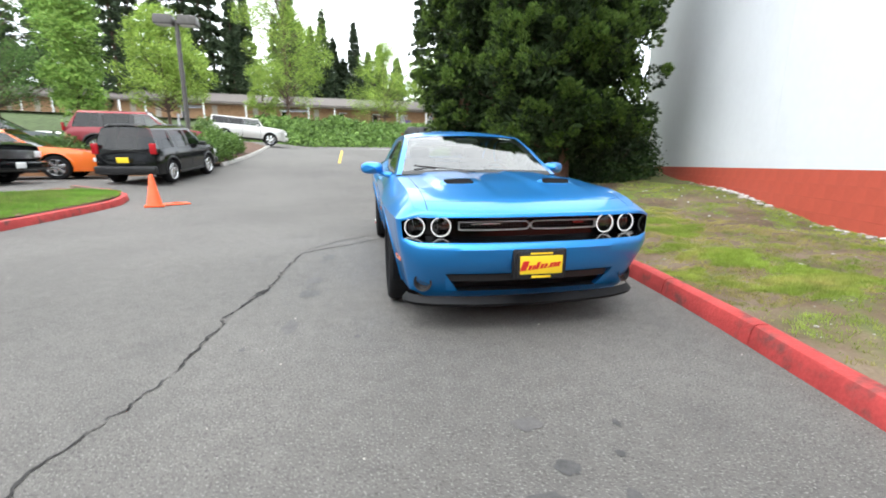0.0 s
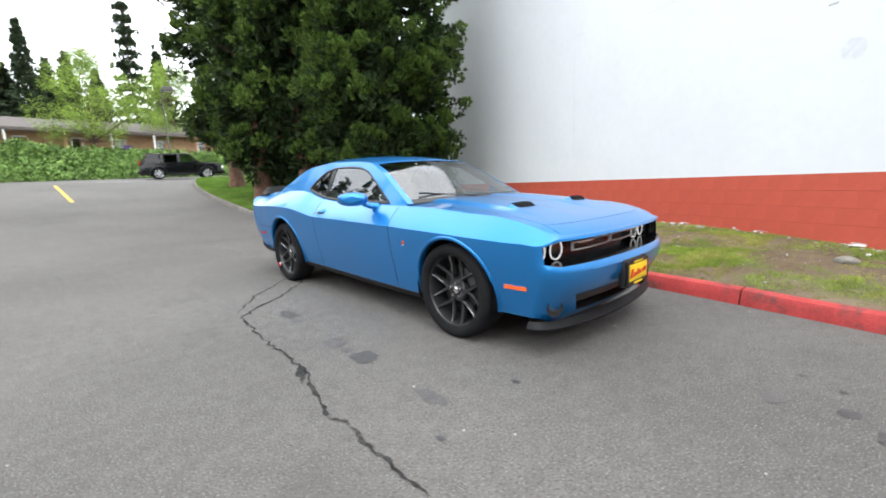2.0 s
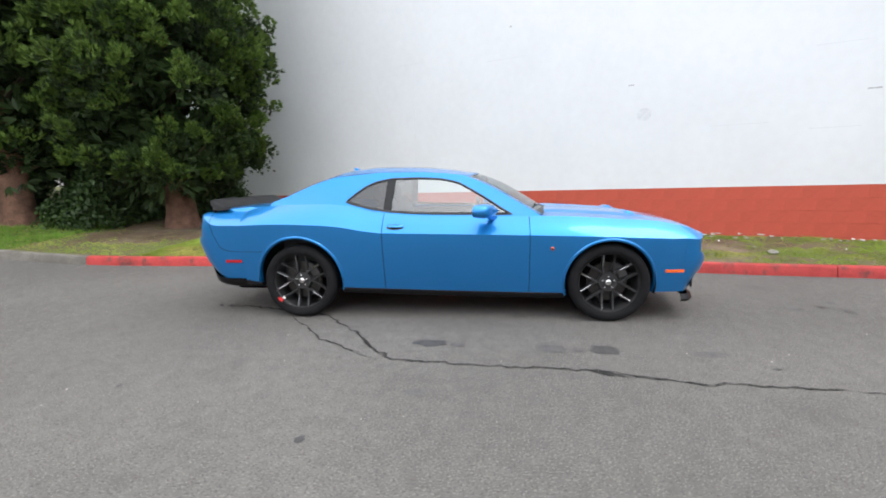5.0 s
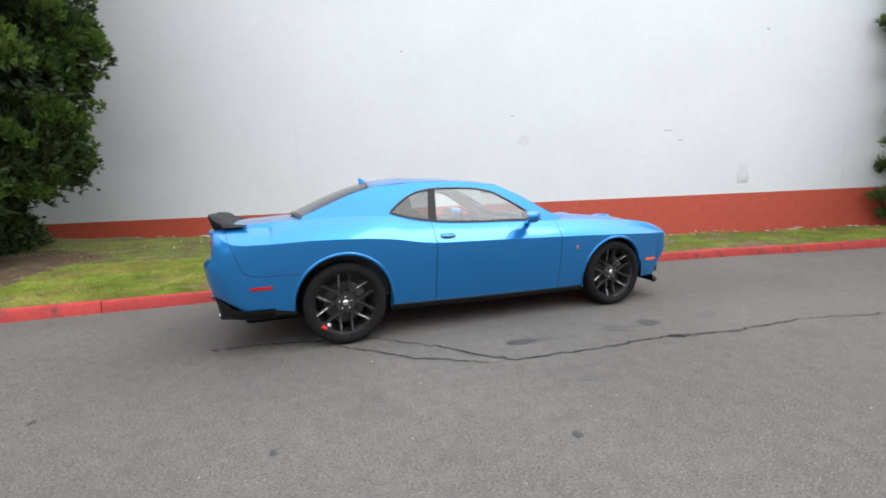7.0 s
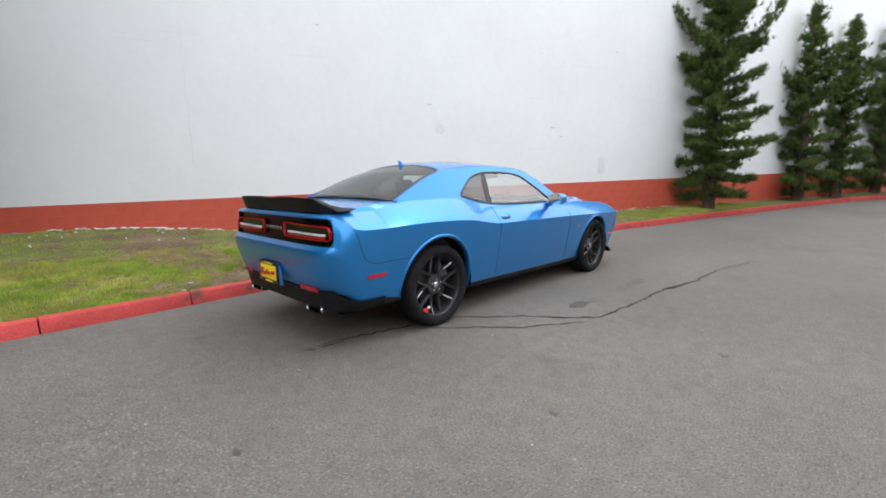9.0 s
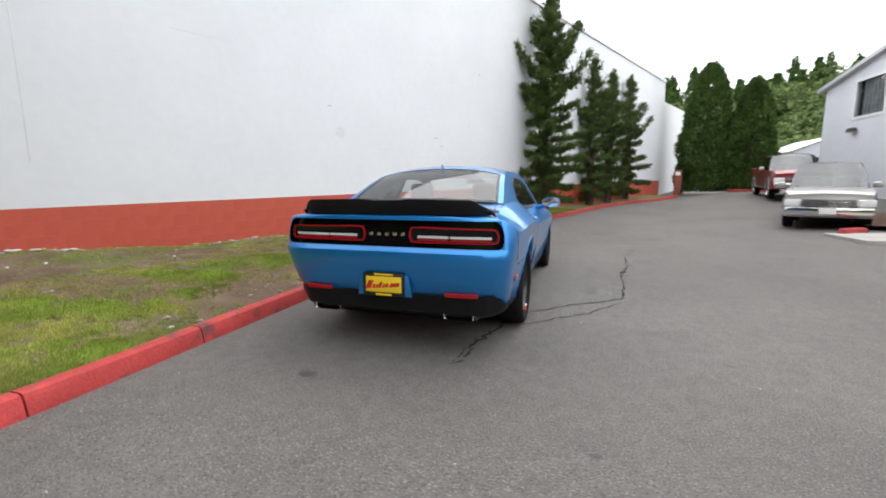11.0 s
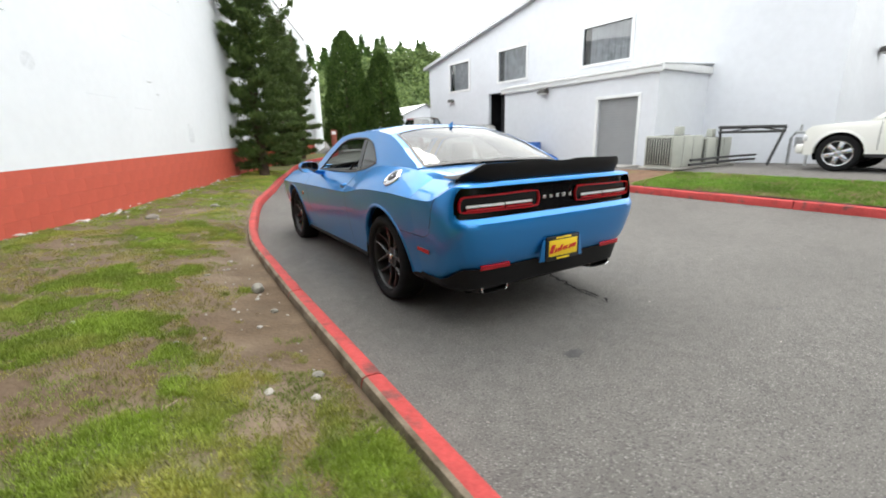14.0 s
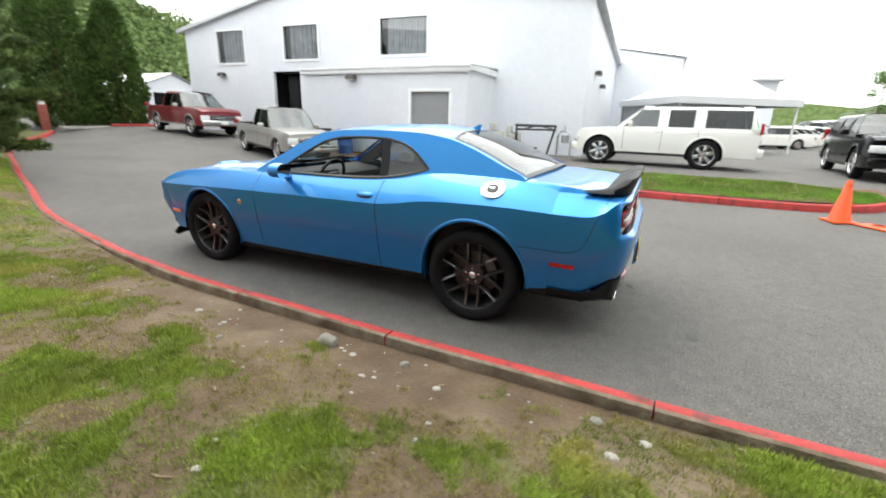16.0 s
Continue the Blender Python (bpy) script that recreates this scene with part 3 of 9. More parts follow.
for o in OPEN[:3]:
    # near-black backing holds the room's shade behind the slats
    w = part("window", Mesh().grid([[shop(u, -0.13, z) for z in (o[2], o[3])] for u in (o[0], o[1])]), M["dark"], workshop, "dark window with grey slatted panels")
    fr = Mesh()
    for ua, ub, za, zb in ((o[0] - 0.07, o[0] + 0.05, o[2] - 0.07, o[3] + 0.07), (o[1] - 0.05, o[1] + 0.07, o[2] - 0.07, o[3] + 0.07), (o[0] + 0.05, o[1] - 0.05, o[2] - 0.07, o[2] + 0.04),
                           (o[0] + 0.05, o[1] - 0.05, o[3] - 0.04, o[3] + 0.07)):
        fr.prism([(ua, za), (ub, za), (ub, zb), (ua, zb)], lambda u, v, d: shop(u, 0.004 + d, v), 0.03)
    part("frame", fr, M["trim_white"], w, "white window frame")
    part("pane", Mesh().grid([[shop(u, -0.06, z) for z in (o[2] + 0.03, o[3] - 0.03)] for u in (o[0] + 0.03, o[1] - 0.03)]), glass("workshop_window_glass", (0.85, 0.88, 0.9), clear=0.85, face=0.12), w)
    n = 13
    for k in range(n):
        a = o[0] + 0.36 + (o[1] - o[0] - 0.42) * k / n
        b = a + (o[1] - o[0] - 0.42) / n * 0.86
        part("slat", Mesh().prism([(a, o[2] + 0.05), (b, o[2] + 0.05), (b, o[3] - 0.05), (a, o[3] - 0.05)], lambda u, v, d: shop(u, -0.11 + d, v), 0.02 + 0.012 * (k % 2)), M["curtain"], w)
o = OPEN[3]
m = Mesh()
m.grid([[shop(u, -0.9, z) for z in (0.2, 3.56)] for u in (o[0] - 0.2, o[1] + 0.2)])
m.grid([[shop(o[1] + 0.01, -w, z) for z in (0.2, 3.56)] for w in (0.16, 0.9)])
m.grid([[shop(o[0] - 0.01, -w, z) for z in (0.2, 3.56)] for w in (0.16, 0.9)])
m.grid([[shop(u, -w, 3.57) for u in (o[0], o[1])] for w in (0.16, 0.9)])
# shallow niche: the interior's shade is put into its near-black colour
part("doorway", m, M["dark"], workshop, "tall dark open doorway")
m = Mesh()
for k in range(6):
    m.box(shop(o[0] + 0.5 + 0.1 * k, -0.5, 1.8), (0.03, 0.05, 3.2), 0.004)
part("strip_curtain", m, M["black"], workshop, "dark hanging strips in the doorway")


def wall_lamp(at, turn, name="wall_lamp"):
    th = thing(name, "dark bronze box-shaped wall light", "lamp", at, turn, group="wall lights")
    part("housing", Mesh().box((0.14, 0, 0.02), (0.26, 0.42, 0.16), 0.03, taper=(0.7, 0.9)), M["bronze"], th)
    part("lens", Mesh().box((0.15, 0, -0.075), (0.2, 0.36, 0.03), 0.01), M["lens"], th, "pale glass lens")
    part("bracket", Mesh().box((0.02, 0, 0.02), (0.04, 0.14, 0.14), 0.008), M["bronze"], th)
    return th


M["bronze"] = mat("dark_bronze", (0.07, 0.065, 0.06), 0.5, 0.3, vary=0.15, scale=9)
M["lens"] = mat("frosted_lens", (0.5, 0.5, 0.48), 0.25, vary=0.05)
wall_lamp(shop(2.45, 0.003, 3.45), 0)
wall_lamp((-10.395, -8.2, 3.0), 0)
wall_lamp(shop(20.16, -2.9, 3.6), 90)
wall_lamp(shop(20.16, -5.6, 3.3), 90)

# annex in front of the workshop
annex = thing("workshop_annex", "low white metal-clad annex with a roll-up door", "building", kind="structure")
AY0, AY1, AX, ADOOR = -10.62, -3.5, -10.4, (-5.66, -4.14, 0.34, 2.50)
m = Mesh()
cols = [AY0, -8, ADOOR[0], ADOOR[1], AY1]
for a, b in zip(cols[:-1], cols[1:]):
    if a == ADOOR[0]:
        m.add([(AX, a, ADOOR[3]), (AX, b, ADOOR[3]), (AX, b, 3.3), (AX, a, 3.3)], [(0, 1, 2, 3)])
    else:
        m.add([(AX, a, 0), (AX, b, 0), (AX, b, 3.3), (AX, a, 3.3)], [(0, 1, 2, 3)])
for y in (AY0, AY1):
    m.add([(AX, y, 0), (-13.2, y, 0), (-13.2, y, 3.45), (AX, y, 3.3)], [(0, 1, 2, 3)])
for a, b in (((ADOOR[0], 0.2), (ADOOR[0], ADOOR[3])), ((ADOOR[0], ADOOR[3]), (ADOOR[1], ADOOR[3])), ((ADOOR[1], ADOOR[3]), (ADOOR[1], 0.2))):
    m.add([(AX, *a), (AX, *b), (AX - 0.2, *b), (AX - 0.2, *a)], [(0, 1, 2, 3)])
part("wall", m, M["siding"], annex, angle=0)
m = Mesh()
m.box((AX - 1.35, (AY0 + AY1) / 2, 3.42), (2.95, AY1 - AY0 + 0.24, 0.05), 0.01, turn=pose(0, 0, 0, 0, 3.2, 0))
part("roof", m, M["roof_metal"], annex)
for k in range(30):
    y = AY0 + 0.1 + k * (AY1 - AY0 - 0.2) / 29
    part("roof_rib", Mesh().box((AX - 0.6, y, 3.425), (1.5, 0.05, 0.04), 0.008, turn=pose(0, 0, 0, 0, 3.2, 0)), M["roof_metal"], annex)
m = Mesh().box((AX + 0.05, (AY0 + AY1) / 2, 3.24), (0.12, AY1 - AY0 + 0.26, 0.22), 0.02)
m.box((AX + 0.1, (AY0 + AY1) / 2, 3.33), (0.1, AY1 - AY0 + 0.3, 0.10), 0.02)
part("fascia", m, M["trim_white"], annex, "white eaves trim")
m = Mesh().box((AX - 1.35, AY1 + 0.05, 3.3), (2.8, 0.12, 0.22), 0.02)
part("fascia", m, M["trim_white"], annex, "white eaves trim")
door = part("roll_door", Mesh().add([(AX - 0.12, ADOOR[0], 0.3), (AX - 0.12, ADOOR[1], 0.3), (AX - 0.12, ADOOR[1], 2.5), (AX - 0.12, ADOOR[0], 2.5)], [(0, 1, 2, 3)]), M["door_grey"], annex, "closed grey roll-up door")
n = 26
for k in range(n):
    z = ADOOR[2] + (ADOOR[3] - ADOOR[2]) * k / n
    h = (ADOOR[3] - ADOOR[2]) / n
    part("slat", Mesh().box((AX - 0.105, (ADOOR[0] + ADOOR[1]) / 2, z + h / 2), (0.025, ADOOR[1] - ADOOR[0], h * 0.985), 0.003), M["door_grey"], door)
m = Mesh()
for y in (ADOOR[0] - 0.05, ADOOR[1] + 0.05):
    m.box((AX + 0.012, y, 1.42), (0.03, 0.1, 2.2), 0.005)
m.box((AX + 0.012, sum(ADOOR[:2]) / 2, 2.55), (0.03, ADOOR[1] - ADOOR[0] + 0.2, 0.1), 0.005)
part("door_frame", m, M["trim_white"], annex)
m = Mesh().add([(-6.6, -6.3, 0.15), (-6.6, -4.75, 0.17), (-10.4, -3.9, 0.39), (-10.4, -5.8, 0.34), (-6.6, -6.3, 0.0), (-6.6, -4.75, 0.0), (-10.4, -3.9, 0.1), (-10.4, -5.8, 0.1)],
               [(0, 1, 2, 3), (0, 1, 5, 4), (1, 2, 6, 5), (0, 3, 7, 4)])
solid("concrete_apron", m, M["concrete"], "pale concrete apron in front of the roll-up door", "apron", kind="structure")
rows = [[(-10.4 + 2.5 * j / 8, y, ground_z(-9.6, y) + 0.05 + 0.03 * noise.noise((j, y * 1.3, 2))) for j in range(9)] for y in [-11 + 0.3 * k for k in range(18)]]
solid("mulch_bed", Mesh().grid(rows), M["mulch"], "bed of reddish bark mulch against the annex wall", "mulch", kind="structure", angle=80)
# wing behind the workshop
m = Mesh()
for x0, y0, z0, x1, y1, z1 in ((-31.0, -1.3, 6.75, -31.0, 3.2, 6.0), (-31.0, 3.2, 6.0, -42.0, 3.2, 6.0)):
    m.add([(x0, y0, 0), (x1, y1, 0), (x1, y1, z1), (x0, y0, z0)], [(0, 1, 2, 3)])
m.add([(-30.8, -1.3, 6.85), (-30.8, 3.4, 6.1), (-42, 3.4, 6.1), (-42, -1.3, 6.85)], [(0, 1, 2, 3)])
solid("workshop_wing", m, M["siding"], "white wing of the workshop behind the marquee", "building", kind="structure", angle=0)
m = Mesh().box((-64, 11.4, 3.6), (8, 4.6, 7.2), 0.05)
m.box((-63.6, 11.4, 7.5), (9.4, 5.6, 0.7), 0.05)
solid("far_building", m, M["siding"], "plain pale building with a flat overhanging roof beyond the lot", "building", kind="structure", angle=20)


# ---- the blue coupe ----
def paint(name, base, metal=0.45, rough=0.32, coat=1.0, spec=0.5):
    m = mat(name, base, rough, metal, vary=0.03, scale=1.2, fine=400, coat=coat, spec=spec)
    m.node_tree.nodes["Principled BSDF"].inputs["Coat Roughness"].default_value = 0.05
    return m


M["blue"] = paint("blue_metallic_paint", (0.013, 0.222, 0.60), 0.68, 0.37, coat=0.8)
M["gloss_black"] = mat("gloss_black", (0.005, 0.005, 0.006), 0.12, vary=0.05, spec=0.35)
M["satin_black"] = mat("satin_black", (0.014, 0.014, 0.015), 0.38, vary=0.1, scale=8)
M["rubber"] = mat("tyre_rubber", (0.012, 0.012, 0.013), 0.85, spec=0.15, vary=0.2, scale=9, fine=70, bump=0.3, bump_scale=90)
M["gunmetal"] = mat("gunmetal_alloy", (0.048, 0.048, 0.050), 0.32, 0.45, vary=0.06, scale=6)
M["chin"] = mat("matt_black_plastic", (0.008, 0.008, 0.009), 0.5, vary=0.15, scale=12, spec=0.2)
M["machined"] = mat("machined_alloy", (0.42, 0.42, 0.43), 0.18, 0.9, vary=0.05)
M["chrome"] = mat("chrome", (0.75, 0.75, 0.76), 0.08, 1.0, vary=0.02)
M["disc"] = mat("brake_disc", (0.06, 0.058, 0.056), 0.35, 0.9, vary=0.15, scale=20)
M["caliper"] = mat("black_caliper", (0.05, 0.05, 0.052), 0.45, vary=0.1)
M["pane"] = glass("car_glass", (0.84, 0.93, 0.91), clear=0.78, face=0.20)
M["pane_dark"] = glass("dark_car_glass", (0.40, 0.44, 0.45), clear=0.5, face=0.12)
M["pane_tint"] = glass("tinted_car_glass", (0.66, 0.73, 0.72), clear=0.72, face=0.15)
M["lens_clear"] = glass("clear_lamp_lens", (0.95, 0.96, 0.97), clear=0.9)
M["red_lens"] = mat("red_lens", (0.34, 0.008, 0.014), 0.15, vary=0.05)
M["amber_lens"] = mat("amber_lens", (0.75, 0.12, 0.015), 0.15, vary=0.05, coat=1.0)
M["lamp_white"] = mat("white_light_guide", (0.70, 0.71, 0.72), 0.3, vary=0.02)
M["lit_ring"] = mat("lit_light_guide", (0.8, 0.8, 0.8), 0.3, vary=0.02)
M["lit_ring"].node_tree.nodes["Principled BSDF"].inputs["Emission Color"].default_value = (1.0, 0.97, 0.93, 1)
M["lit_ring"].node_tree.nodes["Principled BSDF"].inputs["Emission Strength"].default_value = 0.5
M["bright_trim"] = mat("satin_bright_trim", (0.70, 0.70, 0.70), 0.45, 0.2, vary=0.04)
M["seat_cloth"] = mat("grey_seat_leather", (0.07, 0.07, 0.072), 0.9, vary=0.2, scale=15, bump=0.3)
M["cabin"] = mat("cabin_plastic", (0.035, 0.035, 0.037), 0.7, vary=0.12, scale=10)
M["headliner"] = mat("headliner", (0.20, 0.195, 0.19), 0.9, vary=0.05)
M["plate_yellow"] = mat("yellow_card", (0.85, 0.60, 0.02), 0.5, vary=0.03)
M["ink_red"] = mat("red_ink", (0.55, 0.02, 0.015), 0.5, vary=0.03)
M["tag_red"] = mat("red_tag", (0.7, 0.03, 0.03), 0.5, vary=0.05)
M["white_card"] = mat("white_card", (0.78, 0.78, 0.77), 0.6, vary=0.03)
M["shadow_gap"] = mat("panel_gap", (0.006, 0.008, 0.012), 0.9, vary=0.1)

# long curves of the body, over y from nose (-) to tail (+)
crease_z = curve([(-2.0, 0.775), (-1.5, 0.795), (-1.0, 0.81), (0.0, 0.83), (0.62, 0.842), (0.82, 0.866), (1.05, 0.905), (1.3, 0.925), (1.7, 0.935), (2.1, 0.925)])
crease_x = curve([(-2.15, 0.902), (-2.0, 0.920), (-1.6, 0.946), (-1.2, 0.952), (-0.3, 0.942), (0.4, 0.938), (1.0, 0.953), (1.45, 0.966), (1.8, 0.966), (2.1, 0.955)])
bottom_z = curve([(-2.0, 0.27), (-1.0, 0.255), (0.0, 0.265), (1.0, 0.29), (1.9, 0.33), (2.1, 0.36)])
shoulder_x = curve([(-2.0, 0.79), (-1.0, 0.80), (-0.5, 0.80), (0.6, 0.785), (1.0, 0.765), (1.6, 0.76), (2.1, 0.76)])
hood_z = curve([(-2.40, 0.780), (-2.34, 0.826), (-2.2, 0.884), (-2.0, 0.922), (-1.7, 0.960), (-1.4, 0.985), (-1.1, 1.003), (-0.8, 1.010)])
belt_z = curve([(-0.8, 0.975), (-0.5, 0.980), (0.2, 0.992), (0.55, 1.012), (0.8, 1.046), (1.05, 1.098), (1.3, 1.112), (1.8, 1.105), (2.1, 1.09)])
deck_z = curve([(1.6, 1.125), (1.9, 1.118), (2.2, 1.100), (2.40, 1.080), (2.52, 1.050)])
NOSE_Y, NOSE_SEAM, TAIL_Y, TAIL_SEAM = -2.36, -2.12, 2.51, 2.05


def bow(x, width, n=2.7):
    """How far a rounded end reaches at x: 1 at the middle, 0 at the side."""
    return (1 - min(1.0, abs(x) / width) ** n) ** (1 / n)


def nose_reach(u, n=4.4, flat=0.27):
    """How far the nose reaches at the fraction u of its half width: a shallow arc with tight corners."""
    u = min(1.0, abs(u))
    return (1 - u**n) ** (1 / n) * (1 - flat * u * u)


def hood_top(x, y):
    """The hood and the tops of the front wings."""
    w = 0.79
    lag = (1 - nose_reach(0.93 * x / w)) * (NOSE_SEAM - NOSE_Y) * smooth(-1.80, NOSE_SEAM, y)
    z = hood_z(y - lag) - 0.030 * (abs(x) / w) ** 2.5 * smooth(-2.3, -1.5, y)
    # raised middle of the hood, with two channels
    bulge = 0.022 * smooth(0.60, 0.50, abs(x)) * smooth(-2.12, -1.6, y)
    valley = -0.014 * smooth(0.24, 0.14, abs(x)) * smooth(-2.2, -1.8, y)
    return z + bulge + valley


def deck_top(x, y):
    w = 0.76
    lag = (1 - bow(x, w, 7.0)) * (TAIL_Y - TAIL_SEAM) * smooth(1.45, TAIL_SEAM + 0.15, y)
    return deck_z(y + lag) - 0.016 * (abs(x) / w) ** 2.2


def top_edge(y):
    if y <= -0.8:
        return hood_top(shoulder_x(y), y)
    a = belt_z(y)
    if y < -0.5:
        return hood_top(shoulder_x(-0.8), -0.8) * (1 - smooth(-0.8, -0.5, y)) + a * smooth(-0.8, -0.5, y)
    if y > 1.3:
        return a * (1 - smooth(1.3, 2.0, y)) + deck_top(shoulder_x(y), y) * smooth(1.3, 2.0, y)
    return a


def side_x(y, z):
    """Half width of the body at a height: tucked in below, creased at the shoulder line, leaning in above it."""
    zc, zb, zt = crease_z(y), bottom_z(y), top_edge(y)
    xc, xs = crease_x(y), shoulder_x(y)
    if z <= zc:
        t = (zc - z) / (zc - zb)
        return xc - 0.004 * math.sin(min(1, t) * math.pi) - 0.094 * max(0, t) ** 1.6
    t = (z - zc) / max(1e-4, zt - zc)
    return xc - (xc - xs) * (0.68 * t + 0.32 * t**2)


ARCH = {-1: (-1.475, 0.362, 0.402), 1: (1.475, 0.375, 0.425)}
car = thing("car", "glossy blue two-door muscle coupe with black spoiler and dealer plates", "car")


def split_rows(y, n_low=13, n_up=7):
    zb, zc, zt = bottom_z(y), crease_z(y), top_edge(y)
    return [zb + (zc - zb) * k / n_low for k in range(n_low + 1)] + [zc + (zt - zc) * k / n_up for k in range(1, n_up + 1)]


DOOR = (-0.755, 0.625)


def side_panel(sign, lo, hi, gap_lo=0.0, gap_hi=0.0, floor=None):
    """One stretch of the body side, with the wheel arches cut out of it."""
    n = max(2, int(round((hi - lo) / 0.022)))
    cols = [lo + gap_lo + (hi - gap_hi - lo - gap_lo) * k / n for k in range(n + 1)]
    pts = [[[y, z] for z in split_rows(y)] for y in cols]
    m = Mesh()
    nz = len(pts[0])
    inside = {}
    for i, c in enumerate(pts):
        for j, (y, z) in enumerate(c):
            for k, (cy, cz, r) in ARCH.items():
                d = math.hypot(y - cy, z - cz)
                if d < r:
                    inside[i, j] = k
    cells, moved = [], set()
    for i in range(n):
        for j in range(nz - 1):
            q = [(i, j), (i + 1, j), (i + 1, j + 1), (i, j + 1)]
            k = [p for p in q if p in inside]
            if len(k) < 4:
                cells.append(q)
                moved.update(k)
    for i, j in moved:
        cy, cz, r = ARCH[inside[i, j]]
        y, z = pts[i][j]
        d = math.hypot(y - cy, z - cz) or 1e-6
        pts[i][j] = [cy + (y - cy) * r / d, cz + (z - cz) * r / d]
    verts = [(sign * side_x(y, z), y, z) for c in pts for y, z in c]
    used = {}
    for q in cells:
        face = []
        for i, j in q:
            key = i * nz + j
            if key not in used:
                used[key] = len(used)
            face.append(used[key])
        m.f.append(tuple(face))
    m.v = [verts[k] for k in used]
    return m


for sg in (-1, 1):
    part("front_wing", side_panel(sg, NOSE_SEAM, DOOR[0], 0, 0.003), M["blue"], car, angle=25)
    part("rear_quarter", side_panel(sg, DOOR[1], TAIL_SEAM, 0.003, 0), M["blue"], car, angle=25)
    dr = part("door", side_panel(sg, *DOOR, 0.003, 0.003), M["blue"], car, angle=25)
    for y in DOOR:
        part("panel_gap", Mesh().grid([[(sg * (side_x(y, z) - 0.012), y + d, z) for d in (-0.012, 0.012)] for z in split_rows(y)]), M["shadow_gap"], car)
    # handle in a shallow cup
    hz, hy = 0.905, 0.50
    hx = side_x(hy, hz)
    rows = []
    for k in range(13):
        t = k / 12
        y = hy - 0.075 + 0.15 * t
        rise = 0.026 * math.sin(math.pi * t) ** 0.5
        rows.append([(sg * (side_x(y, hz + dz) + rise * f), y, hz + dz) for dz, f in ((-0.016, 0.1), (-0.011, 0.9), (0.0, 1.1), (0.010, 0.9), (0.014, 0.1))])
    part("handle", Mesh().grid(rows), M["blue"], dr, "body-coloured door handle", angle=50)
    part("handle_cup", Mesh().grid([[(sg * (side_x(hy + 0.082 * math.cos(a) * r, hz - 0.012 + 0.024 * math.sin(a) * r) + 0.0015), hy + 0.082 * math.cos(a) * r, hz - 0.012 + 0.024 * math.sin(a) * r)
                                     for a in [2 * math.pi * k / 24 for k in range(24)]] for r in (0.05, 1.0)], around=True), M["satin_black"], dr)
    # rolled lips of the wheel arches and dark liners
    for k, (cy, cz, r) in ARCH.items():
        rows, liner = [], []
        for i in range(49):
            a = math.radians(-18 + 216 * i / 48)
            dy, dz = math.cos(a), math.sin(a)
            z0 = cz + r * dz
            if z0 < bottom_z(cy + r * dy) - 0.02:
                continue
            row = []
            for dr_, out in ((0.020, 0.0005), (0.016, 0.005), (0.006, 0.008), (-0.004, 0.006), (-0.010, -0.012), (-0.006, -0.05)):
                y, z = cy + (r + dr_) * dy, cz + (r + dr_) * dz
                row.append((sg * (side_x(y, max(z, bottom_z(y))) + out), y, z))
            rows.append(row)
            liner.append([(sg * x, cy + (r + 0.004) * dy, cz + (r + 0.004) * dz) for x in (0.90, 0.62)])
        part("arch_lip", Mesh().grid(rows), M["blue"], car, angle=60)
        lm = Mesh().grid(liner)
        lm.fan([p[1] for p in liner])
        part("wheel_liner", lm, M["dark"], car)
    # sill
    ys = [-1.08 + 2.14 * k / 30 for k in range(31)]
    part("sill", Mesh().grid([[(sg * (side_x(y, bottom_z(y)) + o), y, bottom_z(y) + h) for o, h in ((-0.004, 0.012), (0.006, 0.0), (0.004, -0.018), (-0.02, -0.05), (-0.10, -0.075), (-0.2, -0.07))] for y in ys]),
         M["chin"], car, "black side sill")

# ends: rows of plan curves from the lowest to the top edge
def end_rows(front, rows, steps, tail_n=7.0):
    """rows: (half width, end y at the middle, z at the middle, z at the side). Returns points row by row, from one side to the other.
    At the nose a fifth number rounds the row's corners more (lower exponent)."""
    seam = NOSE_SEAM if front else TAIL_SEAM
    n = tail_n
    out = []
    if front:
        for w, ey, zm, zs, *round_n in rows:
            out.append([(w * p, seam + (ey - seam) * nose_reach(p, round_n[0] if round_n else 4.4), zm + (zs - zm) * smooth(0.84, 1.0, abs(p))) for p in steps])
        return out
    for w, ey, zm, zs, *tuck in rows:
        r = []
        for a in steps:
            s = math.sin(a)
            c = math.cos(a)
            x = w * math.copysign(abs(s) ** (2 / n), s)
            y = seam + (ey - seam) * abs(c) ** (2 / n)
            t = smooth(math.radians(52), math.radians(90), abs(a))
            x *= 1 - (tuck[0] if tuck else 0.0) * (1 - t) * abs(s)
            r.append((x, y, zm + (zs - zm) * t))
        out.append(r)
    return out


def end_shell(front, rows, steps, name, holes, material):
    """The bumper skin, less its openings: holes are (row from, row to, step from, step to)."""
    g = end_rows(front, rows, steps)
    if front:
        rise = [hood_top(x, y) - z for x, y, z in g[-1]]
        for i, f in ((-1, 1.0), (-2, 0.75), (-3, 0.5), (-4, 0.25)):
            g[i] = [(x, y, z + f * d) for (x, y, z), d in zip(g[i], rise)]
    n = len(steps)
    m = Mesh()
    m.v = [p for r in g for p in r]
    for i in range(len(g) - 1):
        for j in range(n - 1):
            if not any(a <= i < b and c <= j < d for a, b, c, d in holes):
                m.f.append((i * n + j, i * n + j + 1, (i + 1) * n + j + 1, (i + 1) * n + j))
    part(name, m, material, car, angle=32)
    return g


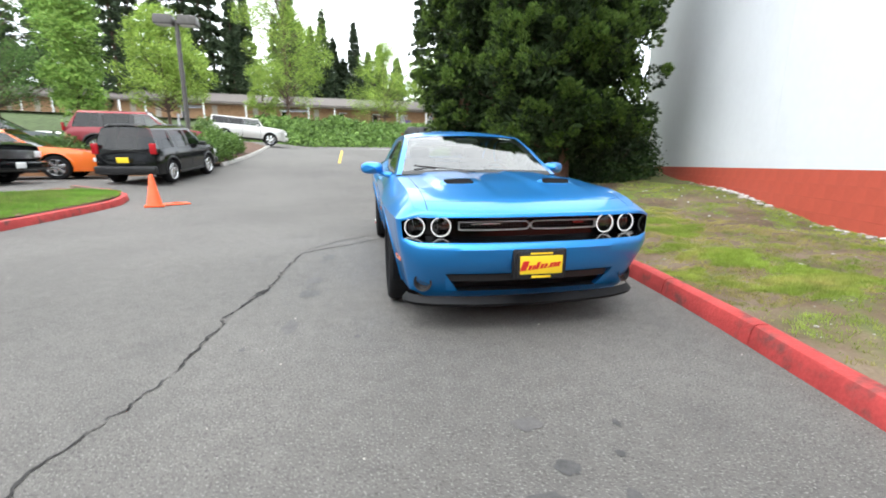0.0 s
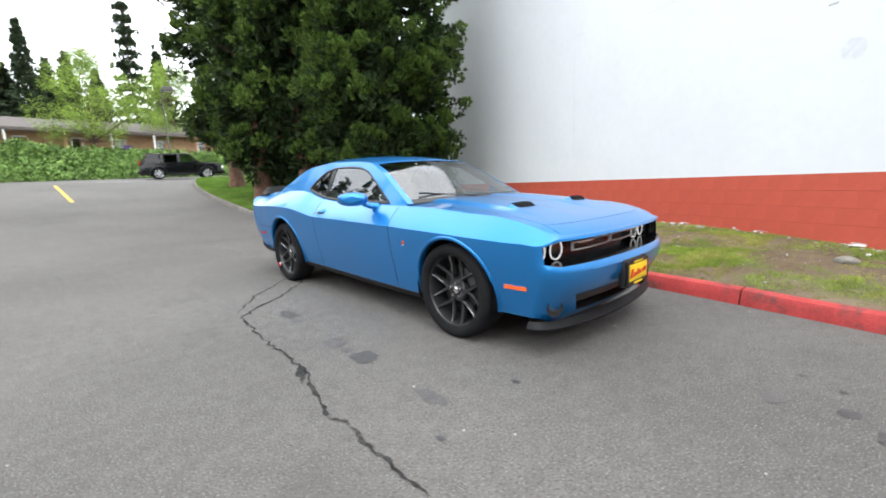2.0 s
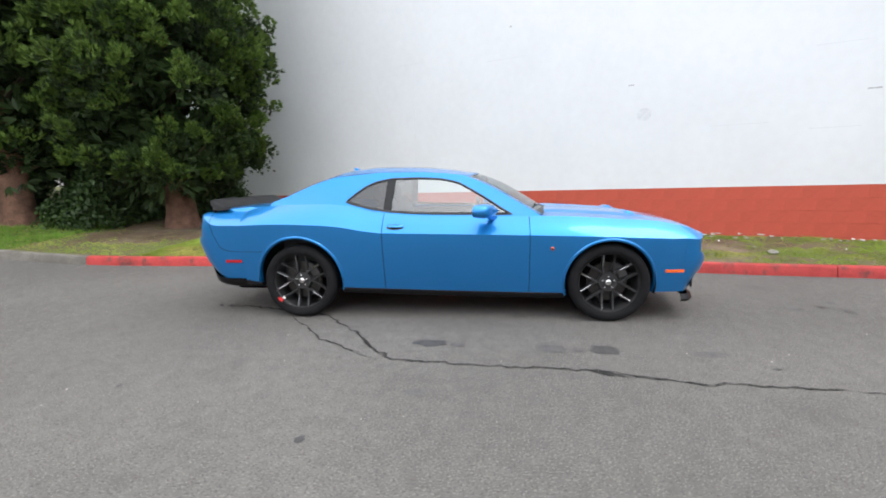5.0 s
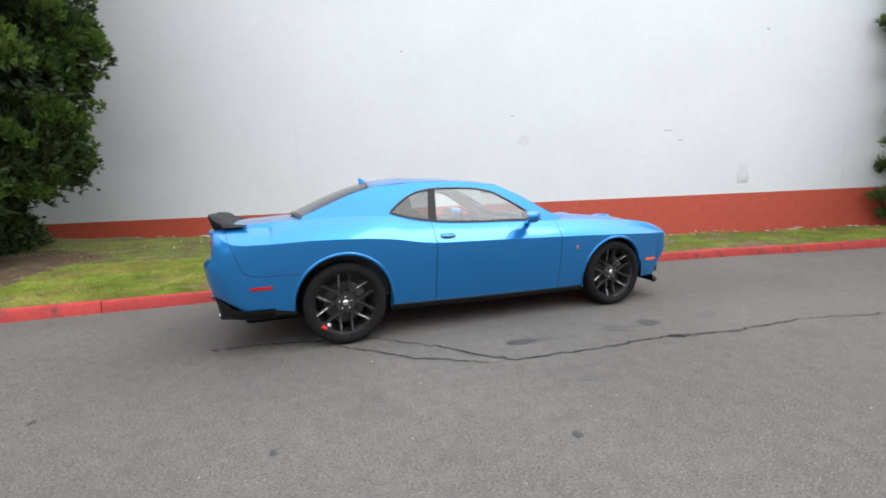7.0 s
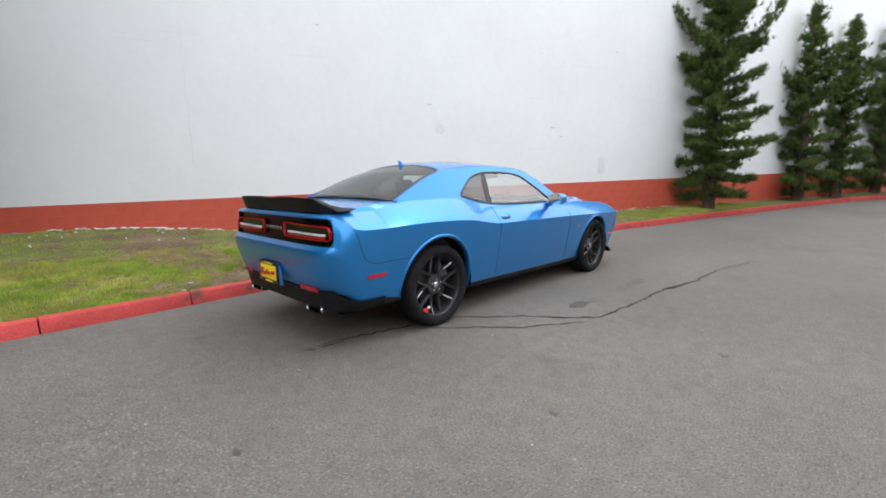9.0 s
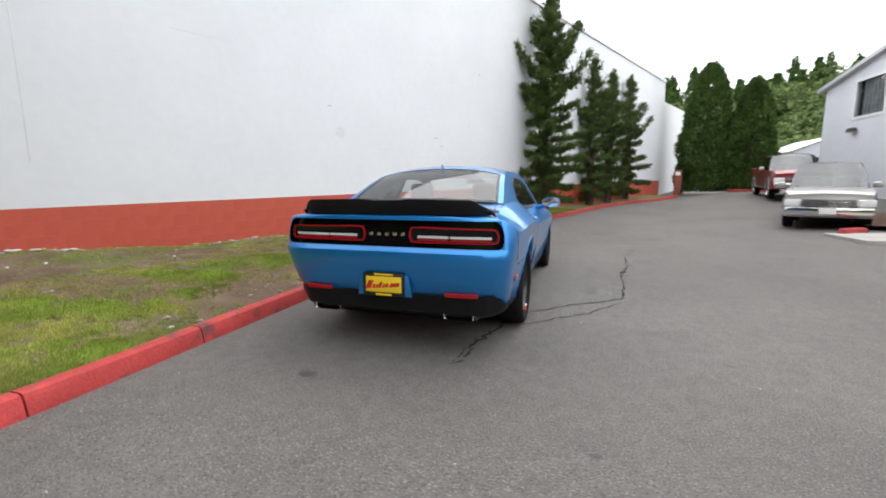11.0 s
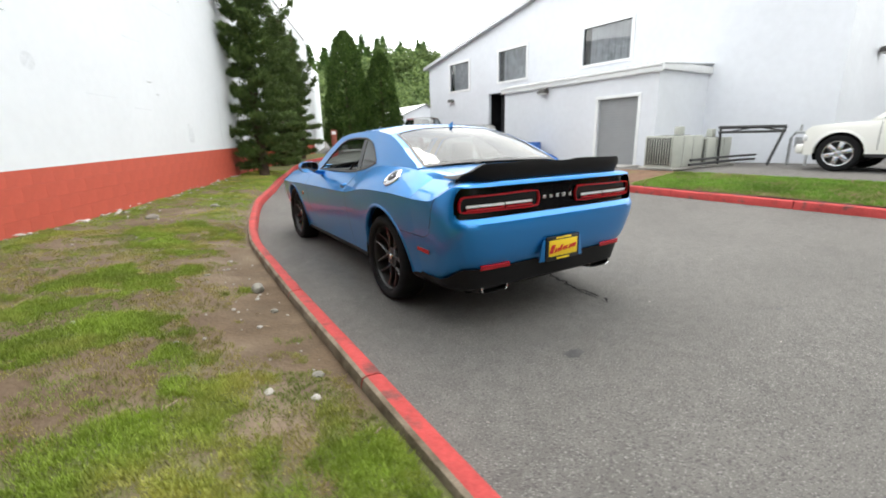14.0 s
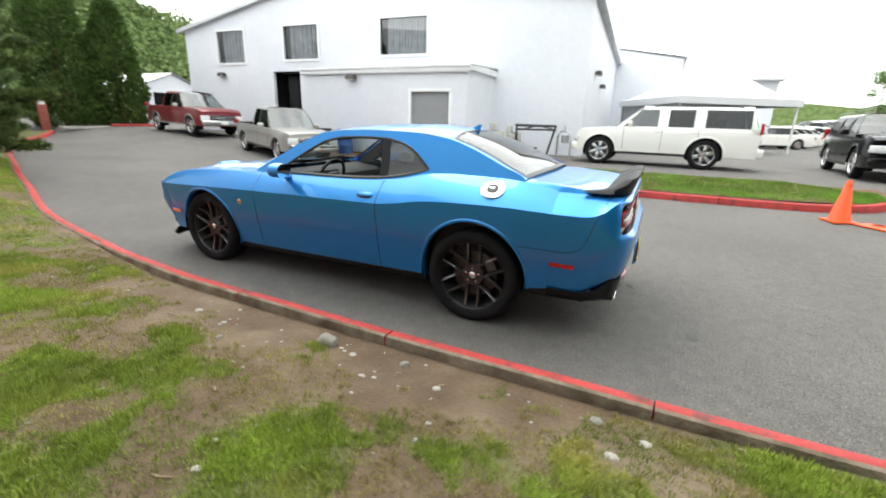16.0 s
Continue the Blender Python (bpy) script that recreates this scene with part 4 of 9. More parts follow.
def recess(g, hole, depth, back, name, material, label=""):
    """The walls and the back of an opening in a bumper skin, set in by depth along y."""
    a, b, c, d = hole
    m = Mesh()
    ring = [g[a][j] for j in range(c, d + 1)] + [g[i][d] for i in range(a + 1, b + 1)] + [g[b][j] for j in range(d - 1, c - 1, -1)] + [g[i][c] for i in range(b - 1, a, -1)]
    m.grid([ring, [(x * 0.992, y + depth, z) for x, y, z in ring]], around=True)
    if back:
        m.grid([[(x * 0.992, y + depth, z) for x, y, z in g[i][c:d + 1]] for i in range(a, b + 1)])
    return part(name, m, material, car, label)


half_p = [0.82 * k / 26 for k in range(27)] + [1 - 0.18 * (1 - k / 18) ** 2.2 for k in range(1, 19)]
STEPS = [-p for p in half_p[:0:-1]] + half_p


def side_rows(y):
    return bottom_z(y), crease_z(y), top_edge(y), crease_x(y), shoulder_x(y)


zb, zc, zt, xc, xs = side_rows(NOSE_SEAM)


def fx(z, y=NOSE_SEAM):
    return side_x(y, z)


front_rows = [(fx(0.27), -2.25, 0.225, 0.27, 3.0), (fx(0.31), -2.29, 0.262, 0.31, 3.0), (fx(0.35), -2.305, 0.280, 0.35, 3.1), (fx(0.45), -2.375, 0.415, 0.45, 3.6), (fx(0.5), -2.41, 0.455, 0.50, 4.0), (fx(0.56), -2.44, 0.53, 0.55, 4.2),
              (fx(0.62), -2.445, 0.585, 0.60), (fx(0.64), -2.43, 0.612, 0.635), (fx(0.66), -2.405, 0.626, 0.652), (fx(0.72), -2.395, 0.715, 0.72), (fx(0.755), -2.39, 0.785, 0.755), (fx(zc), -2.385, 0.797, zc),
              (fx(zc + 0.3 * (zt - zc)), -2.378, 0.803, zc + 0.3 * (zt - zc)), (fx(zc + 0.65 * (zt - zc)), -2.368, 0.803, zc + 0.65 * (zt - zc)), (xs, NOSE_Y, 0.808, zt)]


def col_at(g, row, x):
    return min(range(len(g[row])), key=lambda j: abs(g[row][j][0] - x))


gf = end_rows(True, front_rows, STEPS)
grille_hole = (8, 10, col_at(gf, 8, -0.855), col_at(gf, 8, 0.855))
lower_hole = (2, 3, col_at(gf, 2, -0.57), col_at(gf, 2, 0.57))
gf = end_shell(True, front_rows, STEPS, "front_bumper", [grille_hole, lower_hole], M["blue"])
recess(gf, grille_hole, 0.235, True, "grille_recess", M["gloss_black"], "gloss black grille panel")
recess(gf, lower_hole, 0.09, True, "lower_intake", M["satin_black"], "black lower air intake")
# slanted lower corners of the intake
for j0, j1 in ((lower_hole[2], lower_hole[2] + 3), (lower_hole[3], lower_hole[3] - 3)):
    corner = [gf[3][j0], gf[2][j0], gf[2][j1]]
    part("intake_corner", Mesh().add([*corner, *[(x * 0.995, y + 0.05, z) for x, y, z in corner]], [(0, 1, 2), (0, 2, 5, 3)]), M["blue"], car, angle=10)

# hood and wing tops
def top_patch(x0, x1, nx, out_y, in_y, height, ny=40):
    rows = []
    for i in range(nx + 1):
        x = x0 + (x1 - x0) * i / nx
        a, b = out_y(x), in_y(x)
        rows.append([(x, a + (b - a) * (j / ny) ** 1.25, height(x, a + (b - a) * (j / ny) ** 1.25)) for j in range(ny + 1)])
    return Mesh().grid(rows)


def nose_line(x):
    return NOSE_SEAM + (NOSE_Y - NOSE_SEAM) * nose_reach(x / xs)


def tail_line(x):
    return TAIL_SEAM + (TAIL_Y - TAIL_SEAM) * bow(x, shoulder_x(TAIL_SEAM), 7.0)


def cowl_line(x):
    return -0.86 - 0.10 * (1 - (x / 0.8) ** 2)


# the hood's skin follows the nose; the strip ahead of its front edge belongs to the bumper
hood_front = lambda x: nose_line(x) + 0.12
part("hood", top_patch(-0.70, 0.70, 70, hood_front, cowl_line, hood_top, 60), M["blue"], car, angle=30)
part("nose_lip", top_patch(-0.70, 0.70, 56, lambda x: nose_line(x), lambda x: hood_front(x) - 0.004, hood_top, 6), M["blue"], car)
part("panel_gap", top_patch(-0.70, 0.70, 40, lambda x: hood_front(x) - 0.008, lambda x: hood_front(x) + 0.004, lambda x, y: hood_top(x, y) - 0.005, 2), M["shadow_gap"], car)
for sg in (-1, 1):
    rows = []
    for k in range(50):
        t = k / 49
        row = []
        for u in (0.0, 0.25, 0.5, 0.75, 1.0):
            x = 0.704 + u * (shoulder_x(-1.2) - 0.704)
            y0 = nose_line(min(x, 0.7885))
            y = y0 + (-0.80 - y0) * t
            xx = 0.704 + u * (shoulder_x(max(y, NOSE_SEAM)) - 0.704) if y > NOSE_SEAM else min(x, xs)
            row.append((sg * xx, y, hood_top(xx, y)))
        rows.append(row)
    part("wing_top", Mesh().grid(rows), M["blue"], car)
    part("panel_gap", Mesh().grid([[(sg * x, y, hood_top(0.702, y) - 0.008) for x in (0.694, 0.71)] for y in [-2.18 + 1.3 * k / 24 for k in range(25)]]), M["shadow_gap"], car)
    # hood scoop: a sunken slot with a raised rear edge
    cx, cy = sg * 0.388, -1.765
    m = Mesh()
    for k in range(1):
        ring, lip = [], []
        for a in [2 * math.pi * q / 28 for q in range(28)]:
            ux = math.copysign(abs(math.cos(a)) ** 0.55, math.cos(a))
            uy = math.copysign(abs(math.sin(a)) ** 0.7, math.sin(a))
            x, y = cx + 0.110 * ux + 0.02 * uy * sg, cy + 0.048 * uy
            ring.append((x, y, hood_top(x, y) + 0.004 + 0.020 * smooth(-0.5, 0.6, uy)))
            lip.append((cx + 0.145 * ux, cy + 0.090 * uy, hood_top(cx + 0.145 * ux, cy + 0.090 * uy) + 0.001))
        m.grid([lip, ring], around=True)
    part("hood_scoop", m, M["blue"], car, angle=60)
    # flat dark fan in place of the shade inside the slot
    part("scoop_mouth", Mesh().fan([(x, y, z - 0.004) for x, y, z in ring]), M["dark"], car, "dark slot of the hood scoop")

# rear: bumper, black valance, deck lid
zb, zc, zt, xc, xs_r = side_rows(TAIL_SEAM)
rear_rows = [(fx(0.36, TAIL_SEAM), 2.44, 0.44, 0.36, 0.09), (fx(0.42, TAIL_SEAM), 2.515, 0.475, 0.42, 0.075), (fx(0.50, TAIL_SEAM), 2.545, 0.53, 0.50, 0.05), (fx(0.56, TAIL_SEAM), 2.56, 0.60, 0.56, 0.03), (fx(0.63, TAIL_SEAM), 2.575, 0.68, 0.63, 0.012),
             (fx(0.70, TAIL_SEAM), 2.582, 0.75, 0.70), (fx(0.75, TAIL_SEAM), 2.575, 0.79, 0.75), (fx(0.78, TAIL_SEAM), 2.555, 0.812, 0.78), (fx(0.82, TAIL_SEAM), 2.545, 0.822, 0.82), (fx(0.87, TAIL_SEAM), 2.535, 0.925, 0.87, 0.012),
             (fx(0.905, TAIL_SEAM), 2.528, 1.020, 0.905, 0.055), (fx(zc, TAIL_SEAM), 2.525, 1.030, zc, 0.065), (fx(zc + 0.4 * (zt - zc), TAIL_SEAM), 2.520, 1.042, zc + 0.4 * (zt - zc), 0.06),
             (fx(zc + 0.7 * (zt - zc), TAIL_SEAM), 2.516, 1.048, zc + 0.7 * (zt - zc), 0.04), (xs_r, TAIL_Y, deck_z(2.52), zt)]
half = [math.asin((0.9 * k / 20) ** 3.5) for k in range(21)]
half += [half[-1] + (math.pi / 2 - half[-1]) * k / 16 for k in range(1, 17)]
STEPS_R = [-a for a in half[:0:-1]] + half
gr = end_rows(False, rear_rows, STEPS_R)
lamp_hole = (8, 10, col_at(gr, 8, -0.880), col_at(gr, 8, 0.880))
gr = end_shell(False, rear_rows, STEPS_R, "rear_bumper", [lamp_hole], M["blue"])
recess(gr, lamp_hole, -0.045, True, "tail_panel", M["gloss_black"], "gloss black tail panel")
valance = [(fx(0.30, TAIL_SEAM) - 0.05, 2.37, 0.285, 0.285, 0.08), (fx(0.33, TAIL_SEAM) - 0.012, 2.44, 0.295, 0.315, 0.09), (fx(0.36, TAIL_SEAM) + 0.004, 2.50, 0.33, 0.345, 0.10), (fx(0.40, TAIL_SEAM) + 0.004, 2.515, 0.42, 0.365, 0.08), (fx(0.42, TAIL_SEAM) + 0.003, 2.525, 0.475, 0.385, 0.072)]
end_shell(False, valance, STEPS_R, "rear_valance", [], M["chin"])
for sg in (-1, 1):
    rows = [[(sg * (side_x(y, bottom_z(y)) + o), y, z) for o, z in ((0.004, bottom_z(y) + 0.035), (0.004, 0.325), (-0.03, 0.298), (-0.14, 0.29))] for y in (1.885, 1.94, 2.0, 2.055)]
    part("valance_end", Mesh().grid(rows), M["chin"], car, angle=50)


def on_tail(row, y, sg):
    """A point of the rear bumper at a height between two of its rows, and at a distance along the car."""
    out = []
    for r in (int(row), min(int(row) + 1, len(gr) - 1)):
        pts = sorted((Vector(p) for p in gr[r] if p[0] * sg > 0), key=lambda p: -abs(p.x))
        a, b = next(((p, q) for p, q in zip(pts[:-1], pts[1:]) if q.y >= y), (pts[-2], pts[-1]))
        out.append(a.lerp(b, max(0, min(1, (y - a.y) / max(1e-5, b.y - a.y)))))
    return out[0].lerp(out[1], row - int(row))


for sg in (-1, 1):
    seam = [on_tail(13.9 - 8.6 * k / 12, 2.40 - 0.13 * k / 12, sg) for k in range(13)]
    seam += [on_tail(5.1 - 0.6 * math.sin(math.pi / 2 * k / 4), 2.265 - 0.03 * k, sg) for k in range(1, 5)]
    seam += [on_tail(4.5, 2.12 - 0.02 * k, sg) for k in range(3)]
    seam += [Vector((sg * side_x(y, 0.665), y, 0.665)) for y in (2.03, 1.98, 1.92, 1.87, 1.83)]
    part("panel_gap", Mesh().tube([tuple(p) for p in seam], 0.0022, 6), M["shadow_gap"], car)
TRUNK_Y = 1.76
part("deck_lid", top_patch(-0.66, 0.66, 50, lambda x: tail_line(x), lambda x: TRUNK_Y + 0.06 * (1 - (x / 0.7) ** 2), deck_top, 30), M["blue"], car)
for sg in (-1, 1):
    rows = []
    for k in range(26):
        row = []
        for u in (0, 0.25, 0.5, 0.75, 1):
            x = 0.665 + u * (xs_r - 0.665)
            y0 = tail_line(min(x, xs_r - 0.0015))
            y = y0 + (1.55 - y0) * k / 25
            xx = 0.665 + u * (shoulder_x(min(y, TAIL_SEAM)) - 0.665)
            z = deck_top(xx, y) if y > 2.0 else deck_top(xx, y) * smooth(1.6, 2.0, y) + (1 - smooth(1.6, 2.0, y)) * (top_edge(y) + (0.02 * (1 - u)))
            row.append((sg * (xx if y < TAIL_SEAM else min(x, xs_r)), y, z))
        rows.append(row)
    part("deck_side", Mesh().grid(rows), M["blue"], car)

# greenhouse, spanned between edge curves at the sides and a middle curve
def glass_x(y, z):
    return shoulder_x(y) - 0.004 - 0.40 * (z - belt_z(y)) - 0.06 * max(0, z - 1.2) ** 1.5


class Rail:
    """A smooth line in (y, z) on the leaning side, by its length 0 to 1."""

    def __init__(self, pts):
        self.y = curve([(i / (len(pts) - 1), p[0]) for i, p in enumerate(pts)])
        self.z = curve([(i / (len(pts) - 1), p[1]) for i, p in enumerate(pts)])

    def __call__(self, t):
        return self.y(t), self.z(t)


pillar_a = Rail([(-0.86, 0.99), (-0.62, 1.125), (-0.38, 1.262), (-0.15, 1.362)])
roof_rail = Rail([(-0.15, 1.362), (0.12, 1.397), (0.5, 1.410), (0.85, 1.402), (1.14, 1.368)])
pillar_c = Rail([(1.14, 1.368), (1.37, 1.297), (1.585, 1.207), (1.80, 1.112)])
mid_a = Rail([(-0.98, 1.005), (-0.76, 1.142), (-0.51, 1.288), (-0.24, 1.392)])
mid_roof = Rail([(-0.24, 1.392), (0.05, 1.436), (0.4, 1.464), (0.75, 1.472), (1.08, 1.444)])
mid_c = Rail([(1.08, 1.444), (1.36, 1.356), (1.61, 1.252), (1.85, 1.138)])


def span(edge, mid, lo, hi, nt=24, ns=28, t0=0.0, t1=1.0, lift=0.0):
    """Part of the skin between the two edges: lo, hi from -1 (right edge) to 1 (left edge)."""
    rows = []
    for i in range(nt + 1):
        t = t0 + (t1 - t0) * i / nt
        (ye, ze), (ym, zm) = edge(t), mid(t)
        xe = glass_x(ye, ze)
        rows.append([(s * xe, ye + (ym - ye) * (1 - abs(s) ** 2.2), ze + (zm - ze) * (1 - abs(s) ** 2.6) + lift) for s in [lo + (hi - lo) * k / ns for k in range(ns + 1)]])
    return Mesh().grid(rows)


part("roof", span(roof_rail, mid_roof, -1, 1, 30, 40), M["blue"], car, angle=30)
part("headliner", span(roof_rail, mid_roof, -0.97, 0.97, 10, 14, lift=-0.035), M["headliner"], car)
ws = part("windshield", span(pillar_a, mid_a, -0.935, 0.935), M["pane"], car, "clear curved windshield")
ws.visible_shadow = False
for lo, hi in ((-1, -0.935), (0.935, 1)):
    part("pillar", span(pillar_a, mid_a, lo, hi, 20, 4, lift=0.002), M["blue"], car)
part("windshield_border", span(pillar_a, mid_a, -0.94, 0.94, 3, 24, 0.0, 0.075, lift=0.003), M["satin_black"], car)
part("windshield_header", span(pillar_a, mid_a, -0.94, 0.94, 2, 24, 0.955, 1.0, lift=0.003), M["blue"], car)
rg = part("rear_window", span(pillar_c, mid_c, -0.92, 0.92, 24, 28, 0.06, 0.97), M["pane_tint"], car, "tinted rear window")
rg.visible_shadow = False
for lo, hi in ((-1, -0.92), (0.92, 1)):
    part("rear_pillar", span(pillar_c, mid_c, lo, hi, 20, 5), M["blue"], car)
    part("pillar_lining", span(pillar_c, mid_c, lo, hi, 12, 4, lift=-0.02), M["headliner"], car)
part("rear_header", span(pillar_c, mid_c, -0.92, 0.92, 3, 24, 0, 0.06), M["blue"], car)
for lo, hi, a, b in ((-0.935, -0.90, 0.05, 0.99), (0.90, 0.935, 0.05, 0.99), (-0.90, 0.90, 0.05, 0.075), (-0.90, 0.90, 0.955, 1.0)):
    part("window_seal", span(pillar_c, mid_c, lo, hi, 16, 16, a, b, lift=0.003), M["satin_black"], car)

# side windows: one opening in the leaning side, with the door glass and the quarter glass
dlo = [(-0.60, 0.992), (-0.30, 0.994), (0.0, 0.997), (0.30, 1.004), (0.56, 1.022), (0.80, 1.060), (1.020, 1.124), (0.935, 1.205), (0.83, 1.278), (0.725, 1.322), (0.56, 1.352), (0.30, 1.355), (0.08, 1.342), (-0.10, 1.300), (-0.34, 1.165), (-0.50, 1.062)]
outer = [(-0.86, 0.975), (-0.45, 0.978), (0.0, 0.986), (0.30, 0.994), (0.56, 1.010), (0.90, 1.060), (1.80, 1.104), (1.585, 1.207), (1.37, 1.297), (1.14, 1.368), (0.72, 1.406), (0.30, 1.405), (0.05, 1.390), (-0.15, 1.362), (-0.38, 1.262), (-0.62, 1.125)]


def loop_points(poly, n=6):
    """A closed outline, finely and smoothly divided."""
    k = len(poly)
    out = []
    for i in range(k):
        p0, p1, p2, p3 = poly[i - 1], poly[i], poly[(i + 1) % k], poly[(i + 2) % k]
        for j in range(n):
            t = j / n
            out.append(tuple(p1[c] + (p2[c] - p1[c]) * t + 0.25 * t * (1 - t) * ((p2[c] - p0[c]) * (1 - t) - (p3[c] - p1[c]) * t - (p2[c] - p1[c]) * (1 - 2 * t)) for c in (0, 1)))
    return out


lo_d, lo_o = loop_points(dlo), loop_points(outer)


def shrink(loop, d):
    n = len(loop)
    out = []
    for i in range(n):
        a, b = Vector(loop[i - 1]), Vector(loop[(i + 1) % n])
        t = (b - a).normalized()
        out.append((loop[i][0] - t.y * d, loop[i][1] + t.x * d))
    return out


def on_side(sg, p, out=0.0):
    return (sg * (glass_x(*p) + out), p[0], p[1])


for sg in (-1, 1):
    rows = [[on_side(sg, (a[0] + (b[0] - a[0]) * t, a[1] + (b[1] - a[1]) * t)) for a, b in zip(lo_o, lo_d)] for t in (0, 0.25, 0.5, 0.75, 1.0)]
    part("side_frame", Mesh().grid(rows, around=True), M["blue"], car, angle=40)
    part("frame_lining", Mesh().grid([[(x - sg * 0.022, y, z) for x, y, z in r] for r in rows[1:]], around=True), M["headliner"], car, angle=40)
    ins = shrink(lo_d, 0.022)
    part("window_trim", Mesh().grid([[on_side(sg, p, 0.004) for p in lo_d], [on_side(sg, p, 0.006) for p in shrink(lo_d, 0.011)], [on_side(sg, p, -0.008) for p in ins]], around=True), M["satin_black"], car)
    left = [p for p in ins]
    pl_b = 0.585
    for name, keep in (("door_glass", lambda p: (min(p[0], pl_b - 0.03), p[1])), ("quarter_glass", lambda p: (max(p[0], pl_b + 0.03), p[1]))):
        if sg > 0 and name == "door_glass":
            continue  # the driver's window is down
        ring = []
        for p in (keep(q) for q in left):
            if not ring or math.hypot(p[0] - ring[-1][0], p[1] - ring[-1][1]) > 0.004:
                ring.append(p)
        edge = pl_b - 0.03 if name == "door_glass" else pl_b + 0.03
        lim = [q[1] for q in left if abs(q[0] - edge) < 0.06]
        top, low = max(lim), min(lim)
        ring = [p for p in ring if abs(p[0] - edge) > 1e-6]
        k = max(range(len(ring)), key=lambda i: math.hypot(ring[i][0] - ring[i - 1][0], ring[i][1] - ring[i - 1][1]))
        ring = ring[k:] + ring[:k]
        ring += [(edge, top), (edge, low)] if ring[-1][1] > 1.2 else [(edge, low), (edge, top)]
        gp = part(name, Mesh().fan([on_side(sg, p, -0.006) for p in ring]), M["pane"] if name == "door_glass" else M["pane_dark"], car)
        gp.visible_shadow = False
    part("door_pillar", Mesh().grid([[on_side(sg, (y + dy, z), -0.003) for dy in (-0.04, 0, 0.04)] for y, z in [(0.605 - 0.04 * k / 8, 1.02 + 0.33 * k / 8) for k in range(9)]]), M["gloss_black"], car, "black pillar between the side windows")

# lamps and grille at the nose
def on_front(x, z, set_in):
    """A place in the grille recess."""
    w = fx(0.70)
    return (x, NOSE_SEAM + (-2.40 - NOSE_SEAM) * nose_reach(x / w) + set_in, z)


for sg in (-1, 1):
    for hx in (0.765, 0.592):
        turn = pose(sg * hx, -2.105 if hx > 0.7 else -2.125, 0.700, 0, 0, sg * (7 if hx > 0.7 else 4))
        th = part("headlamp", Mesh().lathe([(0.0, -0.01), (0.050, -0.008), (0.057, -0.045), (0.071, -0.05), (0.074, 0.03)], axis="y", n=32), M["gloss_black"], car, "round headlamp with a bright ring")
        th.matrix_basis = turn
        part("light_ring", Mesh().lathe([(0.0605, -0.047), (0.062, -0.055), (0.068, -0.055), (0.0695, -0.047)], axis="y", n=36), M["lit_ring"], th, "lit white ring-shaped lamp")
        part("projector", Mesh().lathe([(0.001, -0.046), (0.018, -0.042), (0.032, -0.028), (0.038, -0.008), (0.046, -0.006)], axis="y", n=24), M["gloss_black"], th, "round projector lens")
        part("lamp_cover", Mesh().lathe([(0.001, -0.066), (0.04, -0.064), (0.072, -0.054)], axis="y", n=28), M["lens_clear"], th).visible_shadow = False
    # chrome outlined grille halves
    outl = []
    for a, b in ((0.026, 0.682), (0.465, 0.680), (0.488, 0.690), (0.488, 0.732), (0.47, 0.742), (0.026, 0.744)):
        outl.append((a, b))
    ring = loop_points(outl, 4)
    frame_rows = []
    for d, o in ((0.0, 0.150), (0.002, 0.134), (0.008, 0.134), (0.010, 0.150)):
        frame_rows.append([on_front(sg * p[0], p[1], o) for p in shrink(ring, d)])
    part("grille_frame", Mesh().grid(frame_rows, around=True), M["bright_trim"], car, "thin bright frame of the grille half")
    gm = Mesh()
    for k in range(4):
        z = 0.690 + 0.0145 * k
        gm.tube([on_front(sg * (0.045 + 0.44 * q / 10), z, 0.175) for q in range(11)], 0.0022, 5)
    for k in range(24):
        x = 0.05 + 0.44 * k / 23
        gm.tube([on_front(sg * x, 0.682, 0.177), on_front(sg * x, 0.744, 0.177)], 0.0018, 4)
    part("grille_mesh", gm, M["satin_black"], car)
    # fog lamp in a dished pocket
    w = fx(0.35)
    x, z = sg * 0.725, 0.345
    y = NOSE_SEAM + (-2.345 - NOSE_SEAM) * nose_reach(x / w, 3.45)
    fl = part("fog_lamp", Mesh().lathe([(0.062, -0.016), (0.050, -0.012), (0.047, 0.0), (0.044, 0.002), (0.001, 0.004)], axis="y", n=26), M["satin_black"], car, "round fog lamp in a dark pocket")
    fl.matrix_basis = pose(x + sg * 0.002, y + 0.012, z, 0, 0, sg * 22)
    part("fog_lens", Mesh().lathe([(0.001, -0.012), (0.03, -0.008), (0.042, 0.0)], axis="y", n=22), M["lens_clear"], fl)
    # side markers
    for y0, z0, ln, mt in ((-2.045, 0.475, 0.085, "amber_lens"), (2.145, 0.567, 0.085, "red_lens")):
        seam, ey, gx = (NOSE_SEAM, -2.41, fx(0.46)) if y0 < 0 else (TAIL_SEAM, 2.55, fx(0.57, TAIL_SEAM))
        rows = []
        for k in range(9):
            y = y0 - ln + 2 * ln * k / 8
            t = (y - seam) / (ey - seam)
            x = gx * (1 - max(0, min(1, t)) ** (3.8 if y0 < 0 else 7.0)) ** (1 / (3.8 if y0 < 0 else 7.0)) if t > 0 else side_x(y, z0)
            rows.append([(sg * (x + o), y, z0 + dz) for dz, o in ((-0.017, -0.004), (-0.014, 0.007), (0.012, 0.007), (0.015, -0.004))])
        part("side_marker", Mesh().grid(rows), M[mt], car, "amber side marker" if y0 < 0 else "red side marker")
# splitter
rows = []
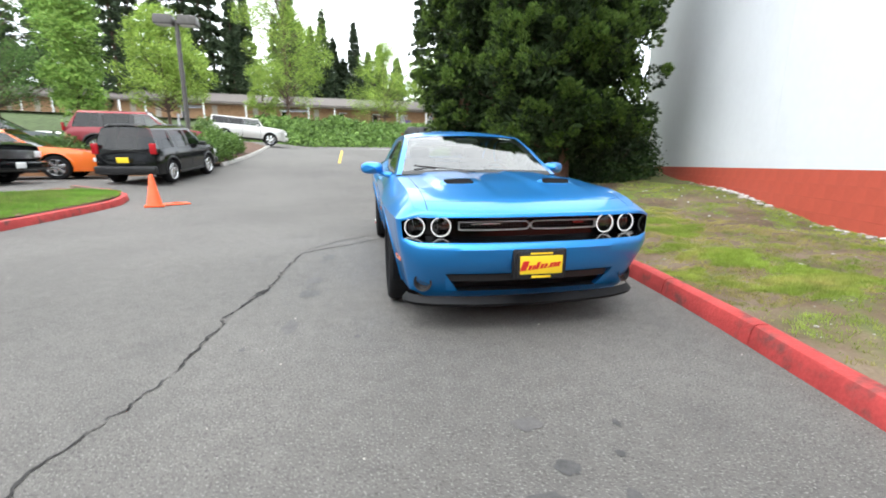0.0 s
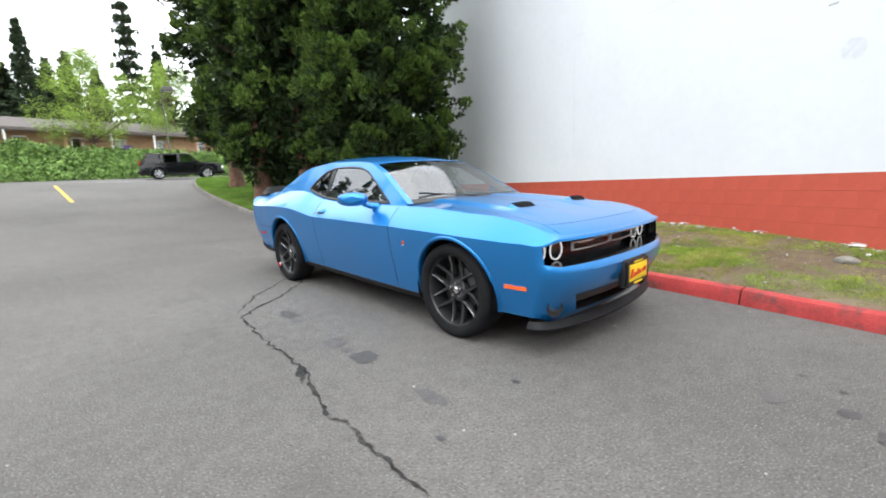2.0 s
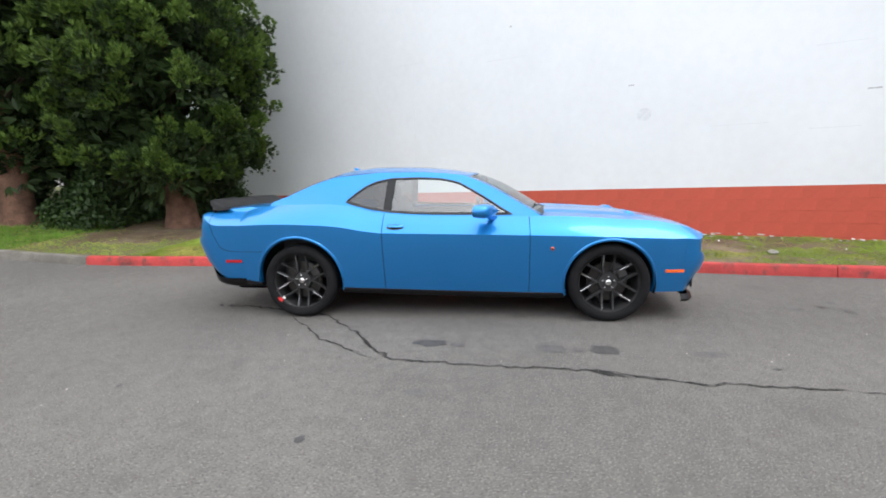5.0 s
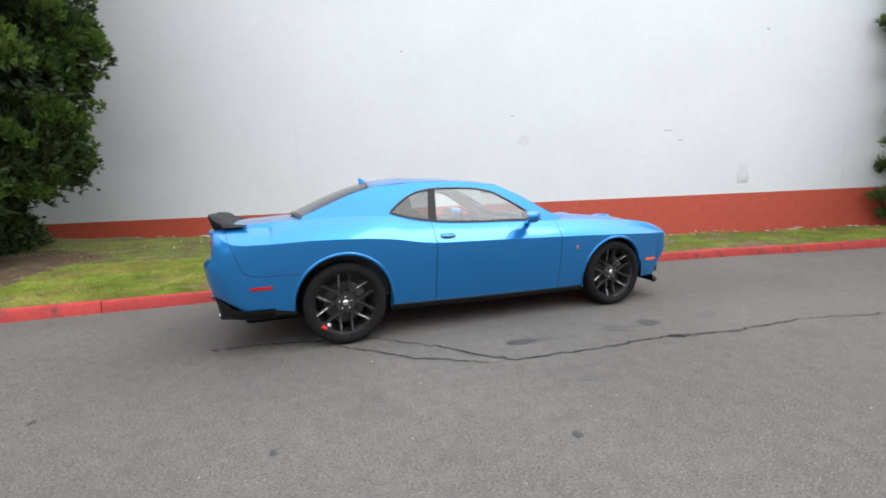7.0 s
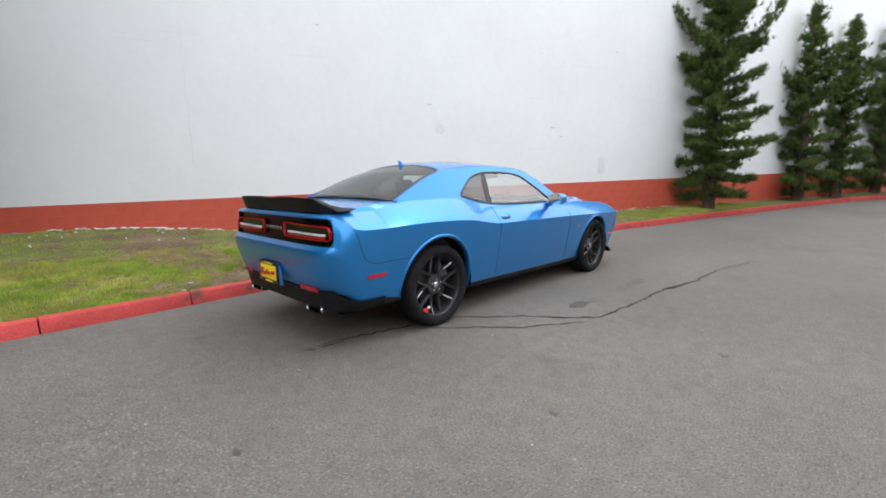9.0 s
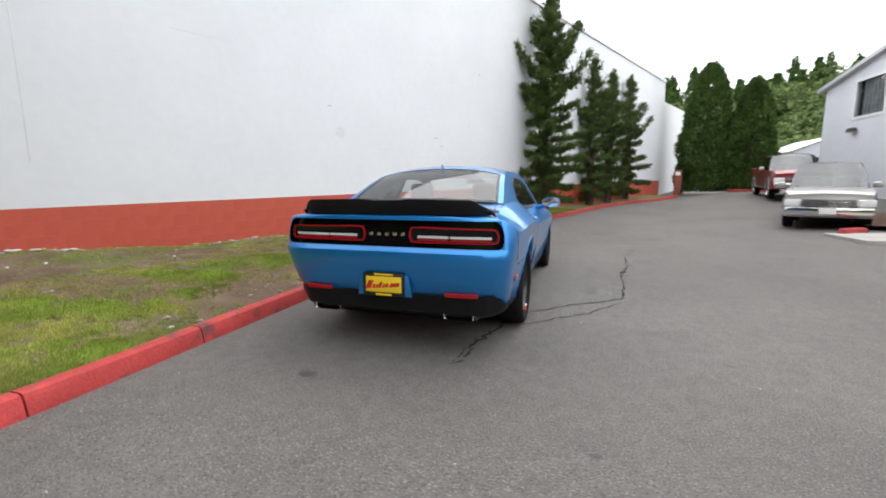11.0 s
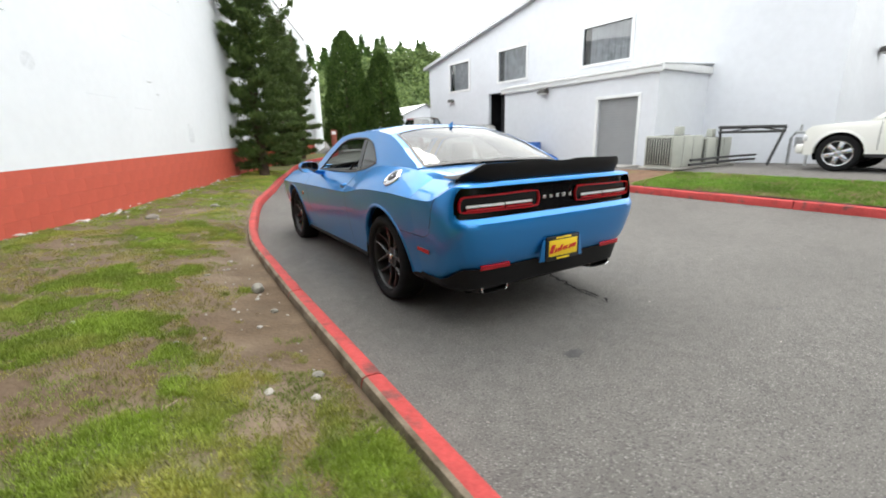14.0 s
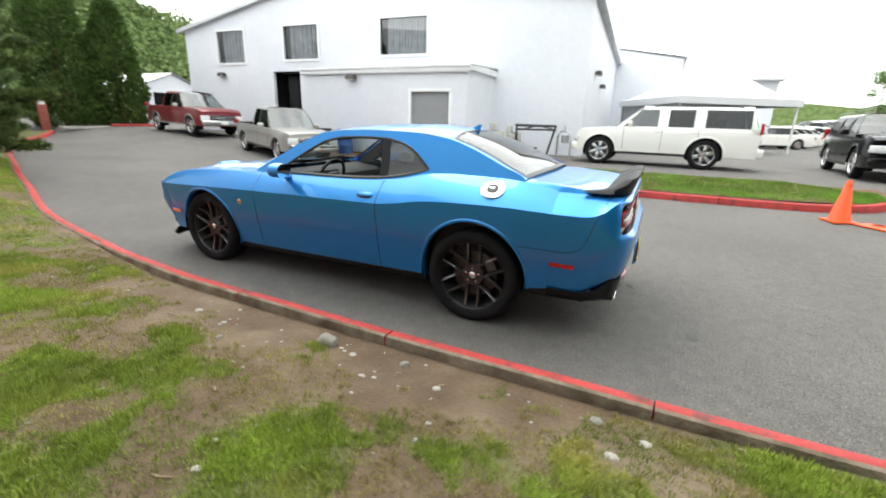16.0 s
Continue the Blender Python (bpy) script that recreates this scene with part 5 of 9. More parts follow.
for o, z in ((0.02, 0.245), (0.045, 0.228), (0.075, 0.204), (0.060, 0.182), (-0.02, 0.172)):
    g = end_rows(True, [(fx(0.30) - 0.005 + o * 0.6, -2.295 - o, z, z + 0.005, 3.0)], STEPS)[0]
    rows.append(g)
part("front_splitter", Mesh().grid(rows), M["chin"], car, "black chin spoiler under the bumper", angle=50)
rows = [[(x, y - 0.0 + o, z + dz) for x, y, z in gf[3][lower_hole[2]:lower_hole[3] + 1]] for o, dz in ((0.04, -0.02), (0.04, -0.06))]
part("intake_bar", Mesh().grid(rows), M["satin_black"], car)
# badges in the grille: small plain bars
part("grille_badge", Mesh().box((-0.30, on_front(-0.30, 0.722, 0.16)[1], 0.722), (0.20, 0.008, 0.010), 0.002, turn=pose(0, 0, 0, 0, 0, -2)), M["chrome"], car, "small bright name badge")
part("grille_badge", Mesh().box((0.36, on_front(0.36, 0.722, 0.155)[1], 0.722), (0.075, 0.006, 0.012), 0.002, turn=pose(0, 0, 0, 0, 0, 3)), M["ink_red"], car, "small red badge")


# dealer plates, front and rear
def dealer_plate(place, turn):
    th = part("dealer_plate", Mesh().box((0, 0.006, 0), (0.33, 0.012, 0.178), 0.012), M["satin_black"], car, "yellow dealer plate in a black frame")
    th.matrix_basis = pose(*place, 0, 0, turn)
    part("card", Mesh().box((0, -0.002, 0.002), (0.285, 0.005, 0.118), 0.002), M["plate_yellow"], th, "yellow card with red script")
    m = Mesh()
    for x, w, h in ((-0.112, 0.040, 0.062), (-0.076, 0.020, 0.030), (-0.051, 0.016, 0.030), (-0.024, 0.022, 0.046), (0.004, 0.018, 0.030), (0.028, 0.018, 0.030), (0.046, 0.008, 0.009), (0.066, 0.020, 0.030), (0.090, 0.018, 0.030), (0.114, 0.022, 0.030)):
        m.prism([(x - w / 2 - 0.2 * h, -0.022 + 0.1 * x), (x + w / 2 - 0.2 * h, -0.022 + 0.1 * x), (x + w / 2 + 0.2 * h, h - 0.022 + 0.1 * x), (x - w / 2 + 0.2 * h, h - 0.022 + 0.1 * x)], lambda u, v, d: (u, -0.0045 - d, v), 0.002)
    part("lettering", m, M["ink_red"], th, "slanted red bars in place of a name")
    part("frame_bar", Mesh().box((0, -0.002, -0.0755), (0.13, 0.004, 0.015), 0.002), M["plate_yellow"], th)
    part("frame_bar", Mesh().box((0, -0.002, 0.076), (0.15, 0.004, 0.012), 0.002), M["plate_yellow"], th)


part("plate_bracket", Mesh().box((0, -2.435, 0.488), (0.36, 0.05, 0.20), 0.015), M["satin_black"], car, "black plate bracket")
dealer_plate((0, -2.475, 0.488), 0)
m = Mesh().box((0, 2.575, 0.535), (0.44, 0.012, 0.155), 0.004, taper=(0.86, 1))
part("plate_pocket", m, M["blue"], car)
dealer_plate((0, 2.592, 0.545), 180)

# tail lamps: two wide units with a bright bar in a red ring, and spaced letters between them
def on_rear(x, z, out):
    w = fx(0.84, TAIL_SEAM)
    return (x, TAIL_SEAM + (2.54 - TAIL_SEAM) * bow(x, w, 7.0) - 0.045 + out, z)


for sg in (-1, 1):
    x0, x1, z0, z1 = 0.195, 0.838, 0.856, 0.966
    ring = loop_points([(x0, z0), (x0 + 0.3, z0 - 0.002), (x1 - 0.03, z0), (x1, z0 + 0.03), (x1 - 0.004, z1 - 0.03), (x1 - 0.04, z1), (x0 + 0.3, z1 + 0.004), (x0, z1 + 0.004)], 5)
    lamp = part("tail_lamp", Mesh().fan([on_rear(sg * p[0], p[1], 0.012) for p in ring]), M["gloss_black"], car, "wide tail lamp with a red ring")
    part("red_ring", Mesh().grid([[on_rear(sg * p[0], p[1], o) for p in shrink(ring, d)] for d, o in ((0.0, 0.012), (0.003, 0.028), (0.010, 0.028), (0.014, 0.012))], around=True), M["red_lens"], lamp, "glossy red light ring", angle=60)
    for a, b in ((x0 + 0.05, x0 + 0.285), (x0 + 0.295, x1 - 0.05)):
        rows = [[on_rear(sg * x, z, o) for z, o in ((0.889, 0.012), (0.892, 0.022), (0.904, 0.022), (0.907, 0.012))] for x in [a + (b - a) * k / 10 for k in range(11)]]
        part("light_bar", Mesh().grid(rows), M["lamp_white"], lamp, "pale reflector bar")
        rows = [[on_rear(sg * x, z, o) for z, o in ((0.868, 0.012), (0.871, 0.026), (0.882, 0.026), (0.885, 0.012))] for x in [a + (b - a) * k / 10 for k in range(11)]]
        part("red_bar", Mesh().grid(rows), M["red_lens"], lamp)
    # rounded corners of the black panel
    j0 = lamp_hole[3] if sg > 0 else lamp_hole[2]
    j1 = j0 - sg * 5
    for i0, i1 in ((8, 10), (10, 8)):
        p00, p01, p10, p11 = Vector(gr[i0][j0]), Vector(gr[i0][j1]), Vector(gr[i1][j0]), Vector(gr[i1][j1])
        width, high = (p01 - p00).length, (p10 - p00).length
        rad = 0.05

        def at(u, v):
            return tuple(p00.lerp(p01, u / width).lerp(p10.lerp(p11, u / width), v / high) + Vector((0, 0.002, 0)))
        arc = [(rad - rad * math.sin(math.pi / 2 * k / 8), rad - rad * math.cos(math.pi / 2 * k / 8)) for k in range(9)]
        part("panel_corner", Mesh().grid([[at(0, 0)] * 9, [at(u, v) for u, v in arc]]), M["blue"], car, angle=0)
    ex = sg * 0.545
    rr = [(0.118 * math.copysign(abs(math.cos(a)) ** 0.5, math.cos(a)), 0.033 * math.copysign(abs(math.sin(a)) ** 0.6, math.sin(a))) for a in [2 * math.pi * k / 28 for k in range(28)]]
    m = Mesh().grid([[(ex + u * s, y, 0.318 + v * s) for u, v in rr] for s, y in ((0.96, 2.25), (1.0, 2.488), (0.975, 2.494), (0.90, 2.489), (0.88, 2.39))], around=True)
    part("exhaust_tip", m, M["chrome"], car, "flattened bright exhaust tip", angle=50)
    part("exhaust_bore", Mesh().fan([(ex + u * 0.885, 2.39, 0.318 + v * 0.885) for u, v in rr]), M["dark"], car)
    part("exhaust_surround", Mesh().grid([[(ex + u * s, y, 0.325 + v * s * 1.15) for u, v in rr] for s, y in ((1.06, 2.474), (1.14, 2.484), (1.32, 2.42))], around=True), M["satin_black"], car)
    w = fx(0.40, TAIL_SEAM)
    rows = []
    for k in range(9):
        x = 0.46 + 0.24 * k / 8
        yy = TAIL_SEAM + (2.532 - TAIL_SEAM) * bow(x, w, 7.0)
        rows.append([(sg * x, yy + o, z) for z, o in ((0.468, 0.004), (0.471, 0.016), (0.499, 0.018), (0.503, 0.004))])
    part("rear_reflector", Mesh().grid(rows), M["red_lens"], car, "red reflector strip in the valance")
for k in range(5):
    x = 0.128 - 0.064 * k
    part("letter_bar", Mesh().box((x, 2.512, 0.915), (0.030, 0.010, 0.026), 0.003), M["chrome"], car, "bright plain letter block")

# rear spoiler: a black blade across the deck with turned-down ends
rows = []
for k in range(61):
    t = -1 + 2 * k / 60
    x = 0.79 * t
    e = abs(t)
    yb = tail_line(min(abs(x), xs_r - 0.012)) - 0.015
    drop = smooth(0.80, 1.0, e)
    h = 0.085 * (1 - drop) + 0.006 - 0.010 * smooth(0.22, 0.12, e) * (1 - drop)
    zb_ = deck_top(x * 0.95, yb - 0.05)
    rows.append([(x, yb - 0.15, deck_top(x * 0.95, yb - 0.15) + 0.002), (x, yb - 0.08, zb_ + 0.012 + 0.40 * h), (x, yb - 0.01, zb_ + h + 0.008), (x, yb + 0.035, zb_ + h + 0.012), (x, yb + 0.038, zb_ + h - 0.004),
                 (x, yb + 0.020, zb_ + 0.02), (x, yb + 0.005, zb_ - 0.012)])
part("rear_spoiler", Mesh().grid(rows), M["chin"], car, "black rear spoiler across the deck lid", angle=40)

# antenna fin, fuel cap, wing badges, mirrors, wipers, stickers
m = Mesh()
rows = []
for k in range(9):
    t = k / 8
    y = 1.02 + 0.125 * t
    h = 0.062 * smooth(0, 0.9, t) ** 1.4
    w = 0.009 * math.sin(math.pi * min(0.98, t * 0.75 + 0.2))
    zr = 1.450 - 0.26 * (y - 1.0)
    rows.append([(-w, y, zr), (-w * 0.5, y, zr + h * 0.55), (0, y + 0.012 * t, zr + h), (w * 0.5, y, zr + h * 0.55), (w, y, zr)])
m.grid(rows)
m.f.append(tuple(range(len(m.v) - 5, len(m.v))))
part("antenna_fin", m, M["blue"], car, "small blue antenna fin")
fz, fy = 1.035, 1.60
cap = part("fuel_cap", Mesh().lathe([(0.092, 0.0), (0.090, 0.010), (0.078, 0.014), (0.070, 0.010), (0.058, 0.012), (0.001, 0.014)], axis="x", n=36), M["chrome"], car, "round bright fuel filler cap")
lean = math.degrees(math.atan2(side_x(fy, fz - 0.05) - side_x(fy, fz + 0.05), 0.1))
cap.matrix_basis = pose(side_x(fy, fz) - 0.002, fy, fz, 0, -lean, 0)
part("cap_centre", Mesh().lathe([(0.045, 0.012), (0.043, 0.018), (0.001, 0.019)], axis="x", n=24), M["satin_black"], cap, "dark cap centre")
part("cap_emblem", Mesh().box((0.021, 0, 0), (0.006, 0.042, 0.016), 0.002), M["chrome"], cap)
for k in range(6):
    a = math.pi * 2 * k / 6
    part("bolt", Mesh().lathe([(0.006, 0.012), (0.006, 0.017), (0.001, 0.018)], (0, 0.074 * math.cos(a), 0.074 * math.sin(a)), "x", 8), M["steel"], cap)
for sg in (-1, 1):
    bx = side_x(-0.955, 0.69)
    b = part("wing_badge", Mesh().lathe([(0.001, 0.005), (0.026, 0.004), (0.028, 0.0)], (sg * bx, -0.955, 0.692), "x", 20), M["chrome"], car, "small round wing badge")
    part("badge_mark", Mesh().box((sg * (bx + 0.005), -0.955, 0.692), (0.006, 0.03, 0.03), 0.004), M["amber_lens"], b)
    part("badge_mark", Mesh().box((sg * (bx + 0.008), -0.955, 0.690), (0.005, 0.02, 0.014), 0.003), M["black"], b)
    # mirror
    rows = []
    for i in range(9):
        t = i / 8
        y = -0.44 + 0.17 * t
        s = math.sin(math.pi * (0.12 + 0.80 * (1 - t) ** 0.8)) ** 0.6 if t < 1 else 0.62
        s = (0.25, 0.66, 0.86, 0.96, 1.0, 1.0, 0.98, 0.96, 0.93)[i]
        ring = []
        for a in [2 * math.pi * q / 24 for q in range(24)]:
            ca, sa = math.cos(a), math.sin(a)
            ring.append((sg * (1.005 + 0.115 * s * math.copysign(abs(ca) ** 0.75, ca)), y + 0.03 * ca * sg * sg, 1.043 + 0.062 * s * math.copysign(abs(sa) ** 0.8, sa)))
        rows.append(ring)
    mr = part("mirror", Mesh().grid(rows, around=True), M["blue"], car, "blue door mirror", angle=60)
    mr.data.update()
    part("mirror_cap", Mesh().fan(rows[0], flip=sg > 0), M["blue"], mr)
    part("mirror_glass", Mesh().fan([(x, y - 0.002, z) for x, y, z in rows[-1]]), M["chrome"], mr, "mirror glass")
    part("mirror_arm", Mesh().tube([(sg * 0.80, -0.43, 0.965), (sg * 0.86, -0.40, 0.975), (sg * 0.93, -0.37, 1.0)], 0.035, 10, 0.024), M["blue"], mr)
for x0, x1, y0 in ((-0.05, -0.62, -0.985), (0.58, 0.02, -0.93)):
    pts = []
    for k in range(9):
        t = k / 8
        x = x0 + (x1 - x0) * t
        pts.append((x, y0 + 0.02 + 0.10 * abs(x) ** 1.5 + 0.10 * math.sin(t * 1.4), 1.022 + 0.055 * t))
    wp = part("wiper", Mesh().tube(pts, 0.008, 6), M["satin_black"], car)
part("cowl_grille", Mesh().grid([[(x, cowl_line(x) + d, hood_top(x, -0.9) + h) for d, h in ((-0.01, 0.0), (0.02, -0.012), (0.10, -0.004), (0.16, 0.0))] for x in [-0.74 + 1.48 * k / 30 for k in range(31)]]), M["satin_black"], car, "black cowl below the windshield")
m = span(pillar_a, mid_a, 0.60, 0.80, 2, 4, 0.90, 0.945, lift=-0.006)
part("windshield_sticker", m, M["white_card"], car, "white sticker at the top of the windshield")

# cabin
part("cabin_floor", Mesh().box((0, 0.4, 0.32), (1.5, 2.9, 0.1), 0.02), M["dark"], car)
for sg in (-1, 1):
    part("door_card", Mesh().grid([[(sg * x, y, z) for x, z in ((0.74, 0.35), (0.735, 0.75), (0.775, 0.975))] for y in (-0.9, 0.0, 0.6, 1.7)]), M["cabin"], car)
m = Mesh().box((0, -0.62, 0.86), (1.46, 0.42, 0.22), 0.07, turn=pose(0, 0, 0, -8, 0, 0))
m.box((0.36, -0.46, 0.955), (0.42, 0.2, 0.08), 0.035)
part("dashboard", m, M["cabin"], car)
m = Mesh()
ringp = [(0.185 * math.cos(a), 0.185 * math.sin(a), 0) for a in [2 * math.pi * k / 28 for k in range(29)]]
m.tube(ringp, 0.016, 8)
m.box((0, 0, -0.02), (0.15, 0.12, 0.05), 0.02)
for a in (0, 180, 270):
    m.tube([(0, 0, -0.02), (0.18 * math.cos(radians(a)), 0.18 * math.sin(radians(a)), 0)], 0.014, 6)
sw = part("steering_wheel", m, M["black"], car, "black steering wheel")
sw.matrix_basis = pose(0.36, -0.30, 0.93, 68, 0, 0)
for sg in (-1, 1):
    m = Mesh().box((sg * 0.36, 0.28, 0.58), (0.50, 0.54, 0.2), 0.07)
    m.box((sg * 0.36, 0.62, 0.86), (0.48, 0.16, 0.60), 0.07, turn=pose(0, 0, 0, -20, 0, 0), taper=(0.86, 0.9))
    s = part("front_seat", m, M["seat_cloth"], car, "dark front seat")
    part("headrest", Mesh().box((sg * 0.36, 0.77, 1.20), (0.26, 0.11, 0.17), 0.045, turn=pose(0, 0, 0, -12, 0, 0)), M["seat_cloth"], s)
m = Mesh().box((0, 1.06, 0.62), (1.2, 0.46, 0.2), 0.07)
m.box((0, 1.36, 0.86), (1.24, 0.16, 0.48), 0.07, turn=pose(0, 0, 0, -24, 0, 0))
part("rear_seat", m, M["seat_cloth"], car)
part("parcel_shelf", Mesh().box((0, 1.62, 1.065), (1.3, 0.34, 0.03), 0.008), M["cabin"], car)
part("interior_mirror", Mesh().box((0, -0.36, 1.315), (0.24, 0.04, 0.065), 0.02), M["black"], car)
part("under_body", Mesh().box((0, 0.1, 0.30), (1.30, 4.4, 0.16), 0.03), M["dark"], car)


# wheels: tyre, rim with six pairs of spokes, hub, disc
def spoke(a, off):
    """A bar from the hub to the rim, beside the radius at angle a by off, with a chamfered face."""
    rows = []
    ry, rz, ty, tz = math.cos(a), math.sin(a), -math.sin(a), math.cos(a)
    for k in range(9):
        t = k / 8
        r = 0.070 + (0.262 - 0.070) * t
        w = 0.0125 - 0.0015 * t
        x = 0.046 + 0.024 * t - 0.014 * math.sin(math.pi * t)
        rows.append([(x + d, r * ry + ty * (off + w * q), r * rz + tz * (off + w * q)) for d, q in ((-0.040, -0.9), (-0.008, -1.0), (0.001, -0.55), (0.001, 0.55), (-0.008, 1.0), (-0.040, 0.9))])
    return Mesh().grid(rows)


def make_wheel(name, parent, place, turn):
    w = part(name, Mesh().lathe([(0.268, -0.10), (0.300, -0.119), (0.335, -0.119), (0.355, -0.100), (0.3625, -0.066), (0.363, 0.0), (0.3625, 0.066), (0.355, 0.100), (0.335, 0.119), (0.306, 0.121), (0.284, 0.112), (0.272, 0.098), (0.268, 0.085), (0.268, -0.09)], axis="x", n=64),
             M["rubber"], parent, "wheel with a low black tyre and dark alloy spokes", angle=50)
    w.matrix_basis = pose(*place, 0, 0, turn)
    part("rim", Mesh().lathe([(0.272, 0.100), (0.277, 0.096), (0.268, 0.089), (0.263, 0.076), (0.258, 0.047), (0.252, -0.03), (0.244, -0.09)], axis="x", n=64), M["gunmetal"], w, angle=50)
    part("hub", Mesh().lathe([(0.001, 0.050), (0.030, 0.050), (0.034, 0.046), (0.064, 0.044), (0.082, 0.046), (0.090, 0.036), (0.092, 0.0)], axis="x", n=40), M["gunmetal"], w, angle=40)
    part("hub_cap", Mesh().lathe([(0.001, 0.066), (0.020, 0.065), (0.027, 0.060), (0.028, 0.045)], axis="x", n=24), M["chrome"], w)
    for k in range(6):
        a = 2 * math.pi * k / 6 + math.pi / 2
        for sp in (-0.050, 0.050):
            sk = part("spoke", spoke(a, sp), M["gunmetal"], w, angle=30)
            if (sp > 0) != (math.sin(a) > 0.1):
                continue  # sky glint put in by colour: only upper bars get the bright cut face
            rows = []
            for t in (0.40, 0.6, 0.8, 0.98):
                r, x = 0.070 + 0.192 * t, 0.0485 + 0.024 * t - 0.014 * math.sin(math.pi * t)
                rows.append([(x + h, r * math.cos(a) - math.sin(a) * (sp + q), r * math.sin(a) + math.cos(a) * (sp + q)) for q, h in ((-0.008, -0.004), (0.0, 0.0), (0.008, -0.004))])
            part("machined_face", Mesh().grid(rows), M["machined"], sk, "bright machined face on an upper spoke bar, standing for its sky glint", angle=20)
    for k in range(5):
        a = 2 * math.pi * k / 5 + math.pi / 2
        part("lug_nut", Mesh().lathe([(0.001, 0.066), (0.009, 0.064), (0.0105, 0.044)], (0, 0.054 * math.cos(a), 0.054 * math.sin(a)), "x", 8), M["chrome"], w)
    part("brake_disc", Mesh().lathe([(0.06, 0.0), (0.18, 0.0), (0.18, -0.025), (0.06, -0.025)], axis="x", n=40), M["disc"], w)
    m = Mesh().grid([[(x, r * math.cos(a), r * math.sin(a)) for x, r in ((0.012, 0.115), (0.022, 0.13), (0.022, 0.19), (-0.04, 0.198))] for a in [math.radians(20 + 6 * k) for k in range(11)]])
    part("caliper", m, M["caliper"], w)
    part("inner_barrel", Mesh().lathe([(0.250, -0.09), (0.05, -0.095)], axis="x", n=32), M["dark"], w)
    return w


for sg in (-1, 1):
    for cy in (-1.475, 1.475):
        make_wheel("wheel", car, (sg * 0.805, cy, 0.361), 0 if sg > 0 else 180)
tag = part("wheel_tag", Mesh().box((-0.935, 1.675, 0.185), (0.012, 0.05, 0.028), 0.004, turn=pose(0, 0, 0, 35, 0, 0)), M["tag_red"], car, "small red paper tag on the wheel")
part("tag_end", Mesh().box((-0.936, 1.638, 0.205), (0.012, 0.03, 0.022), 0.004, turn=pose(0, 0, 0, 35, 0, 0)), M["white_card"], tag)


# ---- foliage ----
def leaf_material(name, dark, light, rough=0.65):
    """Leaves whose green differs from sprig to sprig."""
    m = bpy.data.materials.new(name)
    m.use_nodes = True
    n, l = m.node_tree.nodes, m.node_tree.links
    b = n["Principled BSDF"]
    b.inputs["Roughness"].default_value, b.inputs["Specular IOR Level"].default_value = rough, 0.25
    geo = n.new("ShaderNodeNewGeometry")
    ramp = n.new("ShaderNodeValToRGB")
    ramp.color_ramp.elements[0].color, ramp.color_ramp.elements[1].color = (*dark, 1), (*light, 1)
    l.new(geo.outputs["Random Per Island"], ramp.inputs[0])
    tc, t = n.new("ShaderNodeTexCoord"), n.new("ShaderNodeTexNoise")
    t.inputs["Scale"].default_value = 0.9
    l.new(tc.outputs["Object"], t.inputs["Vector"])
    mr = n.new("ShaderNodeMapRange")
    mr.inputs["From Min"].default_value, mr.inputs["From Max"].default_value, mr.inputs["To Min"].default_value, mr.inputs["To Max"].default_value = 0.3, 0.7, 0.7, 1.3
    l.new(t.outputs["Fac"], mr.inputs["Value"])
    vm = n.new("ShaderNodeVectorMath")
    vm.operation = "SCALE"
    l.new(ramp.outputs[0], vm.inputs[0])
    l.new(mr.outputs[0], vm.inputs["Scale"])
    l.new(vm.outputs[0], b.inputs["Base Color"])
    return m


# near-black green holds the crown's inner shade, the tip green its lit tufts
M["leaf_cypress"] = leaf_material("cypress_shaded_foliage", (0.008, 0.018, 0.004), (0.034, 0.060, 0.014))
M["leaf_tip"] = leaf_material("cypress_lit_tips", (0.040, 0.082, 0.012), (0.115, 0.175, 0.030))
M["leaf_pine"] = leaf_material("pine_foliage", (0.026, 0.052, 0.013), (0.155, 0.220, 0.060))
M["leaf_arbor"] = leaf_material("arborvitae_foliage", (0.026, 0.058, 0.011), (0.100, 0.160, 0.034))
M["leaf_spring"] = leaf_material("spring_leaves", (0.14, 0.24, 0.035), (0.33, 0.44, 0.08))
M["leaf_mid"] = leaf_material("broad_leaves", (0.045, 0.095, 0.022), (0.12, 0.205, 0.05))
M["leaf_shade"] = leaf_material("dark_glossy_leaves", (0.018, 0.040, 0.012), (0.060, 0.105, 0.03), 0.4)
M["leaf_fresh"] = leaf_material("fresh_green_leaves", (0.10, 0.20, 0.03), (0.23, 0.35, 0.07))
M["leaf_dark"] = leaf_material("dark_conifer_foliage", (0.022, 0.038, 0.02), (0.06, 0.085, 0.04))
M["leaf_ivy"] = leaf_material("ivy_leaves", (0.06, 0.12, 0.025), (0.17, 0.27, 0.06))
# lightened green: distance haze is put into these leaf colours
M["leaf_hill"] = leaf_material("hazed_hillside_leaves", (0.07, 0.115, 0.04), (0.22, 0.29, 0.10))



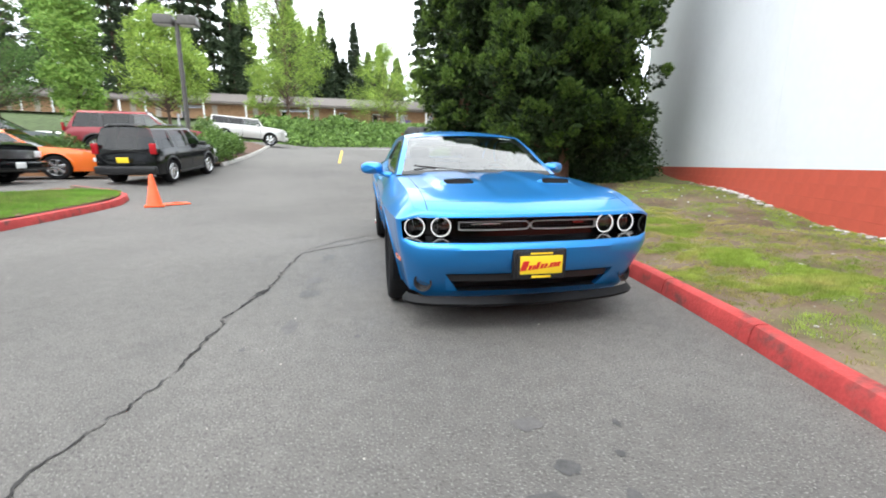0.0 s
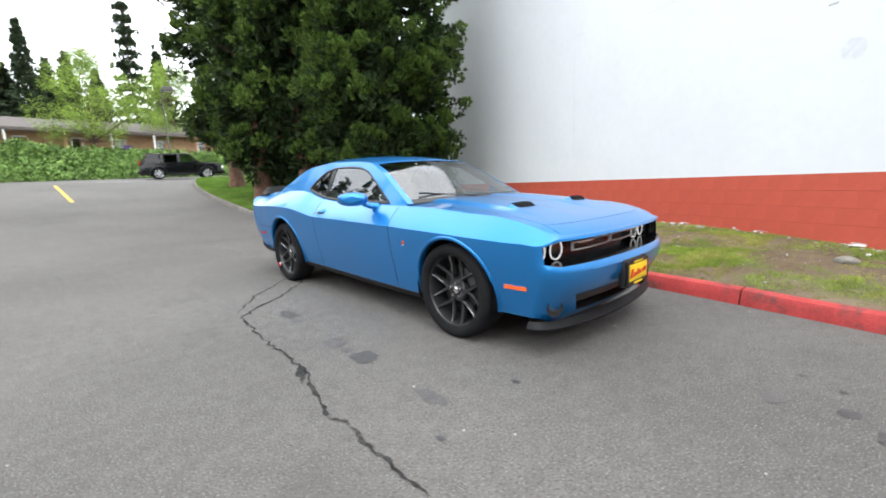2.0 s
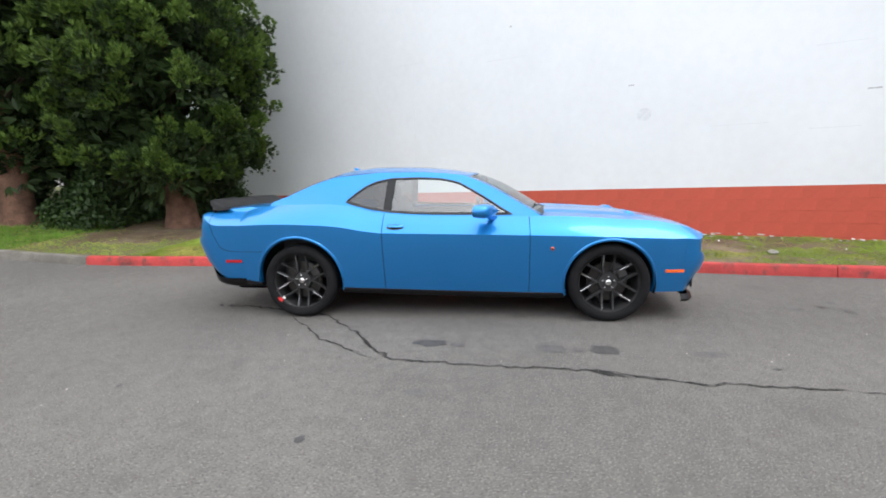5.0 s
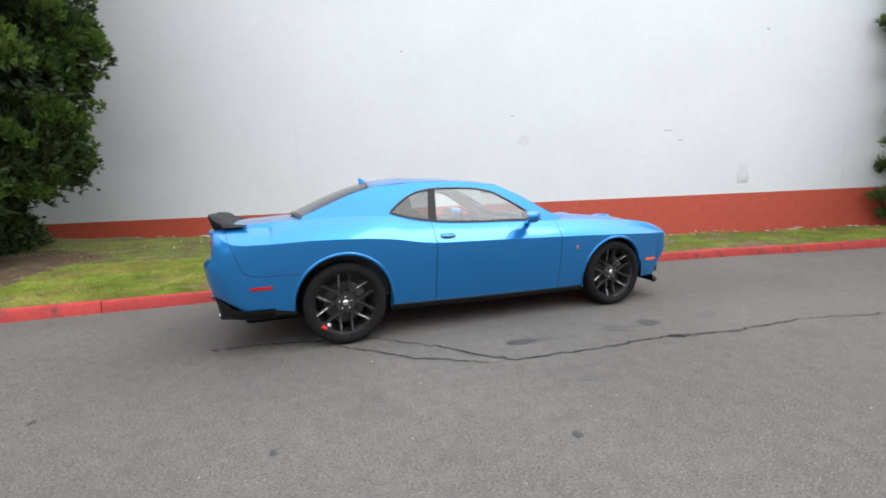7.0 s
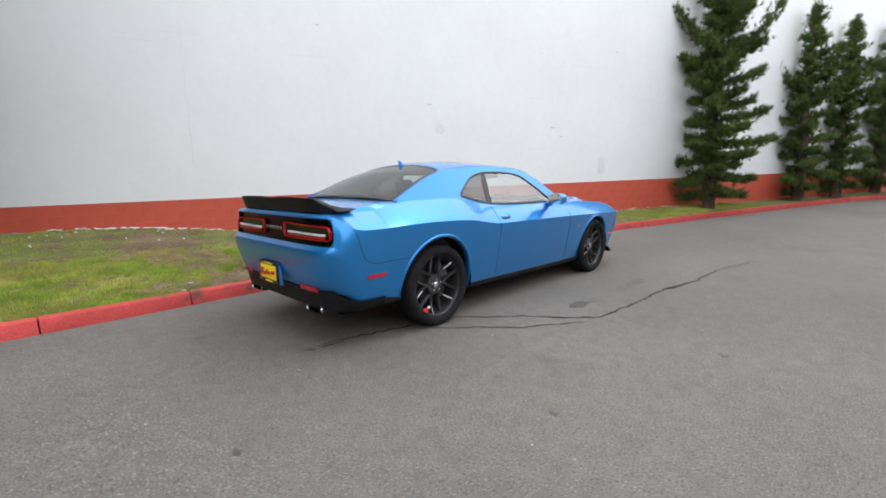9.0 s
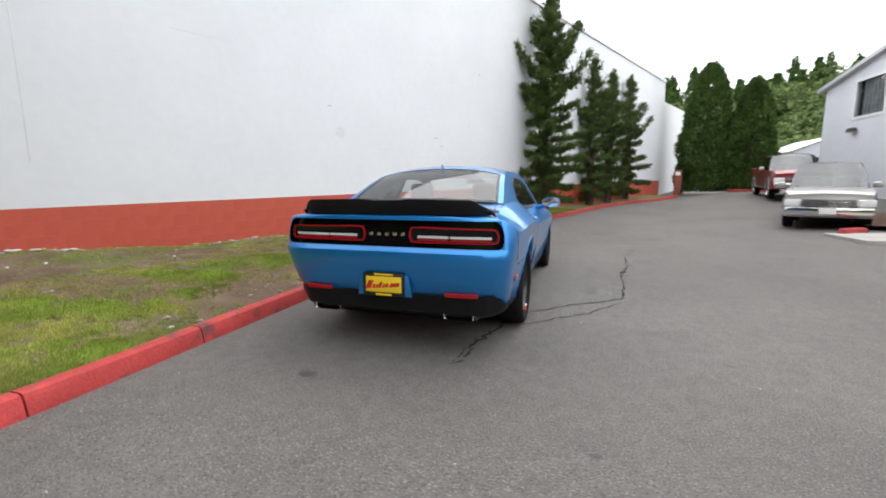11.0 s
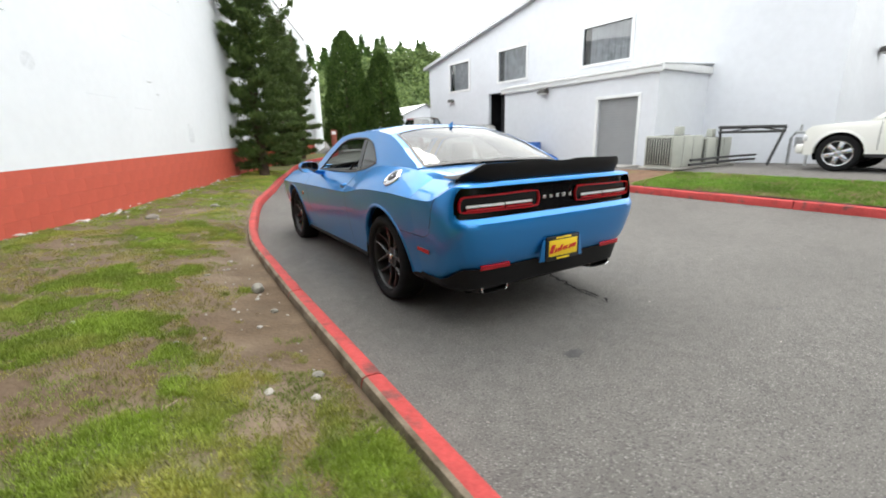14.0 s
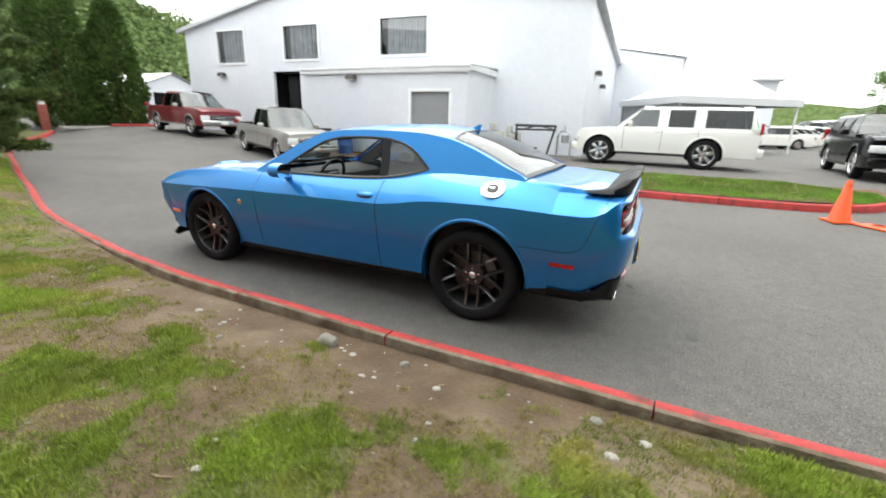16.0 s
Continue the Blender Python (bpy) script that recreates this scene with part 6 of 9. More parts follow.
def sprig(kind):
    """One small spray of leaves that points along +z, as points and faces."""
    v, f = [], []
    r = np.random.default_rng(3)
    if kind == "frond":  # upturned flat sprays
        for k in range(11):
            a, lean = 2 * math.pi * k / 11 + r.uniform(-0.3, 0.3), r.uniform(0.15, 1.15)
            d = np.array([math.sin(lean) * math.cos(a), math.sin(lean) * math.sin(a), math.cos(lean)])
            s = np.cross(d, [0.3, 0.2, 1]); s /= np.linalg.norm(s)
            ln = r.uniform(0.55, 1.0)
            i = len(v)
            v += [d * 0.05 - s * 0.05, d * 0.05 + s * 0.05, d * 0.6 * ln + s * 0.17 + [0, 0, 0.06], d * ln + [0, 0, 0.16], d * 0.6 * ln - s * 0.17 + [0, 0, 0.06]]
            f += [(i, i + 1, i + 2), (i, i + 2, i + 4), (i + 4, i + 2, i + 3)]
    elif kind == "needle":
        for k in range(12):
            a, lean = 2 * math.pi * k / 12 + r.uniform(-0.3, 0.3), r.uniform(0.2, 1.5)
            d = np.array([math.sin(lean) * math.cos(a), math.sin(lean) * math.sin(a), math.cos(lean)])
            s = np.cross(d, [0.3, 0.2, 1]); s /= np.linalg.norm(s)
            i = len(v)
            v += [-s * 0.05, s * 0.05, d * r.uniform(0.7, 1.0)]
            f += [(i, i + 1, i + 2)]
    elif kind == "spray":  # narrow scaly twigs that fan out
        for k in range(6):
            a, lean = 2 * math.pi * k / 6 + r.uniform(-0.3, 0.3), r.uniform(0.1, 1.0)
            d = np.array([math.sin(lean) * math.cos(a), math.sin(lean) * math.sin(a), math.cos(lean)])
            s = np.cross(d, r.normal(0, 1, 3)); s /= np.linalg.norm(s)
            ln = r.uniform(0.55, 1.0)
            i = len(v)
            v += [d * 0.02, d * 0.5 * ln + s * 0.115, d * ln + [0, 0, 0.1], d * 0.5 * ln - s * 0.115]
            f += [(i, i + 1, i + 2), (i, i + 2, i + 3)]
    elif kind == "far":  # a few ragged leaf masses, for distant trees
        for k in range(5):
            a, lean = 2 * math.pi * k / 5 + r.uniform(-0.4, 0.4), r.uniform(0.3, 1.5)
            d = np.array([math.sin(lean) * math.cos(a), math.sin(lean) * math.sin(a), math.cos(lean)])
            s = np.cross(d, r.normal(0, 1, 3)); s /= np.linalg.norm(s)
            i = len(v)
            v += [d * 0.1 - s * 0.22, d * 0.2 + s * 0.22, d * r.uniform(0.6, 1.0)]
            f += [(i, i + 1, i + 2)]
    elif kind == "tuft":  # upright grass blades
        for k in range(5):
            a, lean = 2 * math.pi * k / 5 + r.uniform(-0.3, 0.3), r.uniform(0.15, 0.95)
            o = np.array([math.cos(a), math.sin(a), 0]) * r.uniform(0.05, 0.5)
            d = np.array([math.sin(lean) * math.cos(a), math.sin(lean) * math.sin(a), math.cos(lean)])
            s = np.array([-math.sin(a), math.cos(a), 0]) * 0.095
            i = len(v)
            v += [o - s, o + s, o + d * r.uniform(0.6, 1.0)]
            f += [(i, i + 1, i + 2)]
    else:  # broad leaves
        for k in range(7):
            o = r.normal(0, 0.38, 3)
            d = r.normal(0, 1, 3); d /= np.linalg.norm(d)
            s = np.cross(d, r.normal(0, 1, 3)); s /= np.linalg.norm(s)
            i = len(v)
            v += [o, o + d * 0.25 + s * 0.16, o + d * 0.52, o + d * 0.25 - s * 0.16]
            f += [(i, i + 1, i + 2), (i, i + 2, i + 3)]
    return np.array(v), np.array(f)


SPRIGS = {k: sprig(k) for k in ("frond", "needle", "spray", "tuft", "far", "broad")}


def foliage(name, kind, places, ways, sizes, material):
    """Many sprigs as one mesh: place, way and size of each."""
    tv, tf = SPRIGS[kind]
    n = len(places)
    w = np.asarray(ways, float)
    w /= np.linalg.norm(w, axis=1)[:, None] + 1e-9
    h = np.random.default_rng(11).normal(size=(n, 3))
    u = np.cross(w, h)
    u /= np.linalg.norm(u, axis=1)[:, None] + 1e-9
    q = np.cross(w, u)
    r = np.stack([u, q, w], axis=1) * np.asarray(sizes, float)[:, None, None]
    v = (np.einsum("kj,njc->nkc", tv, r) + np.asarray(places, float)[:, None, :]).reshape(-1, 3)
    f = (tf[None] + (np.arange(n) * len(tv))[:, None, None]).reshape(-1, 3)
    me = bpy.data.meshes.new(name)
    me.vertices.add(len(v))
    me.vertices.foreach_set("co", v.astype(np.float32).ravel())
    me.loops.add(len(f) * 3)
    me.loops.foreach_set("vertex_index", f.astype(np.int32).ravel())
    me.polygons.add(len(f))
    me.polygons.foreach_set("loop_start", np.arange(0, len(f) * 3, 3, dtype=np.int32))
    me.update(calc_edges=True)
    me.validate()
    me.materials.append(material)
    return me


def lobes(centres, radii, per, jitter=0.25, up=0.5, seed=1, size=(0.16, 0.3)):
    """Sprigs over the outer halves of many rounded lobes."""
    r = np.random.default_rng(seed)
    c = np.repeat(np.asarray(centres, float), per, axis=0)
    rad = np.repeat(np.asarray(radii, float), per)
    d = r.normal(size=c.shape)
    d /= np.linalg.norm(d, axis=1)[:, None]
    p = c + d * (rad * r.uniform(0.55, 1.05, len(c)))[:, None]
    w = d + np.array([0, 0, up]) + r.normal(0, jitter, c.shape)
    return p, w, r.uniform(*size, len(c))


def trunk_mesh(height, r0, r1, bend=0.15, seed=0):
    r = np.random.default_rng(seed)
    pts, x, y = [], 0.0, 0.0
    for k in range(9):
        pts.append((x, y, height * k / 8 - 0.15))
        x += r.uniform(-bend, bend) * 0.4
        y += r.uniform(-bend, bend) * 0.4
    return pts, Mesh().tube(pts, r0, 12, r1)


def cypress(x, y, z, height, radius, base, seed, label, slim=1.0, per=38, sprig_size=(0.12, 0.22)):
    """A dense conifer: upswept boughs on a stout trunk; pale tip tufts coloured as lit, foliage between them coloured
    as shaded.
    """
    th = thing("conifer_tree", label, "tree", (x, y, z))
    pts, tm = trunk_mesh(height * 0.9, 0.30, 0.05, 0.1, seed)
    tm.lathe([(0.46, -0.2), (0.38, 0.05), (0.31, 0.4), (0.29, 0.8)], n=12)
    part("trunk", tm, M["bark_red"], th, angle=60)
    r = np.random.default_rng(seed)
    prof = curve([(0, 0.66), (0.06, 0.86), (0.16, 1.0), (0.5, 0.96), (0.75, 0.74), (0.92, 0.38), (1.0, 0.08)])
    cs, rs, tip = [], [], []
    bm = Mesh()
    while len(cs) < int((150 if per > 90 else 120) * radius * height / 12):
        t = r.uniform(0, 1) ** 0.9
        a = r.uniform(0, 2 * math.pi)
        rr = radius * prof(t) * r.uniform(0.74, 1.0) * (1 + 0.13 * math.sin(3 * a + seed) + 0.10 * math.sin(7 * t * 6 + 2 * a))
        zc = base + (height - base) * t
        cs.append((rr * slim * math.cos(a), rr * math.sin(a), zc))
        rs.append(r.uniform(0.26, 0.48) * (0.65 + 0.35 * prof(t)))
        # two or three tufts at the bough's end
        for k in range(r.integers(2, 5)):
            b, e = a + r.uniform(-0.25, 0.25), rr + r.uniform(0.02, 0.28)
            tip.append((e * slim * math.cos(b), e * math.sin(b), zc + r.uniform(-0.12, 0.38)))
        if len(cs) % 4 == 0:
            bm.tube([(0, 0, zc - 0.5), (rr * 0.5 * math.cos(a), rr * 0.5 * math.sin(a), zc - 0.25), (rr * 0.9 * math.cos(a), rr * 0.9 * math.sin(a), zc)], 0.045, 5, 0.012)
    part("limb_frame", bm, M["bark"], th)
    p, w, s = lobes(cs, rs, int(per * 0.62), 0.35, 0.9, seed, sprig_size)
    w += np.array([p[:, 0], p[:, 1], np.zeros(len(p))]).T * 0.35
    cs = list(cs)
    for k in range(70 if per > 90 else 44):
        t, a, rr = r.uniform(0.0, 0.85), r.uniform(0, 2 * math.pi), radius * r.uniform(0.15, 0.5)
        cs.append((rr * math.cos(a), rr * math.sin(a), base + (height - base) * t))
        rs.append(0.55)
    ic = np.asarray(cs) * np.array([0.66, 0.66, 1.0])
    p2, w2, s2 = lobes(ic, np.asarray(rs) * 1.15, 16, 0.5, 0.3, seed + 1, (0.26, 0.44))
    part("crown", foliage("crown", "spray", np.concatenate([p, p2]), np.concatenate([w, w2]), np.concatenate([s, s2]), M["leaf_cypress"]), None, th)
    # paler tufts: light on the bough ends put into the leaf colour
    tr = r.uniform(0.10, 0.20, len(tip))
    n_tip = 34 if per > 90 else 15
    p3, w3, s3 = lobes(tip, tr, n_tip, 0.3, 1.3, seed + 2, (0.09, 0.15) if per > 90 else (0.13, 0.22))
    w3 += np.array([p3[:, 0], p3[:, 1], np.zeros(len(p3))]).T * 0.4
    part("new_growth", foliage("new_growth", "spray", p3, w3, s3, M["leaf_tip"]), None, th, "paler green tip tufts, coloured as if lit from above")
    return th


def bank_at(x, y):
    return bank_z(x, y) - 0.03


cypress(4.30, 6.65, bank_at(4.30, 6.65), 11.0, 2.09, 1.15, 21, "tall dense conifer with tufted green foliage near the wall", 1.0, 92, (0.10, 0.17))
cypress(3.60, 10.0, bank_at(3.60, 10.0), 12.0, 1.6, 1.3, 22, "tall dark conifer on the grass verge", 1.0, 60, (0.12, 0.2))
cypress(2.75, 11.7, bank_at(2.75, 11.7), 11.5, 1.2, 1.3, 23, "tall dark conifer on the verge by the street", 1.0, 60, (0.12, 0.2))
cypress(6.2, 11.2, bank_at(6.2, 11.2), 11.0, 2.3, 0.9, 24, "tall dense conifer behind its neighbours at the wall's end", 0.85, 30)
cypress(4.6, 14.1, bank_at(4.6, 14.1), 12.0, 1.7, 0.9, 26, "tall dark conifer in the middle of the row", 1.0, 30)
cypress(3.8, 17.6, bank_at(3.8, 17.6), 13.5, 1.85, 1.9, 25, "tall dark conifer behind the others by the street", 1.0, 30)


def pine(x, y, z, height, radius, seed, label, dense=1.0):
    """A wind-shaped pine: bare upturned limbs in whorls, needles in dense pads along them."""
    th = thing("pine_tree", label, "tree", (x, y, z))
    pts, tm = trunk_mesh(height * 0.97, 0.17, 0.03, 0.12, seed)
    part("trunk", tm, M["bark"], th, angle=60)
    r = np.random.default_rng(seed)
    bm, ps, ws, ss = Mesh(), [], [], []
    n = int(height * (7.6 if dense > 0.9 else 6.8))
    prof = curve([(0, 0.85), (0.10, 1.0), (0.30, 0.86), (0.50, 0.62), (0.65, 0.42), (0.80, 0.26), (1.0, 0.08)])
    limbs = [((k + 0.5) / n, k * 2.4 + r.uniform(-0.4, 0.4), r.uniform(0.55, 1.25), 0.5) for k in range(n)]
    # a few long arms that sweep up and outwards
    limbs += [(0.46 + 0.055 * k, side, r.uniform(1.6, 2.1), 1.15) for k, side in enumerate((0.1, 3.0, 0.5, 2.7, 3.5, -0.4)[: 6 if dense > 0.9 else 5])]
    for t, a, f, lift in limbs:
        zc = height * (0.05 + 0.92 * t)
        ln = radius * prof(t) * f
        path = []
        for q in range(6):
            u = q / 5
            path.append(np.array([ln * u * math.cos(a), ln * u * math.sin(a), zc + ln * (-0.30 * (1 - t) * u + lift * u * u * (0.3 + t))]))
        bm.tube([tuple(v) for v in path], 0.03 * (1.2 - t), 5, 0.008)
        m = int((60 + 230 * ln) * max(0.85, dense))
        pads = max(3, int(ln * 6))
        for q in range(m):
            u = min(1.0, max(0.05, (r.integers(0, pads) + 0.75) / pads + r.normal(0, 0.24 / pads)))
            i = min(4, int(u * 5))
            p = path[i] + (path[i + 1] - path[i]) * (u * 5 - i) + r.normal(0, 1, 3) * np.array([0.085, 0.085, 0.06]) * (1.4 - 0.6 * u)
            ps.append(p)
            ws.append((path[i + 1] - path[i]) / (np.linalg.norm(path[i + 1] - path[i]) + 1e-6) * 0.8 + np.array([0, 0, 0.8]) + r.normal(0, 0.5, 3))
            ss.append(r.uniform(0.11, 0.20))
    for q in range(90):
        ps.append((r.normal(0, 0.05), r.normal(0, 0.05), height * r.uniform(0.9, 1.02)))
        ws.append((r.normal(0, 0.5), r.normal(0, 0.5), 1))
        ss.append(r.uniform(0.08, 0.14))
    part("limb_frame", bm, M["bark"], th, kind="stuff")
    part("crown", foliage("crown", "needle", ps, ws, ss, M["leaf_pine"]), None, th)
    return th


pine(-0.20, -10.2, bank_at(-0.2, -10.2), 7.9, 1.32, 31, "wind-shaped pine with upturned limbs against the wall")
pine(-1.75, -14.4, bank_at(-1.75, -14.4), 6.1, 0.90, 32, "slender wind-shaped pine against the white wall", 0.6)
pine(-2.6, -16.4, bank_at(-2.6, -16.4), 5.9, 0.82, 33, "slender leaning pine against the white wall", 0.6)
pine(-3.55, -18.6, bank_at(-3.55, -18.6), 6.0, 0.92, 34, "slender pine at the end of the wall", 0.6)


def arborvitae(x, y, z, height, radius, seed, label):
    """A clipped-looking dense cone of fine foliage with a ragged tip."""
    th = thing("arborvitae", label, "tree", (x, y, z))
    part("trunk", trunk_mesh(height * 0.8, 0.2, 0.04, 0.05, seed)[1], M["bark"], th)
    r = np.random.default_rng(seed)
    n = int(5200 * radius)
    t = r.uniform(0, 1, n) ** 1.15
    a = r.uniform(0, 2 * math.pi, n)
    prof = np.interp(t, [0, 0.06, 0.2, 0.45, 0.75, 0.93, 1.0], [0.84, 0.97, 1.0, 0.93, 0.68, 0.36, 0.10])
    bump = 1 + 0.10 * np.sin(5 * a + seed) * np.cos(9 * t) + 0.09 * np.sin(23 * t + 3 * a) + 0.07 * np.sin(11 * t - 2 * a + seed)
    rr = radius * prof * bump * r.uniform(0.82, 1.05, n)
    p = np.stack([rr * np.cos(a), rr * np.sin(a), 0.1 + height * t + r.normal(0, 0.08, n)], axis=1)
    w = np.stack([np.cos(a) * 0.7, np.sin(a) * 0.7, np.ones(n)], axis=1) + r.normal(0, 0.25, (n, 3))
    part("crown", foliage("crown", "spray", p, w, r.uniform(0.15, 0.30, n), M["leaf_arbor"]), None, th)
    return th


arborvitae(-8.5, -24.8, ground_z(-8.5, -24.8) - 0.1, 7.3, 1.45, 41, "tall dense clipped arborvitae beyond the drive")
arborvitae(-10.45, -23.6, ground_z(-10.45, -23.6) - 0.1, 6.0, 1.1, 42, "shorter dense arborvitae beside its neighbour")


def shrub(x, y, z, rx, ry, h, seed, material, label, kind="broad", n=1800, size=(0.11, 0.22)):
    th = thing("shrub", label, "shrub", (x, y, z))
    r = np.random.default_rng(seed)
    bm = Mesh()
    for k in range(9):
        a = r.uniform(0, 6.28)
        bm.tube([(0, 0, -0.05), (rx * 0.35 * math.cos(a), ry * 0.35 * math.sin(a), h * 0.5), (rx * 0.7 * math.cos(a), ry * 0.7 * math.sin(a), h * 0.85)], 0.02, 5, 0.006)
    part("stem", bm, M["bark"], th)
    d = r.normal(size=(n, 3))
    d /= np.linalg.norm(d, axis=1)[:, None]
    d[:, 2] = np.abs(d[:, 2])
    k = r.uniform(0.55, 1.0, n) * (1 + 0.18 * np.sin(5 * d[:, 0] + seed) * np.cos(4 * d[:, 1]))
    p = d * np.array([rx, ry, h]) * k[:, None]
    part("crown", foliage("crown", kind, p, d + [0, 0, 0.4] + r.normal(0, 0.3, (n, 3)), r.uniform(*size, n), material), None, th)
    return th


shrub(6.3, 7.2, bank_at(6.3, 7.2), 1.0, 0.8, 1.15, 51, M["leaf_shade"], "dark green leafy shrub at the foot of the wall")
shrub(7.3, 8.0, bank_at(7.3, 8.0), 0.9, 0.9, 1.9, 52, M["leaf_shade"], "dark green leafy shrub close to the wall")
shrub(4.3, 11.8, bank_at(4.3, 11.8), 1.6, 1.2, 1.6, 54, M["leaf_shade"], "dark shrub under the tall conifers")
shrub(6.4, 9.9, bank_at(6.4, 9.9), 1.7, 1.2, 2.7, 55, M["leaf_shade"], "dense dark shrub between the conifers and the wall")
shrub(4.6, 8.6, bank_at(4.6, 8.6), 1.5, 0.9, 1.3, 53, M["leaf_shade"], "low shrub under the conifer")


def street_tree(x, y, z, height, radius, base, seed, material, label, narrow=1.0, n_lobes=60):
    """A young broad-leaved tree: forked limbs, airy crown with gaps."""
    th = thing("street_tree", label, "tree", (x, y, z), group="street trees")
    r = np.random.default_rng(seed)
    part("trunk", trunk_mesh(height * 0.85, 0.14, 0.03, 0.1, seed)[1], M["bark"], th)
    cs, rs, bm = [], [], Mesh()
    for k in range(n_lobes):
        t = r.uniform(0, 1)
        a = r.uniform(0, 2 * math.pi)
        rr = radius * narrow * (math.sin(math.pi * (0.12 + 0.80 * t)) ** 0.7) * (1 - 0.45 * t) * r.uniform(0.35, 1.05) * 1.15
        c = (rr * math.cos(a), rr * math.sin(a), base + (height - base) * t)
        cs.append(c)
        rs.append(r.uniform(0.35, 0.75) * radius / 2.6)
        bm.tube([(0, 0, max(base * 0.7, c[2] - rr * 0.9)), (c[0] * 0.55, c[1] * 0.55, c[2] - rr * 0.3), c], 0.035, 5, 0.008)
    part("limb_frame", bm, M["bark"], th)
    p, w, s = lobes(cs, rs, 46, 0.6, 0.2, seed, (0.16, 0.34))
    part("crown", foliage("crown", "broad", p, w, s, material), None, th)
    return th


TERRACE = lambda x, y: 4.2 + 0.02 * (y - 40) - 0.028 * (x + 4)
street_tree(1.7, 50.5, TERRACE(1.7, 50.5), 9.5, 4.6, 2.2, 61, M["leaf_spring"], "young street tree in bright spring leaf", n_lobes=70)
street_tree(-8.4, 43.0, TERRACE(-8.4, 43), 17.5, 4.6, 2.6, 62, M["leaf_spring"], "tall broad street tree in bright spring leaf", n_lobes=130)
street_tree(-15.7, 33.0, 2.6, 9.0, 3.2, 2.6, 63, M["leaf_spring"], "round street tree in bright spring leaf behind a red car", n_lobes=95)
street_tree(-15.8, 22.0, 1.4, 9.5, 2.1, 2.0, 64, M["leaf_fresh"], "narrow columnar green tree in the lot", 0.6, 110)
street_tree(-25.0, 30.0, 2.6, 13.0, 5.0, 2.4, 65, M["leaf_mid"], "large loose green tree at the lot's edge", n_lobes=110)
street_tree(-12.0, 49.0, TERRACE(-12, 49), 6.0, 2.0, 1.2, 66, M["leaf_spring"], "small young tree before the shops", n_lobes=26)
street_tree(10.0, 56.0, TERRACE(10, 56), 11.0, 4.2, 2.0, 67, M["leaf_spring"], "street tree in fresh leaf across the road", n_lobes=70)


def conifer_points(x, y, z, h, r0, r, n):
    """Sprigs of a far spruce with drooping tiers."""
    t = r.uniform(0, 1, n) ** 0.75
    t = 1 - t
    tier = np.floor(t * 16 + r.uniform(0, 1)) / 16
    a = r.uniform(0, 2 * math.pi, n)
    rr = r0 * (1 - tier) ** 0.85 * r.uniform(0.15, 1.0, n) * (0.8 + 0.3 * np.sin(a * 4 + tier * 40))
    p = np.stack([x + rr * np.cos(a), y + rr * np.sin(a), z + h * (0.06 + 0.94 * tier) - rr * 0.32 + r.normal(0, 0.2, n)], axis=1)
    w = np.stack([np.cos(a), np.sin(a), np.full(n, 0.15)], axis=1) + r.normal(0, 0.2, (n, 3))
    return p, w, r.uniform(0.5, 1.05, n)


def wood(name, label, spots, material, n=1500):
    r = np.random.default_rng(len(spots) + 5)
    ps, ws, ss, tm = [], [], [], Mesh()
    for x, y, z, h, r0 in spots:
        p, w, s = conifer_points(x, y, z, h, r0, r, n)
        ps.append(p), ws.append(w), ss.append(s)
        tm.tube([(x, y, z - 1), (x, y, z + h * 0.95)], 0.3, 6, 0.05)
    th = thing(name, label, "woods", kind="stuff")
    part("crowns", foliage("crowns", "far", np.concatenate(ps), np.concatenate(ws), np.concatenate(ss), material), None, th, kind="stuff")
    part("trunks", tm, M["bark"], th, kind="stuff")
    return th


r_ = np.random.default_rng(77)
spots = []
for k in range(38):
    b = -50 + 47 * k / 37 + r_.uniform(-1.2, 1.2)
    d = r_.uniform(74, 100)
    tall = 30 if b < -16 else (22 if b < -8 else 15)
    spots.append((-1.1 + d * math.sin(radians(b)), -5 + d * math.cos(radians(b)), 5.0, tall * r_.uniform(0.8, 1.15), r_.uniform(3.0, 4.4)))
for b, d, h in ((-7.0, 78, 17), (-5.6, 83, 15), (-4.3, 80, 19), (-3.1, 84, 16), (-0.6, 82, 18), (2.4, 84, 15), (-2.0, 85, 13), (1.0, 88, 15), (4.5, 80, 12), (7.5, 82, 27), (10, 86, 18), (14, 84, 16), (19, 84, 18)):
    spots.append((-1.1 + d * math.sin(radians(b)), -5 + d * math.cos(radians(b)), 5.0, h, 3.4))
wood("conifer_wood", "dark tall conifer wood behind the shops", spots, M["leaf_dark"], 1300)

# wooded hill beyond the drive
rows = []
for i in range(31):
    x = -75 + 105 * i / 30
    rows.append([(x, -44 - 5.0 * j, 0.8 + 18.0 * smooth(0, 12, j) * (0.8 + 0.2 * math.sin(x * 0.11 + 1)) + 0.5 * noise.noise((x * 0.2, j * 0.7, 0))) for j in range(13)])
solid("hillside", Mesh().grid(rows), M["lawn"], "green wooded hillside beyond the lot", "hill", kind="structure", angle=80)
ps, ws, ss = [], [], []
for k in range(270):
    x, j = r_.uniform(-62, 6), r_.uniform(0, 12)
    z = 0.8 + 18.0 * smooth(0, 12, j) * (0.8 + 0.2 * math.sin(x * 0.11 + 1))
    rad = r_.uniform(1.6, 3.4)
    p, w, s = lobes([(x, -44 - 5 * j, z + rad * 0.9)], [rad], 110, 0.5, 0.3, k, (0.55, 1.1))
    ps.append(p), ws.append(w), ss.append(s)
th = thing("hillside_trees", "mixed light and mid green trees on the hillside", "woods", kind="stuff")
